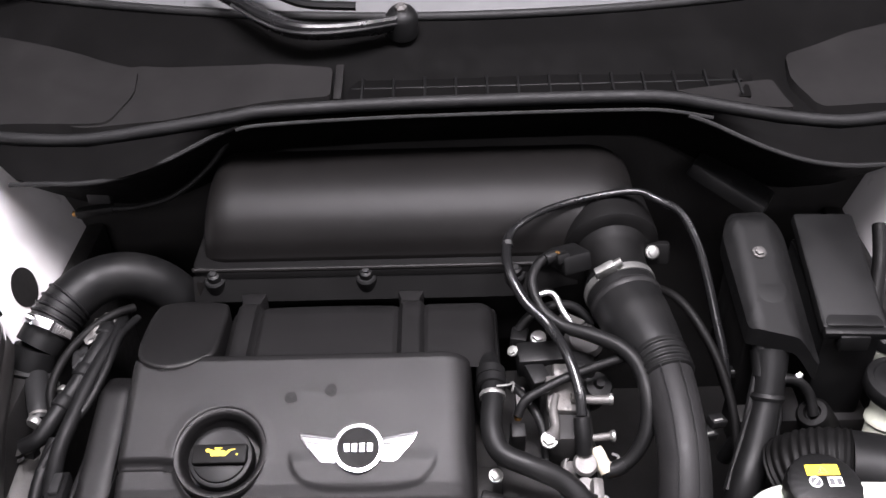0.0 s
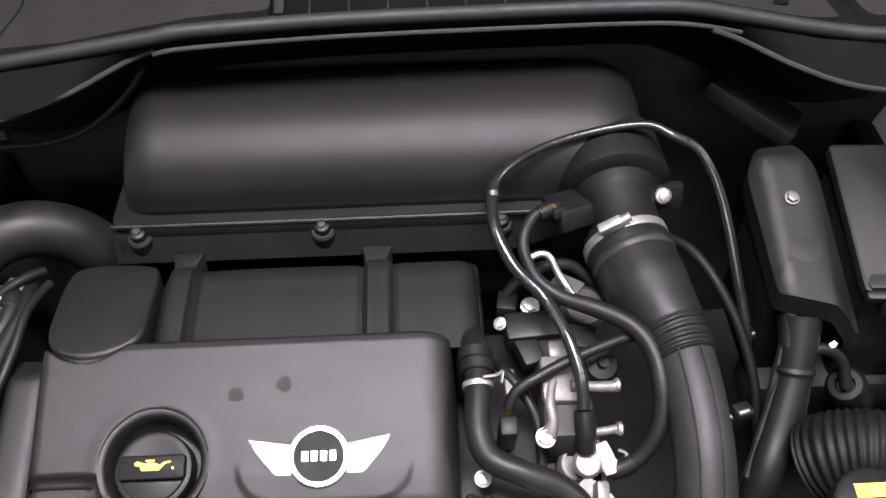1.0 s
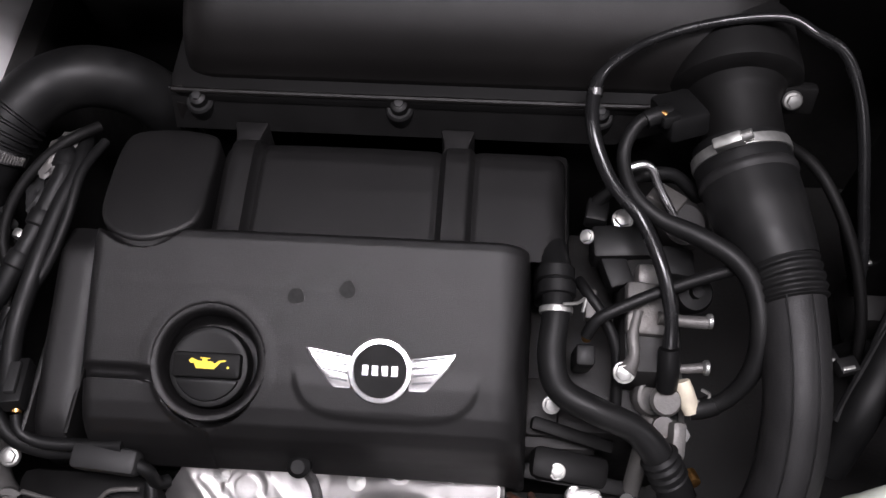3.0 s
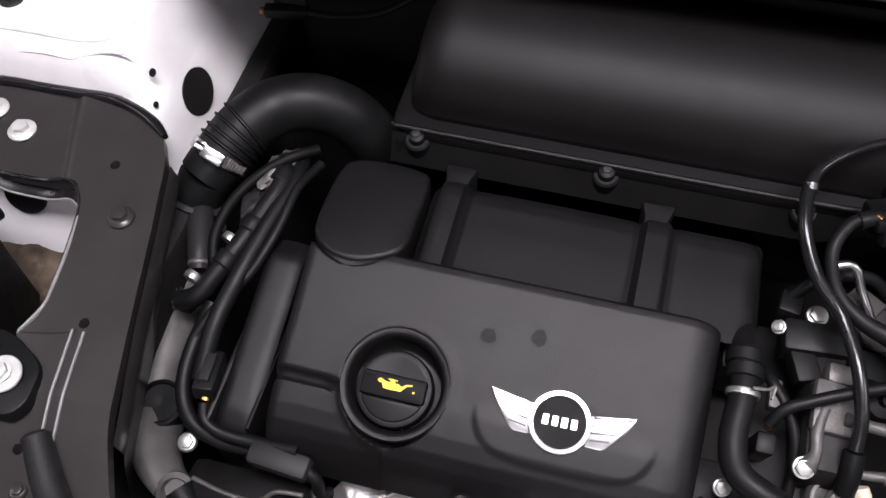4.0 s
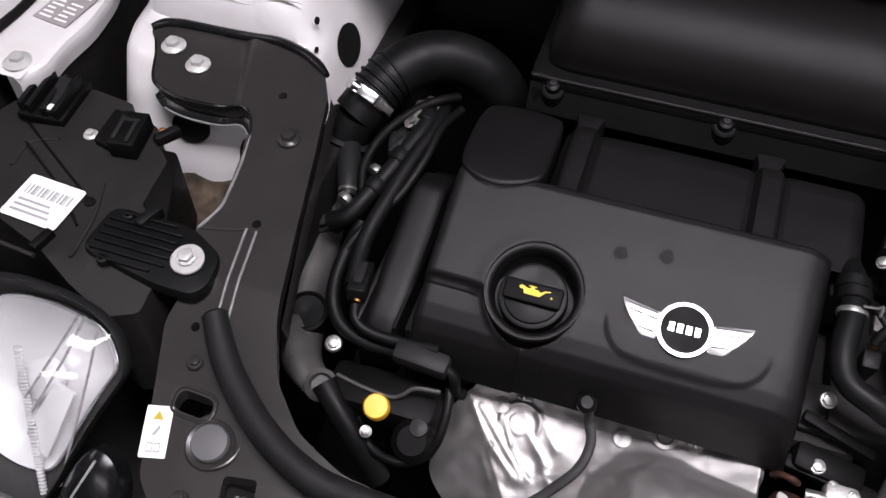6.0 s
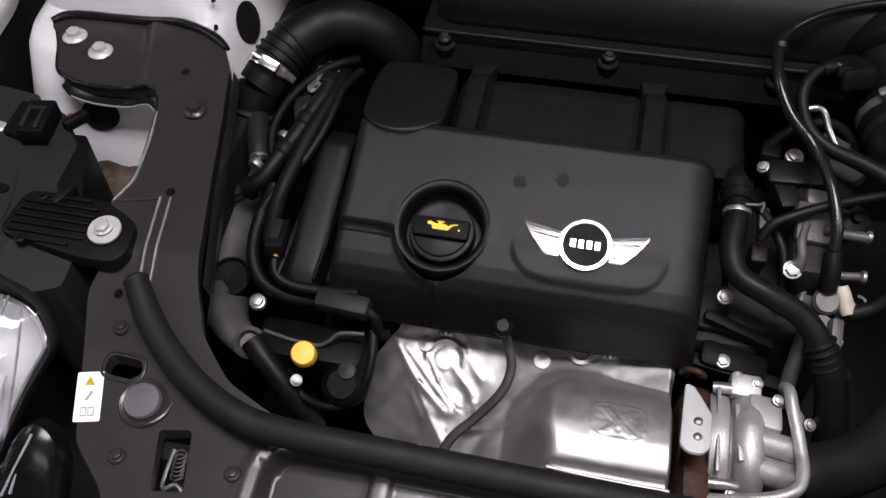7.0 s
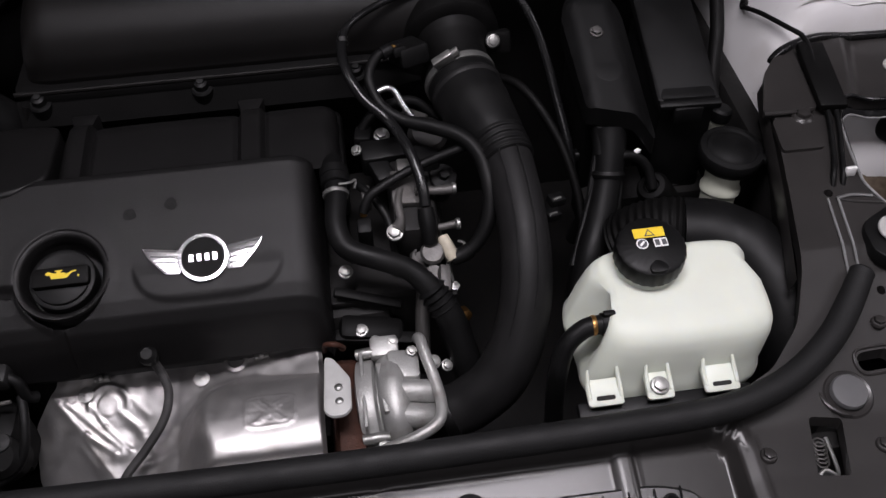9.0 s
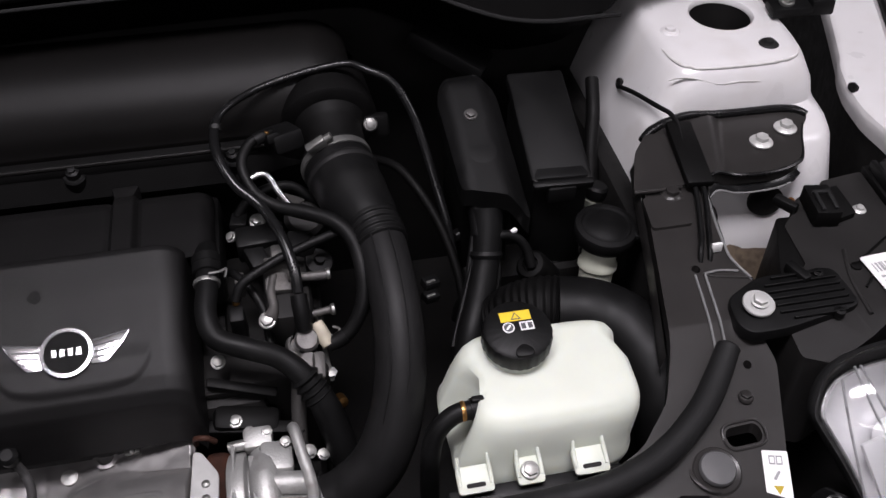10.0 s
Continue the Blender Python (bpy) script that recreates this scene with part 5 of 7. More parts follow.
part("black_bracket", box((0.07, 0.03, 0.02), (0.045, 0.30, 0.745), 0.008, (10, 10, -5)), FLAT, throttle)
part("black_plate", box((0.10, 0.05, 0.012), (0.055, 0.345, 0.770), 0.003, (10, 0, 0)), DARK, throttle)
part("lower_barrel", lathe([(0.016, -0.03), (0.017, -0.004), (0.0175, 0.0), (0.015, 0.006), (0.0125, 0.007), (0.012, 0.002), (0, 0.001)], (0.112, 0.352, 0.792), (0.1, -0.35, 1), 26), WEATHERED, throttle, "cast thermostat barrel")
part("lower_barrel_bolt", lathe([(0.006, 0), (0.006, 0.004), (0, 0.005)], (0.140, 0.328, 0.768), (0.1, -0.35, 1), 6), ZINC, throttle)
part("wire_bracket", tube([(0.130, 0.372, 0.812), (0.134, 0.356, 0.800), (0.137, 0.340, 0.782), (0.140, 0.322, 0.762)], 0.0025, 8, 5), ZINC, throttle)
part("side_plate", box((0.010, 0.026, 0.014), (0.055, 0.416, 0.832), 0.002, (10, 0, 0)), WEATHERED, throttle)
for px, py, pz in ((0.149, 0.3985, 0.849), (0.149, 0.367, 0.826)):
    part("stub_ring", lathe([(0.0045, -0.002), (0.0064, 0), (0.0064, 0.003), (0.0045, 0.004)], (px, py, pz), (1, 0, 0), 16), ZINC, throttle)
part("black_valve_cap", lathe([(0.017, -0.03), (0.018, 0.0), (0.015, 0.005), (0.006, 0.006), (0.005, 0.012), (0, 0.012)], (0.142, 0.432, 0.834), (0.2, -0.4, 1), 24), PLASTIC, throttle)
part("black_connector", box((0.022, 0.030, 0.020), (0.076, 0.446, 0.838), 0.003, (10, 0, 20)), PLASTIC, throttle)
part("black_connector", box((0.020, 0.024, 0.018), (0.060, 0.500, 0.846), 0.003, (0, 0, -10)), PLASTIC, throttle)
part("clip_spring", tube([(0.148, 0.352, 0.815), (0.154, 0.347, 0.816), (0.150, 0.340, 0.812), (0.143, 0.344, 0.812)], 0.0016, 6, 5), ZINC, throttle)
part("loom", tube([(0.055, 0.505, 0.845), (0.072, 0.515, 0.865), (0.098, 0.525, 0.872), (0.126, 0.530, 0.866), (0.150, 0.520, 0.845)], 0.006, 12, 6), PLASTIC, throttle)
part("loom", tube([(0.046, 0.440, 0.83), (0.052, 0.425, 0.838), (0.066, 0.405, 0.834), (0.078, 0.38, 0.82), (0.080, 0.34, 0.79)], 0.005, 12, 6), PLASTIC, throttle)
part("copper_tip", lathe([(0.006, -0.006), (0.006, 0.006), (0, 0.007)], (0.146, 0.292, 0.765), (0.3, -1, 0.4), 12), BRASS, throttle, "orange-brown plug")

# ---- exhaust side: heat shield, turbocharger ----


FOLDS = [((-0.290, 0.283), (-0.233, 0.233), 0.0030, 0.0042), ((-0.263, 0.277), (-0.249, 0.256), 0.0026, 0.0036), ((-0.249, 0.256), (-0.224, 0.231), 0.0030, 0.0042), ((-0.234, 0.269), (-0.210, 0.247), 0.0034, 0.0052),
         ((-0.229, 0.290), (-0.204, 0.262), 0.0024, 0.0048), ((-0.299, 0.283), (-0.269, 0.250), 0.0030, 0.0040), ((-0.269, 0.250), (-0.240, 0.230), 0.0036, 0.0048), ((-0.282, 0.282), (-0.264, 0.266), 0.0016, 0.0034),
         ((-0.240, 0.226), (-0.185, 0.236), 0.0030, 0.0075), ((-0.160, 0.240), (-0.136, 0.216), 0.0040, 0.0070), ((-0.217, 0.213), (-0.168, 0.215), 0.0036, 0.0060), ((-0.276, 0.240), (-0.262, 0.222), 0.0022, 0.0044),
         ((-0.214, 0.246), (-0.196, 0.222), 0.0026, 0.0050)]
# back to front along the hump over the turbine
HUMP = [(0.145, 0.752), (0.151, 0.7545), (0.1535, 0.7600), (0.158, 0.7640), (0.168, 0.7680), (0.182, 0.7705), (0.198, 0.7700), (0.215, 0.7665), (0.230, 0.7600), (0.245, 0.7500), (0.256, 0.7400), (0.266, 0.7310), (0.275, 0.7260)]
HUMP = [(p.x, p.y) for p in spline([(y, z, 0) for y, z in HUMP], 8)]


def shield_height(x, y):
    # flat flap, with a fold beyond which it drops steeply
    z = 0.7065 + 0.50 * (y - 0.295) + 0.28 * max(0.0, x + 0.17) + 0.36 * max(0.0, 0.290 - y) * step01(-0.225, -0.150, x)
    d = ((-0.304 - x) * -0.80 + (0.290 - y) * -0.60) * -1.0
    z -= 0.62 * max(0.0, d)
    # broad hump over the turbine, its shoulder rounded off towards the flap
    side = -0.146 + 0.030 * step01(0.228, 0.285, y) + 0.008 * step01(0.20, 0.16, y)
    w = step01(side - 0.026, side + 0.024, x) * step01(0.286, 0.262, y)
    z += (max(along(HUMP, y), z) - z) * w
    flat = 1 - w
    for (ax, ay), (bx, by), h, r in FOLDS:
        px, py, qx, qy = x - ax, y - ay, bx - ax, by - ay
        t = min(max((px * qx + py * qy) / (qx * qx + qy * qy), 0), 1)
        z += flat * 0.55 * h * math.exp(-((px - t * qx) ** 2 + (py - t * qy) ** 2) / (r * r * 0.5))
    # round boss with an arched ridge over it
    c = math.hypot(x + 0.246, (y - 0.277) * 1.1)
    z += 0.0010 * step01(0.0130, 0.0108, c)
    if y > 0.268:
        z += flat * 0.0022 * math.exp(-((c - 0.0205) / 0.0026) ** 2) * step01(0.268, 0.277, y)
    z += flat * (0.0016 * noise.noise((x * 20, y * 28, 4.0)) + 0.0006 * noise.noise((x * 60 + y * 30, y * 90, 7.0))) + (0.00035 + 0.0003 * flat) * noise.noise((x * 70, y * 70, 9.0))
    z += w * 0.0011 * noise.noise((x * 26, y * 20, 2.0))
    # embossed mark: a raised rounded field with a cross and two arcs in it
    mx, my = (x + 0.062) / 0.024, (y - 0.198) / 0.0185
    m_ = (abs(mx) ** 5 + abs(my) ** 5) ** 0.2
    if m_ < 1.15:
        z += 0.0007 * step01(1.15, 1.02, m_) - 0.0004 * step01(0.98, 0.88, m_)
        z += 0.0007 * step01(0.30, 0.14, abs(abs(mx) - abs(my + 0.1) * 0.75)) * step01(0.92, 0.78, m_)
        z += 0.0004 * step01(0.20, 0.08, abs(math.hypot(mx, my - 0.72) - 0.30)) * step01(0.95, 0.85, m_) + 0.0003 * noise.noise((x * 230, y * 230, 1.0))
    return z


def shield_point(u, v):
    y = 0.306 - 0.1615 * v
    x0 = -0.330 + 0.03 * step01(0.0, 0.25, 0.25 - v) + 0.09 * step01(0.45, 1.0, v)
    x = x0 + (-0.010 - x0) * u
    return (x, y, shield_height(x, y) - 0.018 * step01(0.985, 1.0, u) * (1 if y < 0.27 else 0.3))


shield = thing("heat_shield", "crinkled bright aluminium heat shield over the manifold", "heat shield")
part("sheet", grid(shield_point, 210, 120), FOIL, shield, angle=80)
for x, y, z in ((-0.269, 0.288, 0.7055), (-0.143, 0.285, 0.7145)):
    part("washer", lathe([(0.0085, 0), (0.0085, 0.0015), (0.003, 0.002), (0, 0.003)], (x, y, z), (0, -0.35, 1), 18), ALU, shield)
part("eyelet", lathe([(0.012, 0), (0.013, 0.002), (0.009, 0.003), (0.007, 0.0005), (0, 0.0)], (-0.104, 0.294, 0.7275), (0, -0.3, 1), 20), FOIL, shield)
for x, y, z in ((-0.075, 0.288, 0.7385), (-0.247, 0.291, 0.728)):
    b = box((0.016, 0.008, 0.010), (x, y + 0.004, z - 0.004), 0.001, (20, 0, 0))
    part("tab", b, ZINC, shield)
    part("rivet", lathe([(0.004, 0), (0.003, 0.003), (0, 0.004)], (x, y, z + 0.001), (0, -0.4, 1), 12), ZINC, shield)
part("rolled_edge", tube([(-0.122, 0.1475, 0.7535), (-0.09, 0.1455, 0.7535), (-0.04, 0.1445, 0.7535), (-0.010, 0.1445, 0.7535)], 0.0022, 10, 5), FOIL, shield)

turbo = thing("turbocharger", "cast aluminium turbocharger with rusty flange", "turbocharger")
part("iron_flange", box((0.030, 0.125, 0.08), (0.010, 0.205, 0.708), 0.010, (0, 8, 0)), RUST, turbo, "rust-brown iron flange")
part("iron_collar", lathe([(0.058, -0.012), (0.062, 0), (0.058, 0.012), (0.0, 0.012)], (0.012, 0.215, 0.685), (1, 0, 0.05), 32), RUST, turbo, "rust-brown iron collar")
strap = rounded([(-0.013, -0.031), (-0.006, -0.038), (0.007, -0.038), (0.014, -0.030), (0.014, 0.006), (0.010, 0.013), (-0.003, 0.034), (-0.011, 0.036)], 0.0045)
sm = Matrix.Translation((0.0055, 0.207, 0.784)) @ Matrix.Rotation(radians(-4), 4, "X") @ Matrix.Rotation(radians(-1), 4, "Z")
part("strap", prism(strap, -0.002, 0.002, sm, 0.0008), WASHER, turbo, "bright metal strap with two bolts")
for y in (0.203, 0.187):
    part("strap_bolt", lathe([(0.0042, 0), (0.0042, 0.0016), (0.0025, 0.003), (0, 0.0032)], (0.0075, y - 0.001, 0.7865), (0, 0, 1), 14), ZINC, turbo)
part("loop", tube([(-0.006, 0.270, 0.758), (-0.003, 0.262, 0.778), (0.008, 0.258, 0.782), (0.014, 0.262, 0.770), (0.012, 0.272, 0.755)], 0.003, 10, 6), RUST, turbo, "heat-tinted wire loop")
part("compressor", lathe([(0.046, -0.004), (0.054, 0.0), (0.0565, 0.006), (0.055, 0.014), (0.048, 0.018), (0.045, 0.026), (0.038, 0.036), (0.026, 0.040), (0.022, 0.060), (0.0, 0.060)], (0.031, 0.217, 0.704), (1, 0, 0.12), 44), ALU, turbo)
part("volute", tube([(0.058, 0.270, 0.69), (0.060, 0.262, 0.728), (0.060, 0.235, 0.750), (0.060, 0.205, 0.752), (0.062, 0.180, 0.738), (0.062, 0.165, 0.71)], [0.016, 0.0165, 0.016, 0.0155, 0.015, 0.014], 18, 6), ALU, turbo)
for x, y, z in ((0.048, 0.276, 0.757), (0.066, 0.270, 0.760), (0.046, 0.158, 0.742), (0.084, 0.252, 0.764)):
    bolt(turbo, (x, y, z), (0.1, -0.3, 1), 0.0042, None, 1.4)
part("cast_rib", box((0.006, 0.060, 0.020), (0.050, 0.214, 0.752), 0.002, (0, 0, 4)), ALU, turbo)
part("cast_rib", box((0.004, 0.090, 0.012), (0.0305, 0.214, 0.757), 0.0015), ALU, turbo)
part("clamp_ring", lathe([(0.0560, -0.005), (0.0592, -0.004), (0.0600, 0.0), (0.0600, 0.010), (0.0585, 0.013), (0.0555, 0.014)], (0.034, 0.217, 0.704), (1, 0, 0.12), 48, None, None, False), ALU, turbo, "bright clamp ring")
part("boss", box((0.030, 0.024, 0.018), (0.056, 0.268, 0.752), 0.004, (10, 0, 0)), ALU, turbo)
part("boss", box((0.034, 0.036, 0.030), (0.072, 0.240, 0.748), 0.006, (0, 10, 0)), ALU, turbo)
part("port", tube([(0.068, 0.212, 0.752), (0.090, 0.212, 0.748), (0.104, 0.213, 0.742)], [0.013, 0.012, 0.013], 18, 4), ALU, turbo)
part("port", tube([(0.066, 0.188, 0.744), (0.086, 0.188, 0.738), (0.100, 0.19, 0.73)], [0.014, 0.014, 0.015], 18, 4), ALU, turbo)
for y, z in ((0.263, 0.752), (0.166, 0.742)):
    part("clamp_bolt", tube([(0.026, y, z), (0.040, y, z + 0.002), (0.052, y, z + 0.001)], [0.006, 0.006, 0.005], 12, 3), ZINC, turbo)
part("oil_pipe", tube([(0.092, 0.272, 0.757), (0.094, 0.262, 0.768), (0.098, 0.240, 0.766), (0.105, 0.205, 0.760), (0.106, 0.180, 0.760), (0.098, 0.163, 0.760), (0.075, 0.154, 0.755), (0.045, 0.151, 0.745), (0.02, 0.152, 0.735)], 0.0060, 14, 6), ALU, turbo, "bright bent oil pipe")
bolt(turbo, (0.106, 0.250, 0.742), (0.3, -0.4, 1), 0.006, None, 1.3)
bolt(turbo, (0.120, 0.248, 0.736), (0.3, -0.4, 1), 0.005, None, 1.3)
bolt(turbo, (0.034, 0.294, 0.753), (0, -0.3, 1), 0.0056, None, 1.4, "bright hexagon flange bolt")
part("bracket_bar", box((0.10, 0.014, 0.010), (0.055, 0.290, 0.742), 0.002, (10, 6, -6)), FLAT, turbo)

lam = thing("oxygen_sensor_cable", "black cable hanging over the heat shield", "cable")
part("boot", lathe([(0.008, -0.010), (0.010, -0.004), (0.010, 0.006), (0.006, 0.010), (0, 0.010)], (-0.185, 0.280, 0.772), (0, -0.4, 1), 18), PLASTIC, lam)
part("wire", tube([(-0.184, 0.280, 0.768), (-0.178, 0.276, 0.745), (-0.172, 0.258, 0.735), (-0.178, 0.235, 0.722), (-0.200, 0.212, 0.703), (-0.222, 0.190, 0.69), (-0.232, 0.170, 0.67), (-0.235, 0.15, 0.63)], 0.0068, 12, 6, 0.7), TAPE, lam)

# ---- belt side of the engine ----
elbow = thing("elbow_hose", "black ribbed rubber elbow hose with metal clamp", "hose")
EP = [(-0.532, 0.515, 0.800), (-0.520, 0.530, 0.820), (-0.506, 0.552, 0.836), (-0.490, 0.580, 0.849), (-0.466, 0.608, 0.856), (-0.434, 0.626, 0.853), (-0.400, 0.634, 0.836), (-0.374, 0.636, 0.805), (-0.36, 0.636, 0.76)]
part("pipe", tube(EP[1:], [0.028, 0.029, 0.030, 0.030, 0.030, 0.030, 0.030, 0.030], 26, 7), RUBBER, elbow)
for k in range(4):
    p = spline(EP[2:5], 12)[3 + 3 * k]
    q = spline(EP[2:5], 12)[4 + 3 * k]
    part("rib", lathe([(0.028, -0.003), (0.0325, -0.0008), (0.0325, 0.0008), (0.028, 0.003)], p, q - p, 28), RUBBER, elbow)
clamp(elbow, (-0.508, 0.548, 0.836), (0.35, 0.75, 0.5), 0.0300, 0.012, CHROME, -76)
for k in range(9):
    m = frame_of((-0.508, 0.548, 0.836), (0.35, 0.75, 0.5), -46 + 5.2 * k)
    b = box((0.0012, 0.0014, 0.0085), (0, 0, 0), 0.0003)
    b.transform(m @ Matrix.Translation((0.0318, 0, 0)))
    part("thread_slot", b, WEATHERED, elbow)
part("neck", tube([(-0.535, 0.495, 0.76), (-0.530, 0.512, 0.795), (-0.520, 0.530, 0.820)], [0.024, 0.026, 0.027], 22, 5), PLASTIC, elbow)
part("neck_ring", lathe([(0.028, -0.004), (0.032, 0), (0.028, 0.004)], (-0.529, 0.513, 0.797), (0.2, 0.5, 0.7), 26), GREYPLASTIC, elbow)

simple_hose("wiring_conduit", "black corrugated wiring conduit beside the engine", [(-0.440, 0.560, 0.835), (-0.432, 0.53, 0.838), (-0.440, 0.495, 0.832), (-0.452, 0.46, 0.822), (-0.466, 0.428, 0.812), (-0.480, 0.405, 0.80), (-0.50, 0.40, 0.79)], 0.010, PLASTIC)
simple_hose("wiring_conduit", "black corrugated wiring conduit beside the engine", [(-0.425, 0.565, 0.832), (-0.420, 0.53, 0.836), (-0.430, 0.48, 0.832), (-0.441, 0.42, 0.820), (-0.447, 0.37, 0.808), (-0.440, 0.32, 0.80)], 0.009, PLASTIC)
coup = thing("hose_coupling", "grey plastic hose coupling below the elbow hose", "fitting")
part("body", tube([(-0.521, 0.512, 0.802), (-0.512, 0.486, 0.800), (-0.500, 0.455, 0.797), (-0.494, 0.436, 0.792)], [0.012, 0.014, 0.013, 0.010], 16, 5), GREYPLASTIC, coup)
part("ring", lathe([(0.0115, -0.002), (0.0122, 0), (0.0115, 0.002)], (-0.4955, 0.442, 0.794), (0.3, -1, -0.2), 18), MOUNTALU, coup, "dull grey sealing ring")
part("stub", lathe([(0.005, -0.01), (0.005, 0.004), (0.0035, 0.006), (0, 0.006)], (-0.492, 0.490, 0.797), (0.3, -0.4, 1), 12), ALU, coup)
simple_hose("wiring_conduit", "thin taped cable looping beside the elbow hose", [(-0.410, 0.575, 0.842), (-0.428, 0.556, 0.848), (-0.452, 0.536, 0.842), (-0.476, 0.505, 0.828), (-0.486, 0.470, 0.812), (-0.478, 0.44, 0.80)], 0.0055, FLAT)
simple_hose("wiring_conduit", "thin taped cable looping beside the elbow hose", [(-0.402, 0.560, 0.838), (-0.412, 0.52, 0.845), (-0.416, 0.475, 0.838), (-0.430, 0.43, 0.822), (-0.456, 0.39, 0.805), (-0.470, 0.36, 0.79)], 0.005, PLASTIC)
wrap = bpy.data.objects["wiring_conduit"]
for a, c in (((-0.4335, 0.535, 0.838), (-0.435, 0.52, 0.837)), ((-0.446, 0.478, 0.8275), (-0.449, 0.468, 0.825)), ((-0.461, 0.440, 0.816), (-0.464, 0.432, 0.814))):
    d = Vector(c) - Vector(a)
    part("tape_wrap", lathe([(0.0105, -0.008), (0.0118, -0.006), (0.0116, 0.0), (0.0120, 0.006), (0.0105, 0.008)], a, d, 16), RUBBER, wrap)
wad = bmesh.new()
bmesh.ops.create_icosphere(wad, subdivisions=3, radius=1.0)
for v in wad.verts:
    n = v.co.normalized()
    k = 1 + 0.35 * noise.noise(n * 2.3) + 0.12 * noise.noise(n * 6.0)
    v.co = Vector((-0.440 + 0.016 * k * n.x + 0.010 * n.y, 0.546 + 0.028 * k * n.y, 0.836 + 0.010 * k * n.z))
part("crumpled_tape", wad, WEATHERED, wrap, "dull silver crumpled tape")
wad = bmesh.new()
bmesh.ops.create_icosphere(wad, subdivisions=3, radius=1.0)
for v in wad.verts:
    n = v.co.normalized()
    k = 1 + 0.35 * noise.noise(n * 2.1 + Vector((3, 1, 0))) + 0.12 * noise.noise(n * 6.0)
    v.co = Vector((-0.458 + 0.011 * k * n.x, 0.505 + 0.022 * k * n.y, 0.824 + 0.009 * k * n.z))
part("crumpled_tape", wad, GREYPLASTIC, wrap)
simple_hose("fuel_hose", "black rubber hose along the belt guard", [(-0.462, 0.40, 0.80), (-0.468, 0.35, 0.785), (-0.462, 0.315, 0.775), (-0.445, 0.293, 0.765), (-0.415, 0.284, 0.760), (-0.385, 0.284, 0.760), (-0.35, 0.280, 0.765)], 0.0075, PLASTIC)
fuel = thing("cable_connector", "black plastic connector with cable by the cover", "connector")
part("body", box((0.020, 0.045, 0.018), (-0.4345, 0.328, 0.800), 0.003, (-10, 0, 8)), PLASTIC, fuel)
part("latch", box((0.010, 0.030, 0.006), (-0.4345, 0.330, 0.811), 0.0015, (-10, 0, 8)), GREYPLASTIC, fuel)
part("cable", tube([(-0.431, 0.303, 0.795), (-0.426, 0.290, 0.788), (-0.408, 0.284, 0.782), (-0.375, 0.284, 0.780), (-0.335, 0.284, 0.784)], [0.005, 0.005, 0.0055, 0.006, 0.007], 12, 6), PLASTIC, fuel)
part("seal", lathe([(0.0045, 0), (0.0045, 0.003)], (-0.430, 0.304, 0.797), (0, 1, 0.2), 10), BRASS, fuel)
part("holder", box((0.058, 0.022, 0.022), (-0.350, 0.274, 0.776), 0.005, (10, 0, -4)), GREYPLASTIC, fuel)
part("holder_foot", tube([(-0.325, 0.272, 0.776), (-0.315, 0.268, 0.768), (-0.312, 0.264, 0.75), (-0.305, 0.268, 0.742)], 0.006, 10, 5), PLASTIC, fuel)

dip = thing("dipstick", "yellow capped oil dipstick", "dipstick")
part("cap", lathe([(0.0125, -0.016), (0.013, -0.014), (0.013, -0.003), (0.0115, 0.0), (0, 0.0005)], (-0.378, 0.218, 0.763), (0.10, -0.35, 1), 32), YELLOWCAP, dip)
part("tube", tube([(-0.379, 0.225, 0.747), (-0.376, 0.24, 0.70), (-0.370, 0.25, 0.62)], 0.006, 12, 4), DARK, dip)

mount = thing("engine_mount", "cast aluminium engine mount arm with rubber bush", "engine mount")
part("arm", tube([(-0.505, 0.345, 0.70), (-0.504, 0.320, 0.708), (-0.498, 0.290, 0.712), (-0.480, 0.262, 0.716), (-0.455, 0.242, 0.720)], [0.024, 0.027, 0.028, 0.025, 0.020], 18, 6, 0.7), MOUNTALU, mount)
part("brace", tube([(-0.522, 0.500, 0.752), (-0.520, 0.46, 0.745), (-0.514, 0.41, 0.738), (-0.508, 0.365, 0.730), (-0.502, 0.33, 0.722)], [0.012, 0.016, 0.018, 0.020, 0.022], 14, 6, 0.45), MOUNTALU, mount, "dull cast brace")
part("brace_bolt", lathe([(0.013, 0), (0.013, 0.003), (0.009, 0.004), (0.008, 0.010), (0, 0.011)], (-0.524, 0.418, 0.757), (0.3, -0.2, 1), 18), DARK, mount)
part("bush", lathe([(0.023, -0.02), (0.023, 0.004), (0.020, 0.006), (0.018, 0.003), (0, 0.001)], (-0.497, 0.316, 0.732), (0.05, -0.25, 1), 30), RUBBER, mount)
part("cup", lathe([(0.016, -0.012), (0.0175, 0), (0.013, 0.004), (0.010, -0.004), (0, -0.004)], (-0.448, 0.238, 0.731), (0.3, -0.5, 0.8), 22), MOUNTALU, mount)
bolt(mount, (-0.450, 0.280, 0.746), (0.1, -0.3, 1), 0.0064, None, 1.5, "bright flange bolt")
part("rail_bolt", lathe([(0.010, 0), (0.010, 0.003), (0.006, 0.008), (0, 0.008)], (-0.497, 0.405, 0.775), (0.4, -0.2, 1), 6), DARK, mount)
simple_hose("lower_hose", "black rubber coolant hose below the dipstick", [(-0.445, 0.240, 0.733), (-0.425, 0.224, 0.722), (-0.405, 0.210, 0.708), (-0.390, 0.20, 0.69), (-0.37, 0.19, 0.66)], [0.0135, 0.0128, 0.0125, 0.0125, 0.0125])
bolt(mount, (-0.388, 0.208, 0.722), (0.3, -0.4, 1), 0.005, None, 1.2)
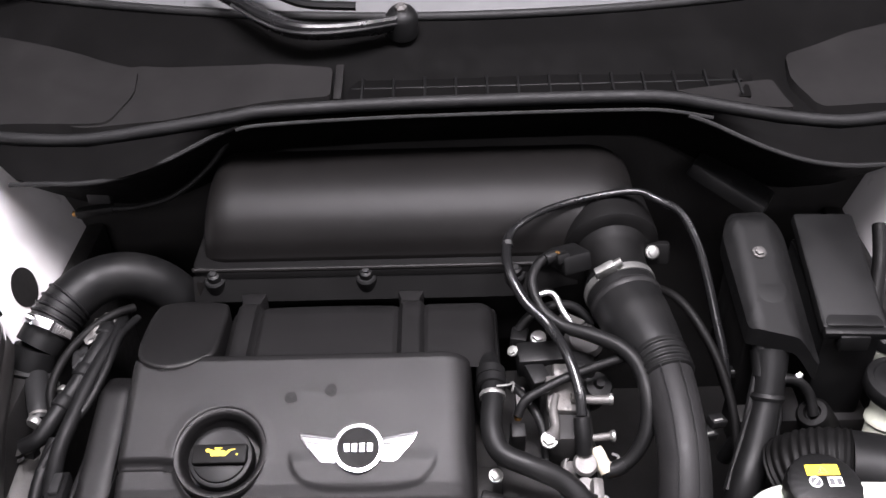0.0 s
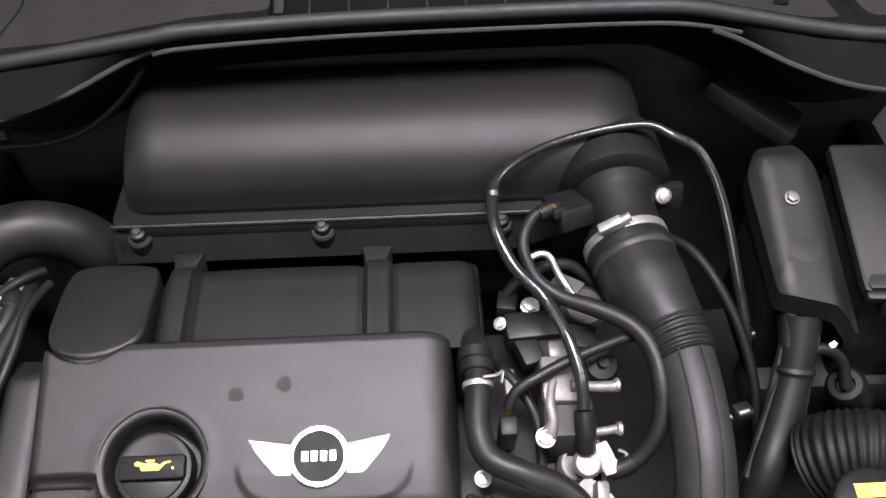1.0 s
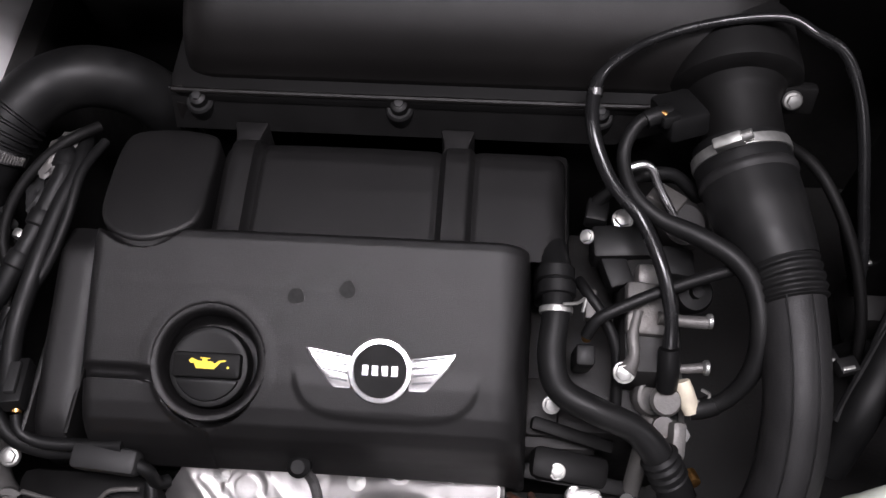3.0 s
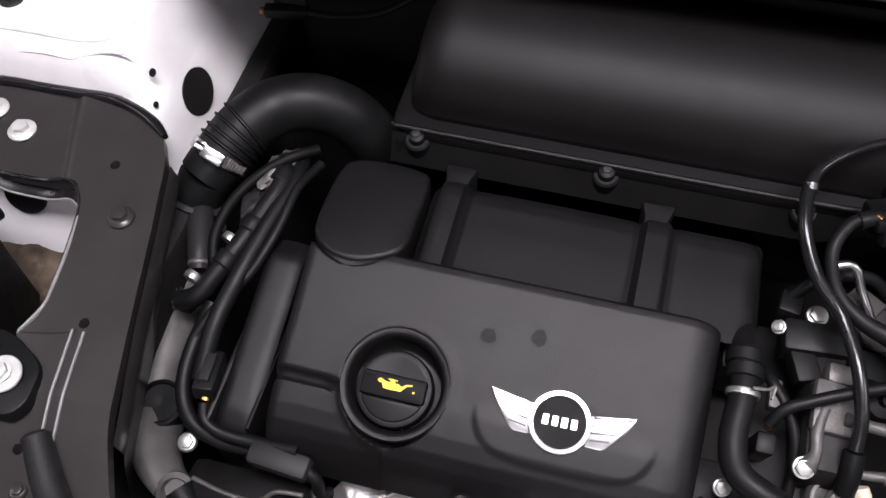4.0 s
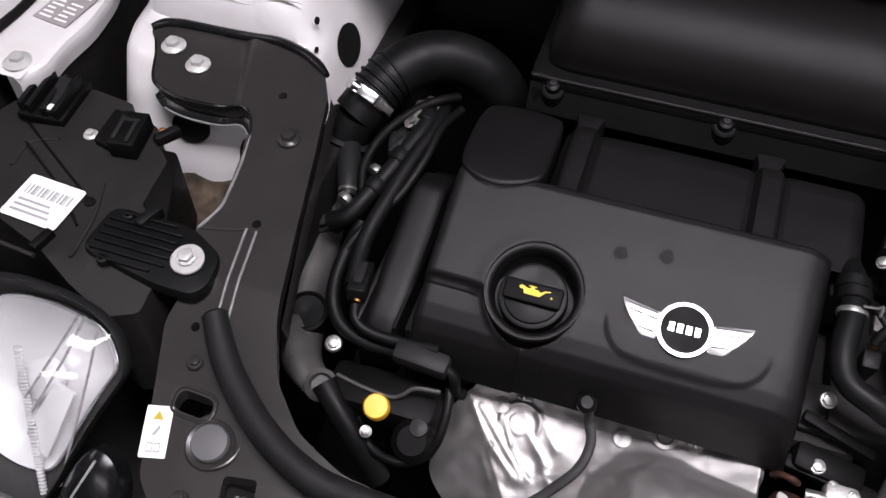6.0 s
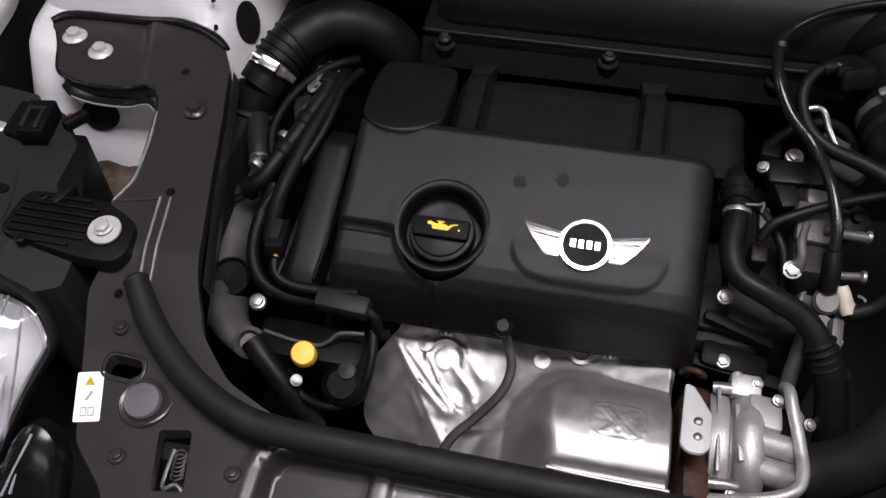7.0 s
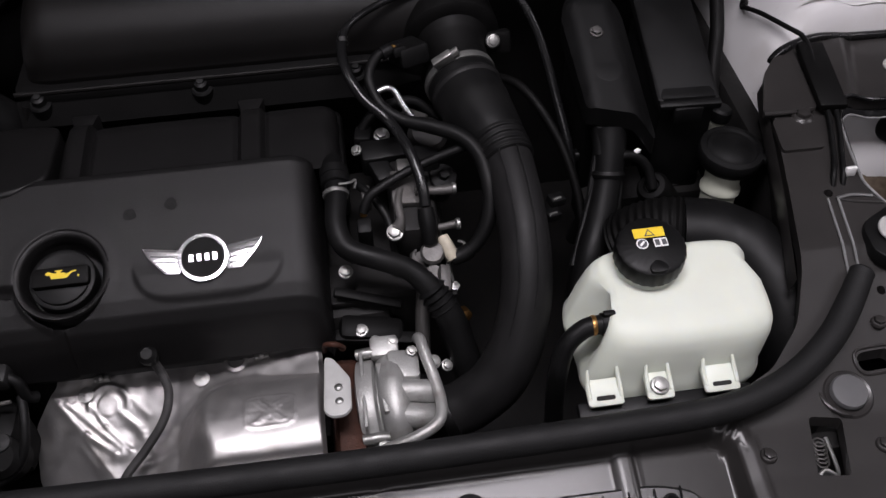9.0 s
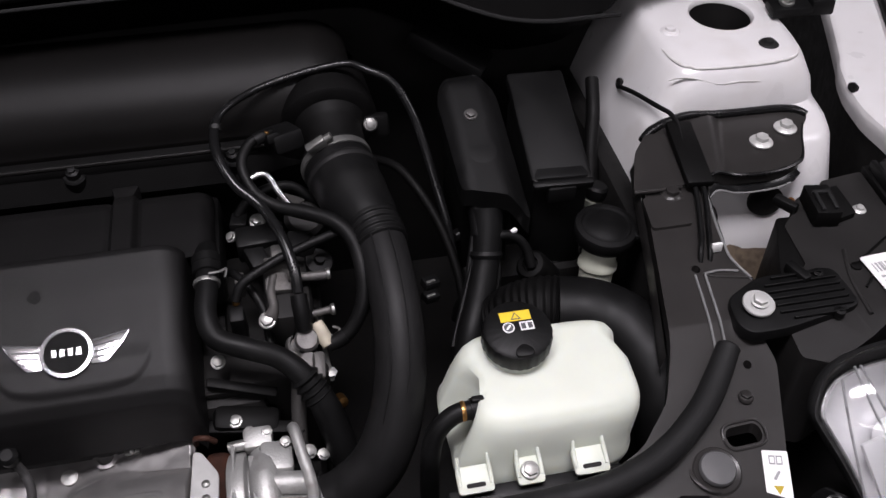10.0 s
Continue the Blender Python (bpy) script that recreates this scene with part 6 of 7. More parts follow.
alt = thing("vacuum_pump", "black pump housing with pressed steel edge", "engine part")
part("body", box((0.12, 0.05, 0.08), (-0.385, 0.252, 0.695), 0.012), FLAT, alt)
part("edge", tube([(-0.435, 0.252, 0.737), (-0.405, 0.246, 0.738), (-0.375, 0.244, 0.738), (-0.362, 0.247, 0.744), (-0.350, 0.254, 0.752), (-0.325, 0.256, 0.755)], 0.0022, 8, 5), WEATHERED, alt, "dull sheet edge")
part("pulley", lathe([(0.022, -0.02), (0.022, 0.01), (0.015, 0.016), (0, 0.016)], (-0.340, 0.218, 0.712), (0, -0.5, 1), 24), FLAT, alt)
part("pulley_cap", lathe([(0.010, 0), (0.009, 0.004), (0, 0.005)], (-0.337, 0.224, 0.730), (0, -0.3, 1), 18), GREYPLASTIC, alt)
simple_hose("wire_loop", "black wire looping beside the heat shield", [(-0.318, 0.265, 0.75), (-0.314, 0.24, 0.74), (-0.318, 0.215, 0.72), (-0.335, 0.20, 0.705), (-0.36, 0.196, 0.70), (-0.385, 0.205, 0.70), (-0.405, 0.225, 0.71)], 0.005, PLASTIC)
for x, y, z in ((-0.46, 0.445, 0.805), (-0.475, 0.475, 0.80), (-0.488, 0.418, 0.81)):
    pc = thing("pipe_clip", "small metal pipe clip by the conduit", "clip", "pipe clips")
    part("band", lathe([(0.008, -0.004), (0.009, 0), (0.008, 0.004)], (x, y, z), (0.3, 1, 0.1), 14), ZINC, pc)
part("harness_tape", box((0.028, 0.05, 0.02), (-0.452, 0.50, 0.815), 0.006, (0, 10, 15)), PLASTIC, bpy.data.objects["wiring_conduit"])

sens = thing("temperature_sensor", "small black sensor with brass tip and wire", "sensor")
part("body", box((0.05, 0.014, 0.012), (-0.480, 0.700, 0.903), 0.003, (0, -6, 4)), PLASTIC, sens)
part("tip", lathe([(0.004, -0.002), (0.004, 0.002), (0, 0.003)], (-0.507, 0.698, 0.900), (-1, 0, 0), 12), BRASS, sens)
part("holder", box((0.03, 0.012, 0.02), (-0.472, 0.707, 0.921), 0.003), GREYPLASTIC, sens)
part("wire", tube([(-0.456, 0.70, 0.906), (-0.42, 0.70, 0.908), (-0.37, 0.70, 0.925), (-0.32, 0.71, 0.962), (-0.29, 0.72, 1.0)], 0.004, 8, 6), PLASTIC, sens)

# ---- coolant reservoir ----
tank = thing("coolant_reservoir", "milky white plastic coolant reservoir with black cap", "reservoir")


def tank_ring(z, x0, x1, y0, y1, n=72, p=0.42, notch=0.0):
    cx, cy, ax, ay = (x0 + x1) / 2, (y0 + y1) / 2, (x1 - x0) / 2, (y1 - y0) / 2
    out = []
    for k in range(n):
        a = 2 * math.pi * k / n
        c, q = math.cos(a), math.sin(a)
        x, y = cx + ax * math.copysign(abs(c) ** p, c), cy + ay * math.copysign(abs(q) ** p, q)
        # the near corner by the pipe is cut away, and the flank is waisted
        cut = notch * step01(0.042, 0.0, math.hypot(x - x0, (y - (y0 + 0.050)) * 1.25))
        x += cut
        x -= 0.009 * step01(0.026, 0.0, abs(y - (y0 + 0.078))) * step01(x1 - 0.02, x1, x)
        out.append((x, y, z + 0.10 * (y - cy)))
    return out


rings = [(0.60, 0.290, 0.400, 0.175, 0.264, 0), (0.72, 0.268, 0.412, 0.162, 0.272, 0), (0.772, 0.248, 0.421, 0.154, 0.278, 0), (0.785, 0.2405, 0.4245, 0.1515, 0.2805, 0.004), (0.792, 0.2400, 0.4245, 0.1515, 0.2805, 0.010), (0.799, 0.2430, 0.423, 0.155, 0.279, 0.016),
         (0.820, 0.2490, 0.426, 0.157, 0.2785, 0.024), (0.838, 0.2560, 0.429, 0.1600, 0.278, 0.024), (0.848, 0.2600, 0.4285, 0.1625, 0.276, 0.020), (0.8555, 0.2645, 0.4255, 0.167, 0.273, 0.013), (0.8595, 0.271, 0.420, 0.175, 0.268, 0.005), (0.8615, 0.282, 0.410, 0.188, 0.260, 0), (0.862, 0.30, 0.39, 0.205, 0.246, 0)]
b = bmesh.new()
R = [[b.verts.new(p) for p in tank_ring(z, x0, x1, y0, y1, notch=nn)] for z, x0, x1, y0, y1, nn in rings]
for a, c in zip(R, R[1:]):
    for k in range(len(a)):
        b.faces.new((a[k], a[(k + 1) % len(a)], c[(k + 1) % len(a)], c[k]))
b.faces.new(R[-1])
b.faces.new(R[0][::-1])
part("body", b, TANK, tank, angle=60)
part("neck", lathe([(0.031, -0.03), (0.031, 0.0), (0.027, 0.006), (0.027, 0.02)], (0.318, 0.248, 0.868), (0, -0.12, 1), 30), TANK, tank)
for cx, w, kind in ((0.256, 0.034, "slot"), (0.3085, 0.026, "bolt"), (0.368, 0.034, "slot")):
    o = rounded([(cx - w / 2, -0.012), (cx + w / 2, -0.012), (cx + w / 2, 0.014), (cx - w / 2, 0.014)], 0.004)
    m = Matrix.Translation((0, 0.143, 0.809)) @ Matrix.Rotation(radians(18), 4, "X")
    part("mounting_tab", prism(o, -0.002, 0.002, m, 0.0008), TANK, tank)
    for s in (-1, 1):
        part("tab_rib", tube([(cx + s * (w / 2 - 0.002), 0.138, 0.809), (cx + s * (w / 2 - 0.002), 0.150, 0.814), (cx + s * (w / 2 - 0.003), 0.161, 0.824)], [0.0022, 0.0024, 0.0015], 8, 5), TANK, tank)
    if kind == "slot":
        slot = rounded([(cx - 0.009, -0.0068), (cx + 0.009, -0.0068), (cx + 0.009, -0.0026), (cx - 0.009, -0.0026)], 0.002)
        part("slot", prism(slot, 0.002, 0.0028, m), DARK, tank, "dark slot")
bolt(tank, (0.3085, 0.1425, 0.811), (0, -0.3, 1), 0.0068, None, 1.35, "bright hexagon bolt")
part("bracket", box((0.17, 0.022, 0.010), (0.315, 0.133, 0.792), 0.003, (15, 0, 0)), PLASTIC, tank, "black plastic bracket under tabs")
part("outlet", tube([(0.290, 0.205, 0.842), (0.276, 0.205, 0.844)], 0.010, 16, 3), TANK, tank)

CAPR = Matrix.Translation((0.318, 0.247, 0.876)) @ Matrix.Rotation(radians(8), 4, "X")
b = lathe([(0.0335, -0.002), (0.0345, 0.0), (0.0345, 0.014), (0.0335, 0.018), (0.0300, 0.0205), (0.0, 0.0210)], (0, 0, 0), (0, 0, 1), 72, None, (24, 0.03))
b.transform(CAPR)
tcap = part("cap", b, PLASTIC, tank, "black ridged screw cap with yellow warning label")
part("thumb_bump", prism(smooth_outline([(-0.007, -0.031), (0.007, -0.031), (0.008, -0.024), (0.0, -0.0185), (-0.008, -0.024)], 4), 0.016, 0.0225, CAPR, 0.001), PLASTIC, tcap)
LM = CAPR @ Matrix.Translation((0.0, 0.006, 0.0212))
part("label_band", prism([(-0.015, 0.002), (0.015, 0.002), (0.015, 0.013), (-0.015, 0.013)], 0, 0.0004, LM), YELLOW, tcap, "yellow printed band")
part("triangle", prism([(-0.0052, 0.0035), (0.0052, 0.0035), (0.0, 0.0118)], 0.0004, 0.0007, LM), INK, tcap)
part("triangle_inner", prism([(-0.0032, 0.0045), (0.0032, 0.0045), (0.0, 0.0098)], 0.0007, 0.0009, LM), YELLOW, tcap)
part("round_sign", prism(circle(-0.009, -0.0045, 0.0058, 20), 0, 0.0004, LM), PAPER, tcap, "white round sign")
part("round_sign_inner", prism(circle(-0.009, -0.0045, 0.0046, 20), 0.0004, 0.0007, LM), INK, tcap)
part("round_sign_mark", prism([(-0.012, -0.006), (-0.0105, -0.0075), (-0.006, -0.003), (-0.0075, -0.0015)], 0.0007, 0.0009, LM), PAPER, tcap)
for k in (0.0055, 0.0122):
    part("book_sign", prism([(k - 0.0032, -0.0095), (k + 0.0032, -0.0095), (k + 0.0032, 0.0), (k - 0.0032, 0.0)], 0, 0.0004, LM), PAPER, tcap, "white book sign")
    part("book_sign_inner", prism([(k - 0.0022, -0.008), (k + 0.0022, -0.008), (k + 0.0022, -0.0015), (k - 0.0022, -0.0015)], 0.0004, 0.0007, LM), INK, tcap)

ret = thing("reservoir_hose", "dark olive rubber hose with spring clip", "hose")
part("pipe", tube([(0.288, 0.198, 0.842), (0.264, 0.198, 0.843), (0.246, 0.197, 0.840), (0.228, 0.189, 0.827), (0.220, 0.178, 0.80), (0.219, 0.175, 0.76), (0.220, 0.168, 0.70)], 0.0095, 18, 6), RUBBER, ret)
part("spring_clip", lathe([(0.0098, -0.005), (0.0112, -0.005), (0.0112, 0.005), (0.0098, 0.005)], (0.268, 0.198, 0.843), (1, 0, 0), 20), PLASTIC, ret)
part("clip_ear", box((0.012, 0.006, 0.006), (0.270, 0.200, 0.855), 0.001), PLASTIC, ret)
for x in (0.2555, 0.276):
    part("band", lathe([(0.0096, -0.002), (0.0102, 0), (0.0096, 0.002)], (x, 0.198, 0.843), (1, 0, 0), 18), BRASS, ret, "pale printed band")

# ---- air duct behind the reservoir ----
duct = thing("corrugated_duct", "black corrugated plastic air duct", "air duct")
part("bellows", tube([(0.345, 0.362, 0.760), (0.360, 0.358, 0.776), (0.380, 0.353, 0.786), (0.402, 0.346, 0.790)], [0.040, 0.041, 0.041, 0.041], 32, 10, 1.0, (0.0, 1.0, 12, 0.0020)), FLAT, duct)
part("pipe", tube([(0.398, 0.347, 0.789), (0.435, 0.336, 0.790), (0.468, 0.308, 0.785), (0.486, 0.262, 0.765), (0.492, 0.215, 0.735), (0.490, 0.17, 0.70)], [0.042, 0.041, 0.040, 0.040, 0.040, 0.040], 28, 6), PLASTIC, duct)

# ---- filler with black cap ----
fil = thing("washer_filler", "white filler neck with large black cap", "filler")
part("neck", lathe([(0.020, -0.10), (0.020, -0.052), (0.0235, -0.048), (0.0235, -0.042), (0.0205, -0.038), (0.021, -0.012), (0.0, -0.012)], (0.475, 0.432, 0.826), (0.12, 0.25, 1), 28), AGED, fil)
part("cap", lathe([(0.034, -0.020), (0.0365, -0.016), (0.0375, -0.003), (0.036, 0.0), (0.030, 0.0015), (0.028, -0.001), (0.022, -0.0005), (0.020, 0.001), (0.0, 0.0015)], (0.478, 0.432, 0.833), (0.05, -0.05, 1), 44), PLASTIC, fil)
part("cap_lip", box((0.022, 0.020, 0.010), (0.512, 0.418, 0.826), 0.004, (0, 0, -25)), PLASTIC, fil)
neck = thing("bleed_nipple", "white plastic nipple with black plug", "fitting")
part("stem", lathe([(0.011, -0.03), (0.011, 0.012), (0.0, 0.012)], (0.487, 0.503, 0.803), (0, 0, 1), 18), AGED, neck)
part("plug", lathe([(0.013, 0.010), (0.014, 0.012), (0.014, 0.024), (0.011, 0.027), (0, 0.027)], (0.487, 0.503, 0.805), (0.2, 0.1, 1), 20), PLASTIC, neck)

# ---- control unit cover and fuse box ----
ecu = thing("control_unit_cover", "dark grey plastic control unit cover with screw", "cover")
o = rounded([(0.314, 0.470), (0.308, 0.600), (0.320, 0.624), (0.364, 0.628), (0.384, 0.604), (0.390, 0.44), (0.37, 0.455)], 0.012)


def ecu_height(x, y):
    return 0.872 + 0.36 * (y - 0.44) - 0.028 * step01(0.360, 0.394, x) - 0.014 * step01(0.324, 0.306, x) - 0.012 * step01(0.606, 0.630, y)


part("lid", plate(o, [], ecu_height, 0.004, 0.008, 0.024), PLASTIC, ecu)
part("moulded_disc", lathe([(0.017, -0.002), (0.017, 0.0003), (0.015, 0.0006), (0, 0.0006)], (0.346, 0.515, 0.8985), (0, -0.34, 1), 30), PLASTIC, ecu)
bolt(ecu, (0.342, 0.562, 0.9155), (0, -0.34, 1), 0.006, WEATHERED, 1.4, "bright screw")
part("body", box((0.060, 0.115, 0.15), (0.347, 0.545, 0.80), 0.008), FLAT, ecu)
fuse = thing("fuse_box", "black plastic fuse box with flat lid", "fuse box")
b = prism(rounded([(-0.036, -0.085), (0.036, -0.085), (0.036, 0.088), (-0.036, 0.088)], 0.006), -0.012, 0.0, pose(0.437, 0.555, 0.895, 13, 0, -3), 0.003)
part("lid", b, PLASTIC, fuse)
part("body", box((0.066, 0.165, 0.16), (0.437, 0.555, 0.80), 0.006, (0, 0, -3)), PLASTIC, fuse)
part("latch", box((0.034, 0.012, 0.022), (0.430, 0.466, 0.862), 0.003), PLASTIC, fuse)
part("lid_step", box((0.072, 0.010, 0.012), (0.432, 0.468, 0.872), 0.003, (13, 0, -3)), PLASTIC, fuse)

harness = thing("wiring_harness", "bundle of taped black battery cables", "cable")
part("trunk", tube([(0.343, 0.474, 0.842), (0.340, 0.455, 0.825), (0.333, 0.430, 0.80), (0.318, 0.395, 0.77), (0.300, 0.360, 0.745), (0.285, 0.33, 0.70)], [0.022, 0.019, 0.017, 0.018, 0.018, 0.018], 18, 6), PLASTIC, harness)
for x, k in ((0.332, 0), (0.350, 1)):
    part("strand", tube([(x, 0.487, 0.860), (x, 0.470, 0.845), (x - 0.002, 0.450, 0.826)], 0.010, 12, 5), PLASTIC, harness)
for k in range(7):
    a = 2 * math.pi * k / 7
    part("strand", tube([(0.339 + 0.016 * math.cos(a), 0.452 + 0.008 * math.sin(a), 0.824 + 0.014 * math.sin(a)), (0.331 + 0.018 * math.cos(a + 0.4), 0.425 + 0.010 * math.sin(a + 0.4), 0.796 + 0.013 * math.sin(a + 0.4)), (0.316 + 0.018 * math.cos(a + 0.8), 0.392 + 0.010 * math.sin(a + 0.8), 0.767 + 0.013 * math.sin(a + 0.8)), (0.298 + 0.018 * math.cos(a + 1.1), 0.355 + 0.010 * math.sin(a + 1.1), 0.742 + 0.013 * math.sin(a + 1.1))], 0.0038, 8, 5), PLASTIC, harness)
part("branch", tube([(0.336, 0.440, 0.815), (0.352, 0.446, 0.825), (0.372, 0.446, 0.820), (0.385, 0.440, 0.805), (0.390, 0.428, 0.785)], 0.006, 10, 6), PLASTIC, harness)
part("tape", lathe([(0.019, -0.004), (0.0205, 0), (0.019, 0.004)], (0.335, 0.437, 0.807), (0.1, 0.55, 0.7), 20), PLASTIC, harness)
part("cable_seal", box((0.008, 0.005, 0.006), (0.371, 0.4485, 0.827), 0.001, (0, 0, 30)), PAPER, harness, "white tape end")
simple_hose("side_cable", "black cable running down beside the intake hose", [(0.226, 0.585, 0.85), (0.250, 0.555, 0.858), (0.270, 0.520, 0.848), (0.290, 0.480, 0.82), (0.303, 0.440, 0.78), (0.308, 0.40, 0.73)], 0.0055, FLAT)
simple_hose("side_cable", "black cable running down beside the intake hose", [(0.345, 0.41, 0.78), (0.322, 0.42, 0.765), (0.31, 0.43, 0.74), (0.305, 0.44, 0.70)], 0.009)
valve = thing("brake_unit", "black brake unit with bright bolt", "brake part")
part("body", lathe([(0.020, -0.05), (0.020, 0.0), (0.016, 0.006), (0.010, 0.007), (0.008, 0.002), (0, 0.002)], (0.392, 0.432, 0.782), (-0.6, -0.3, 1), 28), FLAT, valve)
part("base", box((0.16, 0.06, 0.06), (0.40, 0.49, 0.71), 0.008), DARK, valve)
bolt(valve, (0.438, 0.487, 0.748), (0, -0.3, 1), 0.0085, None, 1.5, "bright flange bolt")
part("foot", box((0.035, 0.03, 0.012), (0.438, 0.487, 0.741), 0.003, (15, 0, 0)), DARK, valve)
part("pipe_nut", tube([(0.462, 0.425, 0.735), (0.463, 0.428, 0.752), (0.463, 0.430, 0.770)], [0.006, 0.005, 0.007], 10, 3), ZINC, valve)
for x, y, z in ((0.256, 0.366, 0.853), (0.318, 0.500, 0.79), (0.262, 0.395, 0.80)):
    pc = thing("cable_clip", "small black cable clip with bright edge", "clip", "cable clips")
    part("body", box((0.018, 0.014, 0.010), (x, y, z - 0.006), 0.002, (0, 10, 20)), PLASTIC, pc)
    part("edge", box((0.010, 0.003, 0.002), (x, y - 0.004, z), 0.0006, (0, 0, 15)), ZINC, pc)
block2 = thing("bulkhead_block", "black plastic block behind the outlet", "engine part")
part("body", box((0.11, 0.06, 0.022), (0.352, 0.726, 0.905), 0.005, (-8, 20, -32)), PLASTIC, block2)
# black bracket, strap and wires on the arm of the driver side
brk = thing("arm_bracket", "black metal bracket with bolt on the arm", "bracket")
part("plate", plate(rounded([(0.512, 0.385), (0.560, 0.385), (0.565, 0.42), (0.548, 0.432), (0.515, 0.43)], 0.005), [], lambda x, y: carrier_height(x, y) + 0.004, 0.003, 0.03, 0.006), PANEL, brk)
part("raised_plate", plate(rounded([(0.508, 0.440), (0.572, 0.440), (0.578, 0.530), (0.552, 0.528), (0.530, 0.500)], 0.006), [], lambda x, y: carrier_height(x, y) + 0.006, 0.003, 0.02, 0.008), PANEL, brk)
part("plate_lip", tube([(0.509, 0.4385, 0.8715), (0.540, 0.437, 0.8725), (0.566, 0.4385, 0.8722)], 0.0022, 8, 5), PANEL, brk)
simple_hose("bonnet_cable", "thin black release cable over the strut tower", [(0.578, 0.676, 0.857), (0.570, 0.662, 0.862), (0.573, 0.62, 0.879), (0.584, 0.572, 0.890), (0.593, 0.543, 0.893), (0.588, 0.50, 0.888), (0.580, 0.433, 0.874), (0.563, 0.37, 0.864), (0.553, 0.345, 0.860), (0.549, 0.33, 0.845)], 0.003, PLASTIC)
simple_hose("bonnet_cable", "thin black release cable over the strut tower", [(0.594, 0.47, 0.880), (0.587, 0.42, 0.872), (0.572, 0.37, 0.864), (0.564, 0.345, 0.860), (0.560, 0.33, 0.845)], 0.003, PLASTIC)
part("cable_sleeve", box((0.032, 0.105, 0.010), (0.590, 0.482, 0.884), 0.003, (6, 0, -6)), FLAT, brk)
part("white_clip", box((0.012, 0.004, 0.012), (0.571, 0.345, 0.862), 0.001), PAPER, brk, "white plastic clip")
simple_hose("drain_hose", "black hose down the inner side of the strut tower", [(0.528, 0.66, 0.88), (0.520, 0.62, 0.855), (0.508, 0.58, 0.82), (0.502, 0.54, 0.78), (0.50, 0.50, 0.74)], 0.009, FLAT)

# ---- headlights ----


def headlight(s):
    h = thing("headlight", "black backed headlight with round clear lens", "headlight", "headlights")
    back = rounded([(s * x, y) for x, y in ((0.607, 0.296), (0.668, 0.316), (0.673, 0.380), (0.700, 0.404), (0.706, 0.421), (0.746, 0.434), (0.752, 0.446), (0.809, 0.454), (0.872, 0.453), (0.90, 0.40), (0.90, 0.30), (0.885, 0.262), (0.80, 0.258), (0.735, 0.236), (0.690, 0.212), (0.640, 0.192), (0.610, 0.205))], 0.006)
    part("housing", plate(back, [], lambda x, y: 0.845 - 0.25 * max(0.0, 0.24 - y) - 0.10 * max(0, abs(x) - 0.80) - 0.06 * max(0, 0.68 - abs(x)), 0.006, 0.02, 0.14), HOUSING, h)
    # ribbed mounting tab under the large washer
    tabo = rounded([(s * x, y) for x, y in ((0.553, 0.243), (0.556, 0.280), (0.60, 0.304), (0.690, 0.304), (0.694, 0.246), (0.60, 0.229), (0.563, 0.229))], 0.014)
    tab = part("mounting_tab", prism(tabo, 0.838, 0.852, None, 0.003), PLASTIC, h)
    for k in range(7):
        y = 0.240 + 0.0095 * k
        part("rib", box((0.082 if 0 < k < 6 else 0.06, 0.0028, 0.004), (s * 0.643, y, 0.8535), 0.0008, (0, 0, 0)), PLASTIC, tab)
    part("large_washer", lathe([(0.012, -0.006), (0.012, 0.002), (0.0165, 0.003), (0.0168, 0.0055), (0.0158, 0.0065), (0.008, 0.0066)], (s * 0.582, 0.262, 0.8535), (0, -0.12, 1), 32), WASHER, h, "pale grey large washer")
    bolt(h, (s * 0.582, 0.2615, 0.8595), (0, -0.12, 1), 0.0078, BRIGHT, 1.05, "bright hexagon bolt")
    # plug boxes on the back
    bx = part("plug", box((0.030, 0.050, 0.022), (s * 0.7215, 0.393, 0.857), 0.002, (0, 0, s * -8)), FLAT, h)
    for k in (-1, 1):
        part("plug_rib", box((0.0045, 0.034, 0.005), (s * (0.7215 + 0.0078 * k), 0.389, 0.869), 0.001, (0, 0, s * -8)), GREYPLASTIC, bx)
    part("plug_rib", box((0.020, 0.005, 0.005), (s * 0.722, 0.402, 0.8695), 0.001, (0, 0, s * -8)), GREYPLASTIC, bx)
    part("plug_shroud", prism(rounded([(s * x, y) for x, y in ((0.736, 0.372), (0.760, 0.378), (0.762, 0.428), (0.738, 0.424))], 0.003), 0.840, 0.853, None, 0.002), FLAT, h)
    hold = part("bracket", box((0.056, 0.066, 0.010), (s * 0.8365, 0.421, 0.8485), 0.002, (0, 0, s * -4)), FLAT, h)
    for k, wd in ((-0.0205, 0.007), (-0.006, 0.006), (0.0125, 0.006), (0.0235, 0.006)):
        part("rail", box((wd, 0.058, 0.016), (s * (0.8365 + k), 0.420, 0.858), 0.0015, (0, 0, s * -4)), PLASTIC, hold)
    part("tongue", box((0.015, 0.050, 0.008), (s * 0.8265, 0.418, 0.861), 0.002, (8, 0, s * -4)), GREYPLASTIC, hold)
    part("pin", lathe([(0.0045, 0), (0.0045, 0.003), (0, 0.004)], (s * 0.8225, 0.399, 0.860), (0, 0, 1), 12), PAPER, hold, "white pin")
    part("joint_line", tube([(s * 0.862, 0.394, 0.8395), (s * 0.80, 0.354, 0.8455), (s * 0.722, 0.306, 0.8455)], 0.0016, 6, 5), FLAT, h)
    part("joint_end", lathe([(0.0065, 0), (0.006, 0.003), (0, 0.004)], (s * 0.7205, 0.3035, 0.844), (0, 0, 1), 16), FLAT, h)
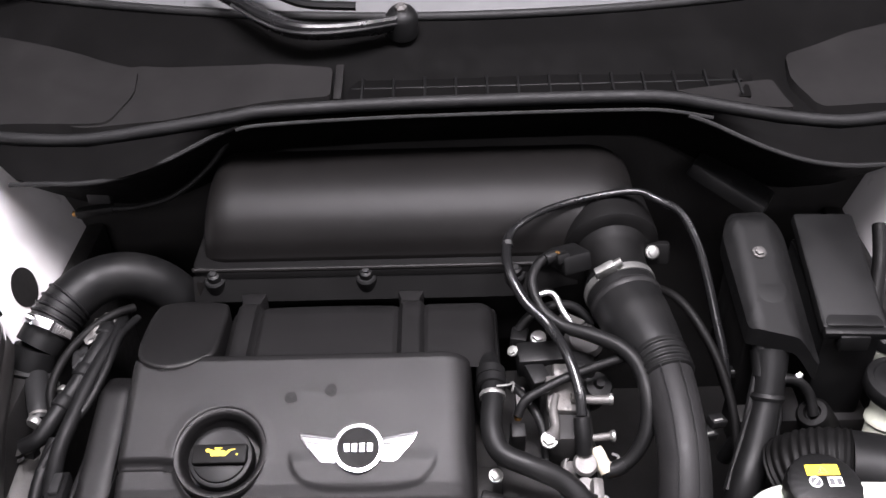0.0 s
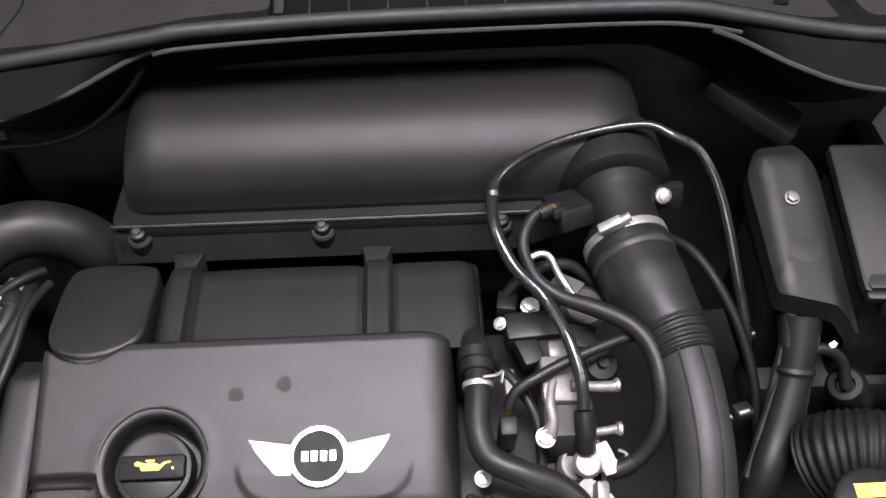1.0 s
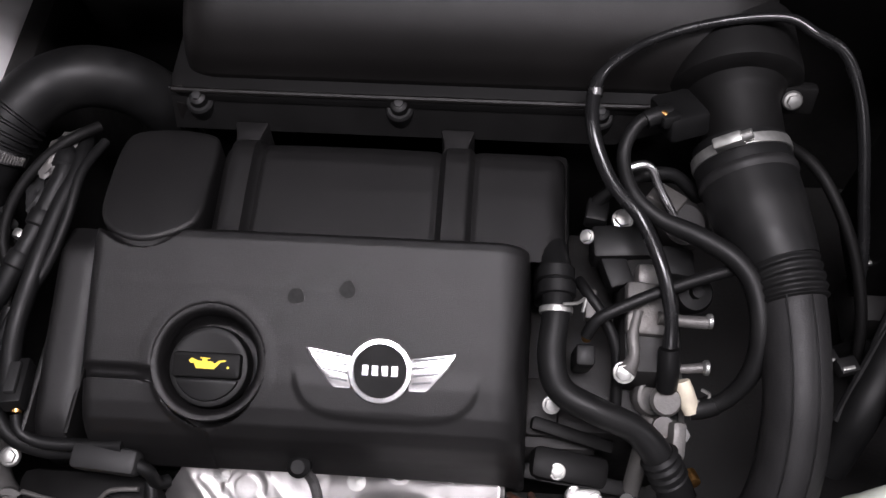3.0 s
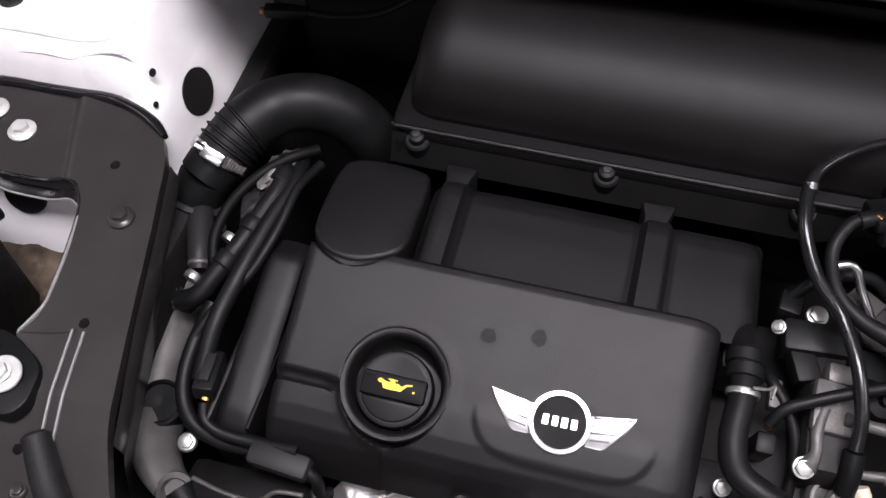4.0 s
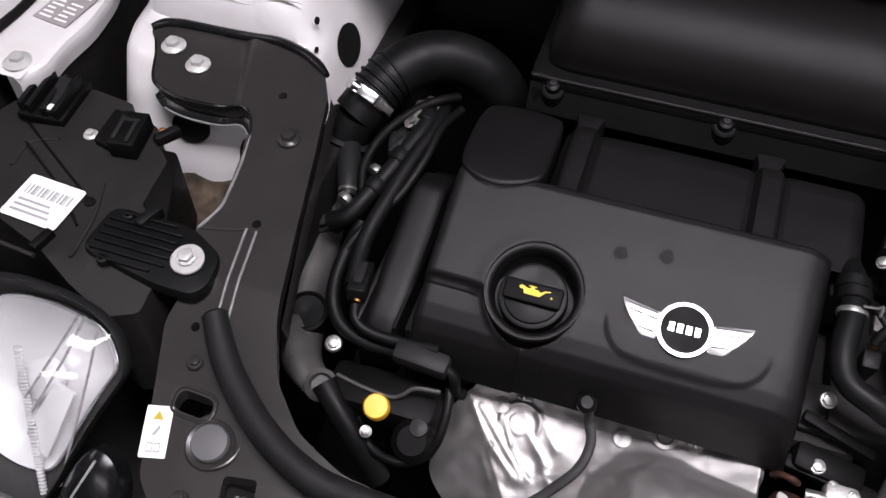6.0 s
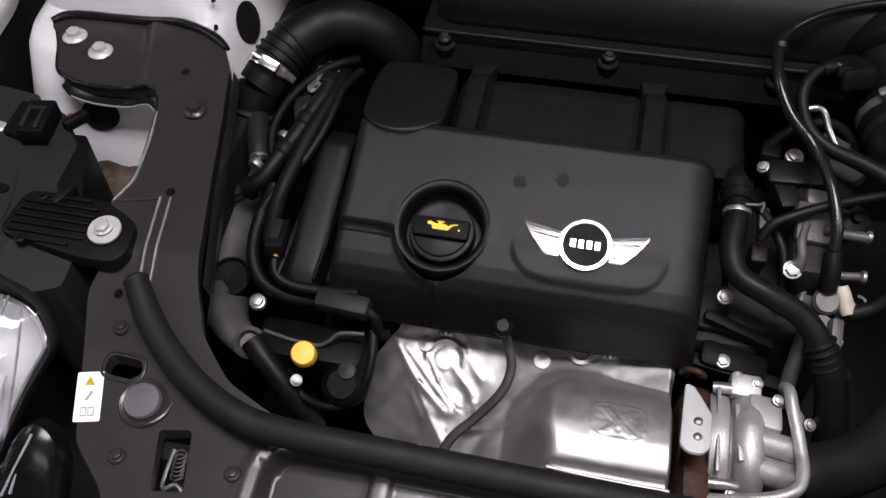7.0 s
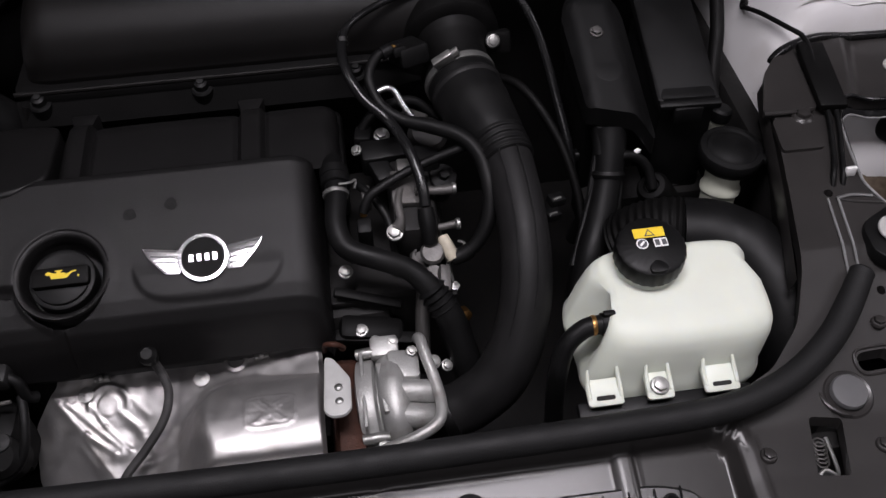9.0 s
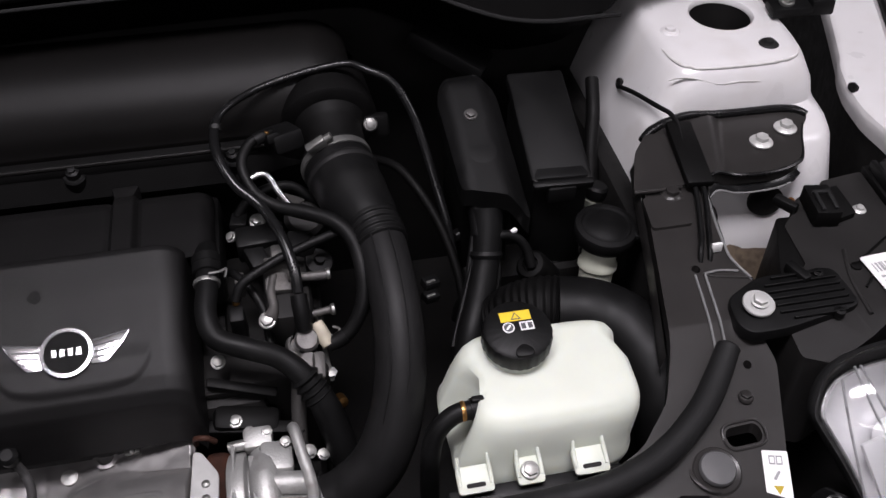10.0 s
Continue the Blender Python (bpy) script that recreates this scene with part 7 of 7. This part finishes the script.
    part("clip", box((0.010, 0.026, 0.010), (s * 0.735, 0.243, 0.849), 0.002, (0, 0, s * 12)), FLAT, h)
    part("guide", box((0.012, 0.030, 0.014), (s * 0.647, 0.300, 0.852), 0.003, (0, 0, s * 20)), PLASTIC, h)
    part("vent_rib", tube([(s * 0.83, 0.355, 0.848), (s * 0.76, 0.31, 0.8465), (s * 0.715, 0.272, 0.846)], 0.0016, 6, 5), PLASTIC, h)
    bolt(h, (s * 0.772, 0.389, 0.845), (0, 0, 1), 0.005, BRIGHT, 1.6)
    part("wire_eye", lathe([(0.005, -0.006), (0.0055, 0), (0.004, 0.003), (0.003, 0), (0, 0)], (s * 0.699, 0.417, 0.846), (s * -0.4, -0.2, 1), 16), BRASS, h)
    for pts in (((0.70, 0.236, 0), (0.705, 0.285, 0), (0.72, 0.33, 0)), ((0.86, 0.24, 0), (0.80, 0.232, 0), (0.735, 0.226, 0)), ((0.83, 0.325, 0), (0.83, 0.36, 0), (0.80, 0.372, 0)), ((0.652, 0.252, 0), (0.648, 0.285, 0), (0.662, 0.306, 0))):
        part("moulded_ridge", tube([(s * x, y, 0.845 - 0.06 * max(0, 0.68 - x) - 0.10 * max(0, x - 0.80)) for x, y, z in pts], 0.0025, 8, 5), HOUSING, h)
    for x, y in ((0.664, 0.240), (0.668, 0.296)):
        part("screw_boss", lathe([(0.006, -0.004), (0.006, 0.003), (0.003, 0.004), (0.0025, 0.001), (0, 0.001)], (s * x, y, 0.851), (0, 0, 1), 16), PLASTIC, h)
    # printed sticker
    m = pose(s * 0.763, 0.2865, 0.8485, 0, 0, s * 4)
    sheet = part("sticker", prism(rounded([(-0.034, -0.028), (0.034, -0.028), (0.034, 0.028), (-0.034, 0.028)], 0.004), 0, 0.0008, m), PAPER, h, "white printed sticker with bar code")
    for k in range(14):
        x = -0.027 + 0.004 * k
        w = 0.0012 + 0.001 * ((k * 7) % 3)
        part("bar", prism([(x, 0.003), (x + w, 0.003), (x + w, 0.016), (x, 0.016)], 0.0008, 0.0011, m), GREYINK, sheet)
    for k in range(3):
        part("print_line", prism([(-0.027, -0.006 - 0.007 * k), (0.012 + 0.004 * k, -0.006 - 0.007 * k), (0.012 + 0.004 * k, -0.003 - 0.007 * k), (-0.027, -0.003 - 0.007 * k)], 0.0008, 0.0011, m), GREYINK, sheet)
    # black mass for the housing's side, its shade put into the colour
    side = rounded([(s * x, y) for x, y in ((0.715, 0.395), (0.672, 0.398), (0.656, 0.362), (0.634, 0.308), (0.655, 0.296), (0.69, 0.33))], 0.005)
    part("housing_side_mass", prism(side, 0.74, 0.842, None, 0.003), FLAT, h)
    part("prong", box((0.012, 0.03, 0.014), (s * 0.688, 0.410, 0.850), 0.004, (0, 0, s * 35)), PLASTIC, h)
    # round lens that faces the road, its rim, reflector and inner pieces
    mm = Matrix.Translation((s * 0.72, 0.12, 0.765)) @ Matrix(((1, 0, 0, 0), (0, 0.669, -0.743, 0), (0, 0.743, 0.669, 0), (0, 0, 0, 1)))
    rim = smooth_outline([(s * x, y) for x, y in ((-0.114, 0.050), (-0.110, 0.068), (-0.100, 0.085), (-0.082, 0.099), (-0.056, 0.107), (-0.02, 0.112), (0.03, 0.111), (0.075, 0.094), (0.10, 0.055), (0.105, 0.0), (0.09, -0.06),
                                                   (0.05, -0.105), (0.0, -0.12), (-0.04, -0.112), (-0.060, -0.080), (-0.072, -0.046), (-0.090, -0.002), (-0.105, 0.029))], 5)

    def bowl(rows, close=True):
        b = bmesh.new()
        V = [[b.verts.new(mm @ Vector((x * r, y * r, d))) for x, y in rim] for r, d in rows]
        n = len(rim)
        for a, c in zip(V, V[1:]):
            for k in range(n):
                b.faces.new((a[k], a[(k + 1) % n], c[(k + 1) % n], c[k]))
        if close:
            b.faces.new(V[-1])
        return b
    part("bezel", bowl([(1.0, -0.014), (1.018, -0.006), (1.020, 0.0), (1.008, 0.003), (0.985, 0.001)], False), GREYPLASTIC, h, "dark lens rim")
    part("inner_bezel", bowl([(0.985, 0.0), (0.95, -0.014), (0.88, -0.026), (0.80, -0.034), (0.78, -0.034)], False), TAPE, h, "dark grey inner bezel")
    part("reflector", bowl([(0.78, -0.034), (0.76, -0.028), (0.68, -0.042), (0.48, -0.054), (0.20, -0.060)]), SILVER, h)
    part("reflector_rim", tube([mm @ Vector((x * 0.78, y * 0.78, -0.032)) for x, y in rim[::3] + rim[:1]], 0.0022, 8, 3), CHROME, h)
    b = lathe([(0.020, -0.056), (0.021, -0.034), (0.017, -0.027), (0, -0.024)], (0, 0, 0), (0, 0, 1), 28)
    b.transform(mm)
    part("bulb_shield", b, SILVER, h)
    # long thin bars, a fluted strip and a pale panel behind the lens
    for pts in (((-0.050, 0.090), (-0.030, 0.045), (-0.004, -0.010)), ((-0.057, 0.090), (-0.040, 0.040), (-0.014, -0.022)), ((-0.072, 0.078), (-0.068, 0.020), (-0.056, -0.090))):
        part("inner_bar", tube([mm @ Vector((s * x, y, -0.014)) for x, y in pts], 0.0014, 8, 6), BEZEL, h)
    part("inner_panel", prism(rounded([(s * x, y) for x, y in ((-0.054, 0.006), (-0.030, 0.012), (-0.006, -0.050), (-0.034, -0.070))], 0.003), -0.024, -0.019, mm, 0.001), SILVER, h)
    for k in range(44):
        b = box((0.0075, 0.0024, 0.004), (0, 0, 0), 0.0006)
        b.transform(mm @ Matrix.Translation((s * (0.014 - 0.00125 * k), 0.038 - 0.0034 * k, -0.016)) @ Matrix.Rotation(radians(s * -20), 4, "Z"))
        part("flute", b, SILVER, h)
    shell_rows = [(1.0, 0.0), (0.99, 0.0013), (0.93, 0.0093), (0.87, 0.0173), (0.85, 0.0198), (0.78, 0.0265), (0.66, 0.035), (0.45, 0.043), (0.2, 0.047)]
    lens = part("lens", bowl(shell_rows), GLASSY, h, "clear domed lens")
    lens.visible_shadow = False
    inner = part("lens_inside", bowl([(r - 0.025, d - 0.003) for r, d in shell_rows]), GLASSY, lens)
    inner.visible_shadow = False
    # smooth lower lens beneath, seen past the panel's end
    low = Matrix.Translation((s * 0.68, 0.05, 0.70)) @ Matrix(((1, 0, 0, 0), (0, 0.669, -0.743, 0), (0, 0.743, 0.669, 0), (0, 0, 0, 1)))
    ring_ = smooth_outline([(s * x, y) for x, y in ((-0.097, 0.014), (-0.092, 0.045), (-0.078, 0.064), (-0.058, 0.066), (-0.040, 0.040), (-0.025, -0.02), (-0.02, -0.07), (-0.05, -0.09), (-0.085, -0.06))], 4)
    b = bmesh.new()
    mid = (sum(x for x, y in ring_) / len(ring_), sum(y for x, y in ring_) / len(ring_))
    V = [[b.verts.new(low @ Vector((mid[0] + (x - mid[0]) * r, mid[1] + (y - mid[1]) * r, d))) for x, y in ring_] for r, d in ((1.0, -0.02), (1.0, 0.0), (0.9, 0.006), (0.7, 0.011), (0.4, 0.014))]
    for a, c in zip(V, V[1:]):
        for k in range(len(ring_)):
            b.faces.new((a[k], a[(k + 1) % len(ring_)], c[(k + 1) % len(ring_)], c[k]))
    b.faces.new(V[-1])
    part("lower_lamp", b, GLOSSBLACK, h, "dark glossy lower lamp")
    for a, c in (((-0.069, 0.062), (-0.043, -0.004)), ((-0.064, 0.046), (-0.052, 0.0))):
        part("lower_streak", tube([low @ Vector((s * a[0], a[1], 0.009)), low @ Vector((s * (a[0] + c[0]) / 2, (a[1] + c[1]) / 2, 0.0125)), low @ Vector((s * c[0], c[1], 0.014))], 0.0015, 8, 4), BEZEL, h)
    part("chin", grid(lambda u, v: (s * (0.715 + 0.165 * u), 0.075 - 0.14 * v, 0.715 - 0.10 * v - 0.25 * (u - 0.6) ** 2 + 0.0022 * math.sin(90 * u)), 64, 8), SILVER, h)
    return h


for s in (-1, 1):
    headlight(s)

# raised edge of the bracket on the driver side arm
part("seam", tube([(0.547, 0.318, carrier_height(0.547, 0.318) + 0.001), (0.565, 0.320, carrier_height(0.565, 0.32) + 0.001), (0.585, 0.316, carrier_height(0.585, 0.316) + 0.001)], 0.003, 6, 5, 0.5), LINEGREY, carrier)
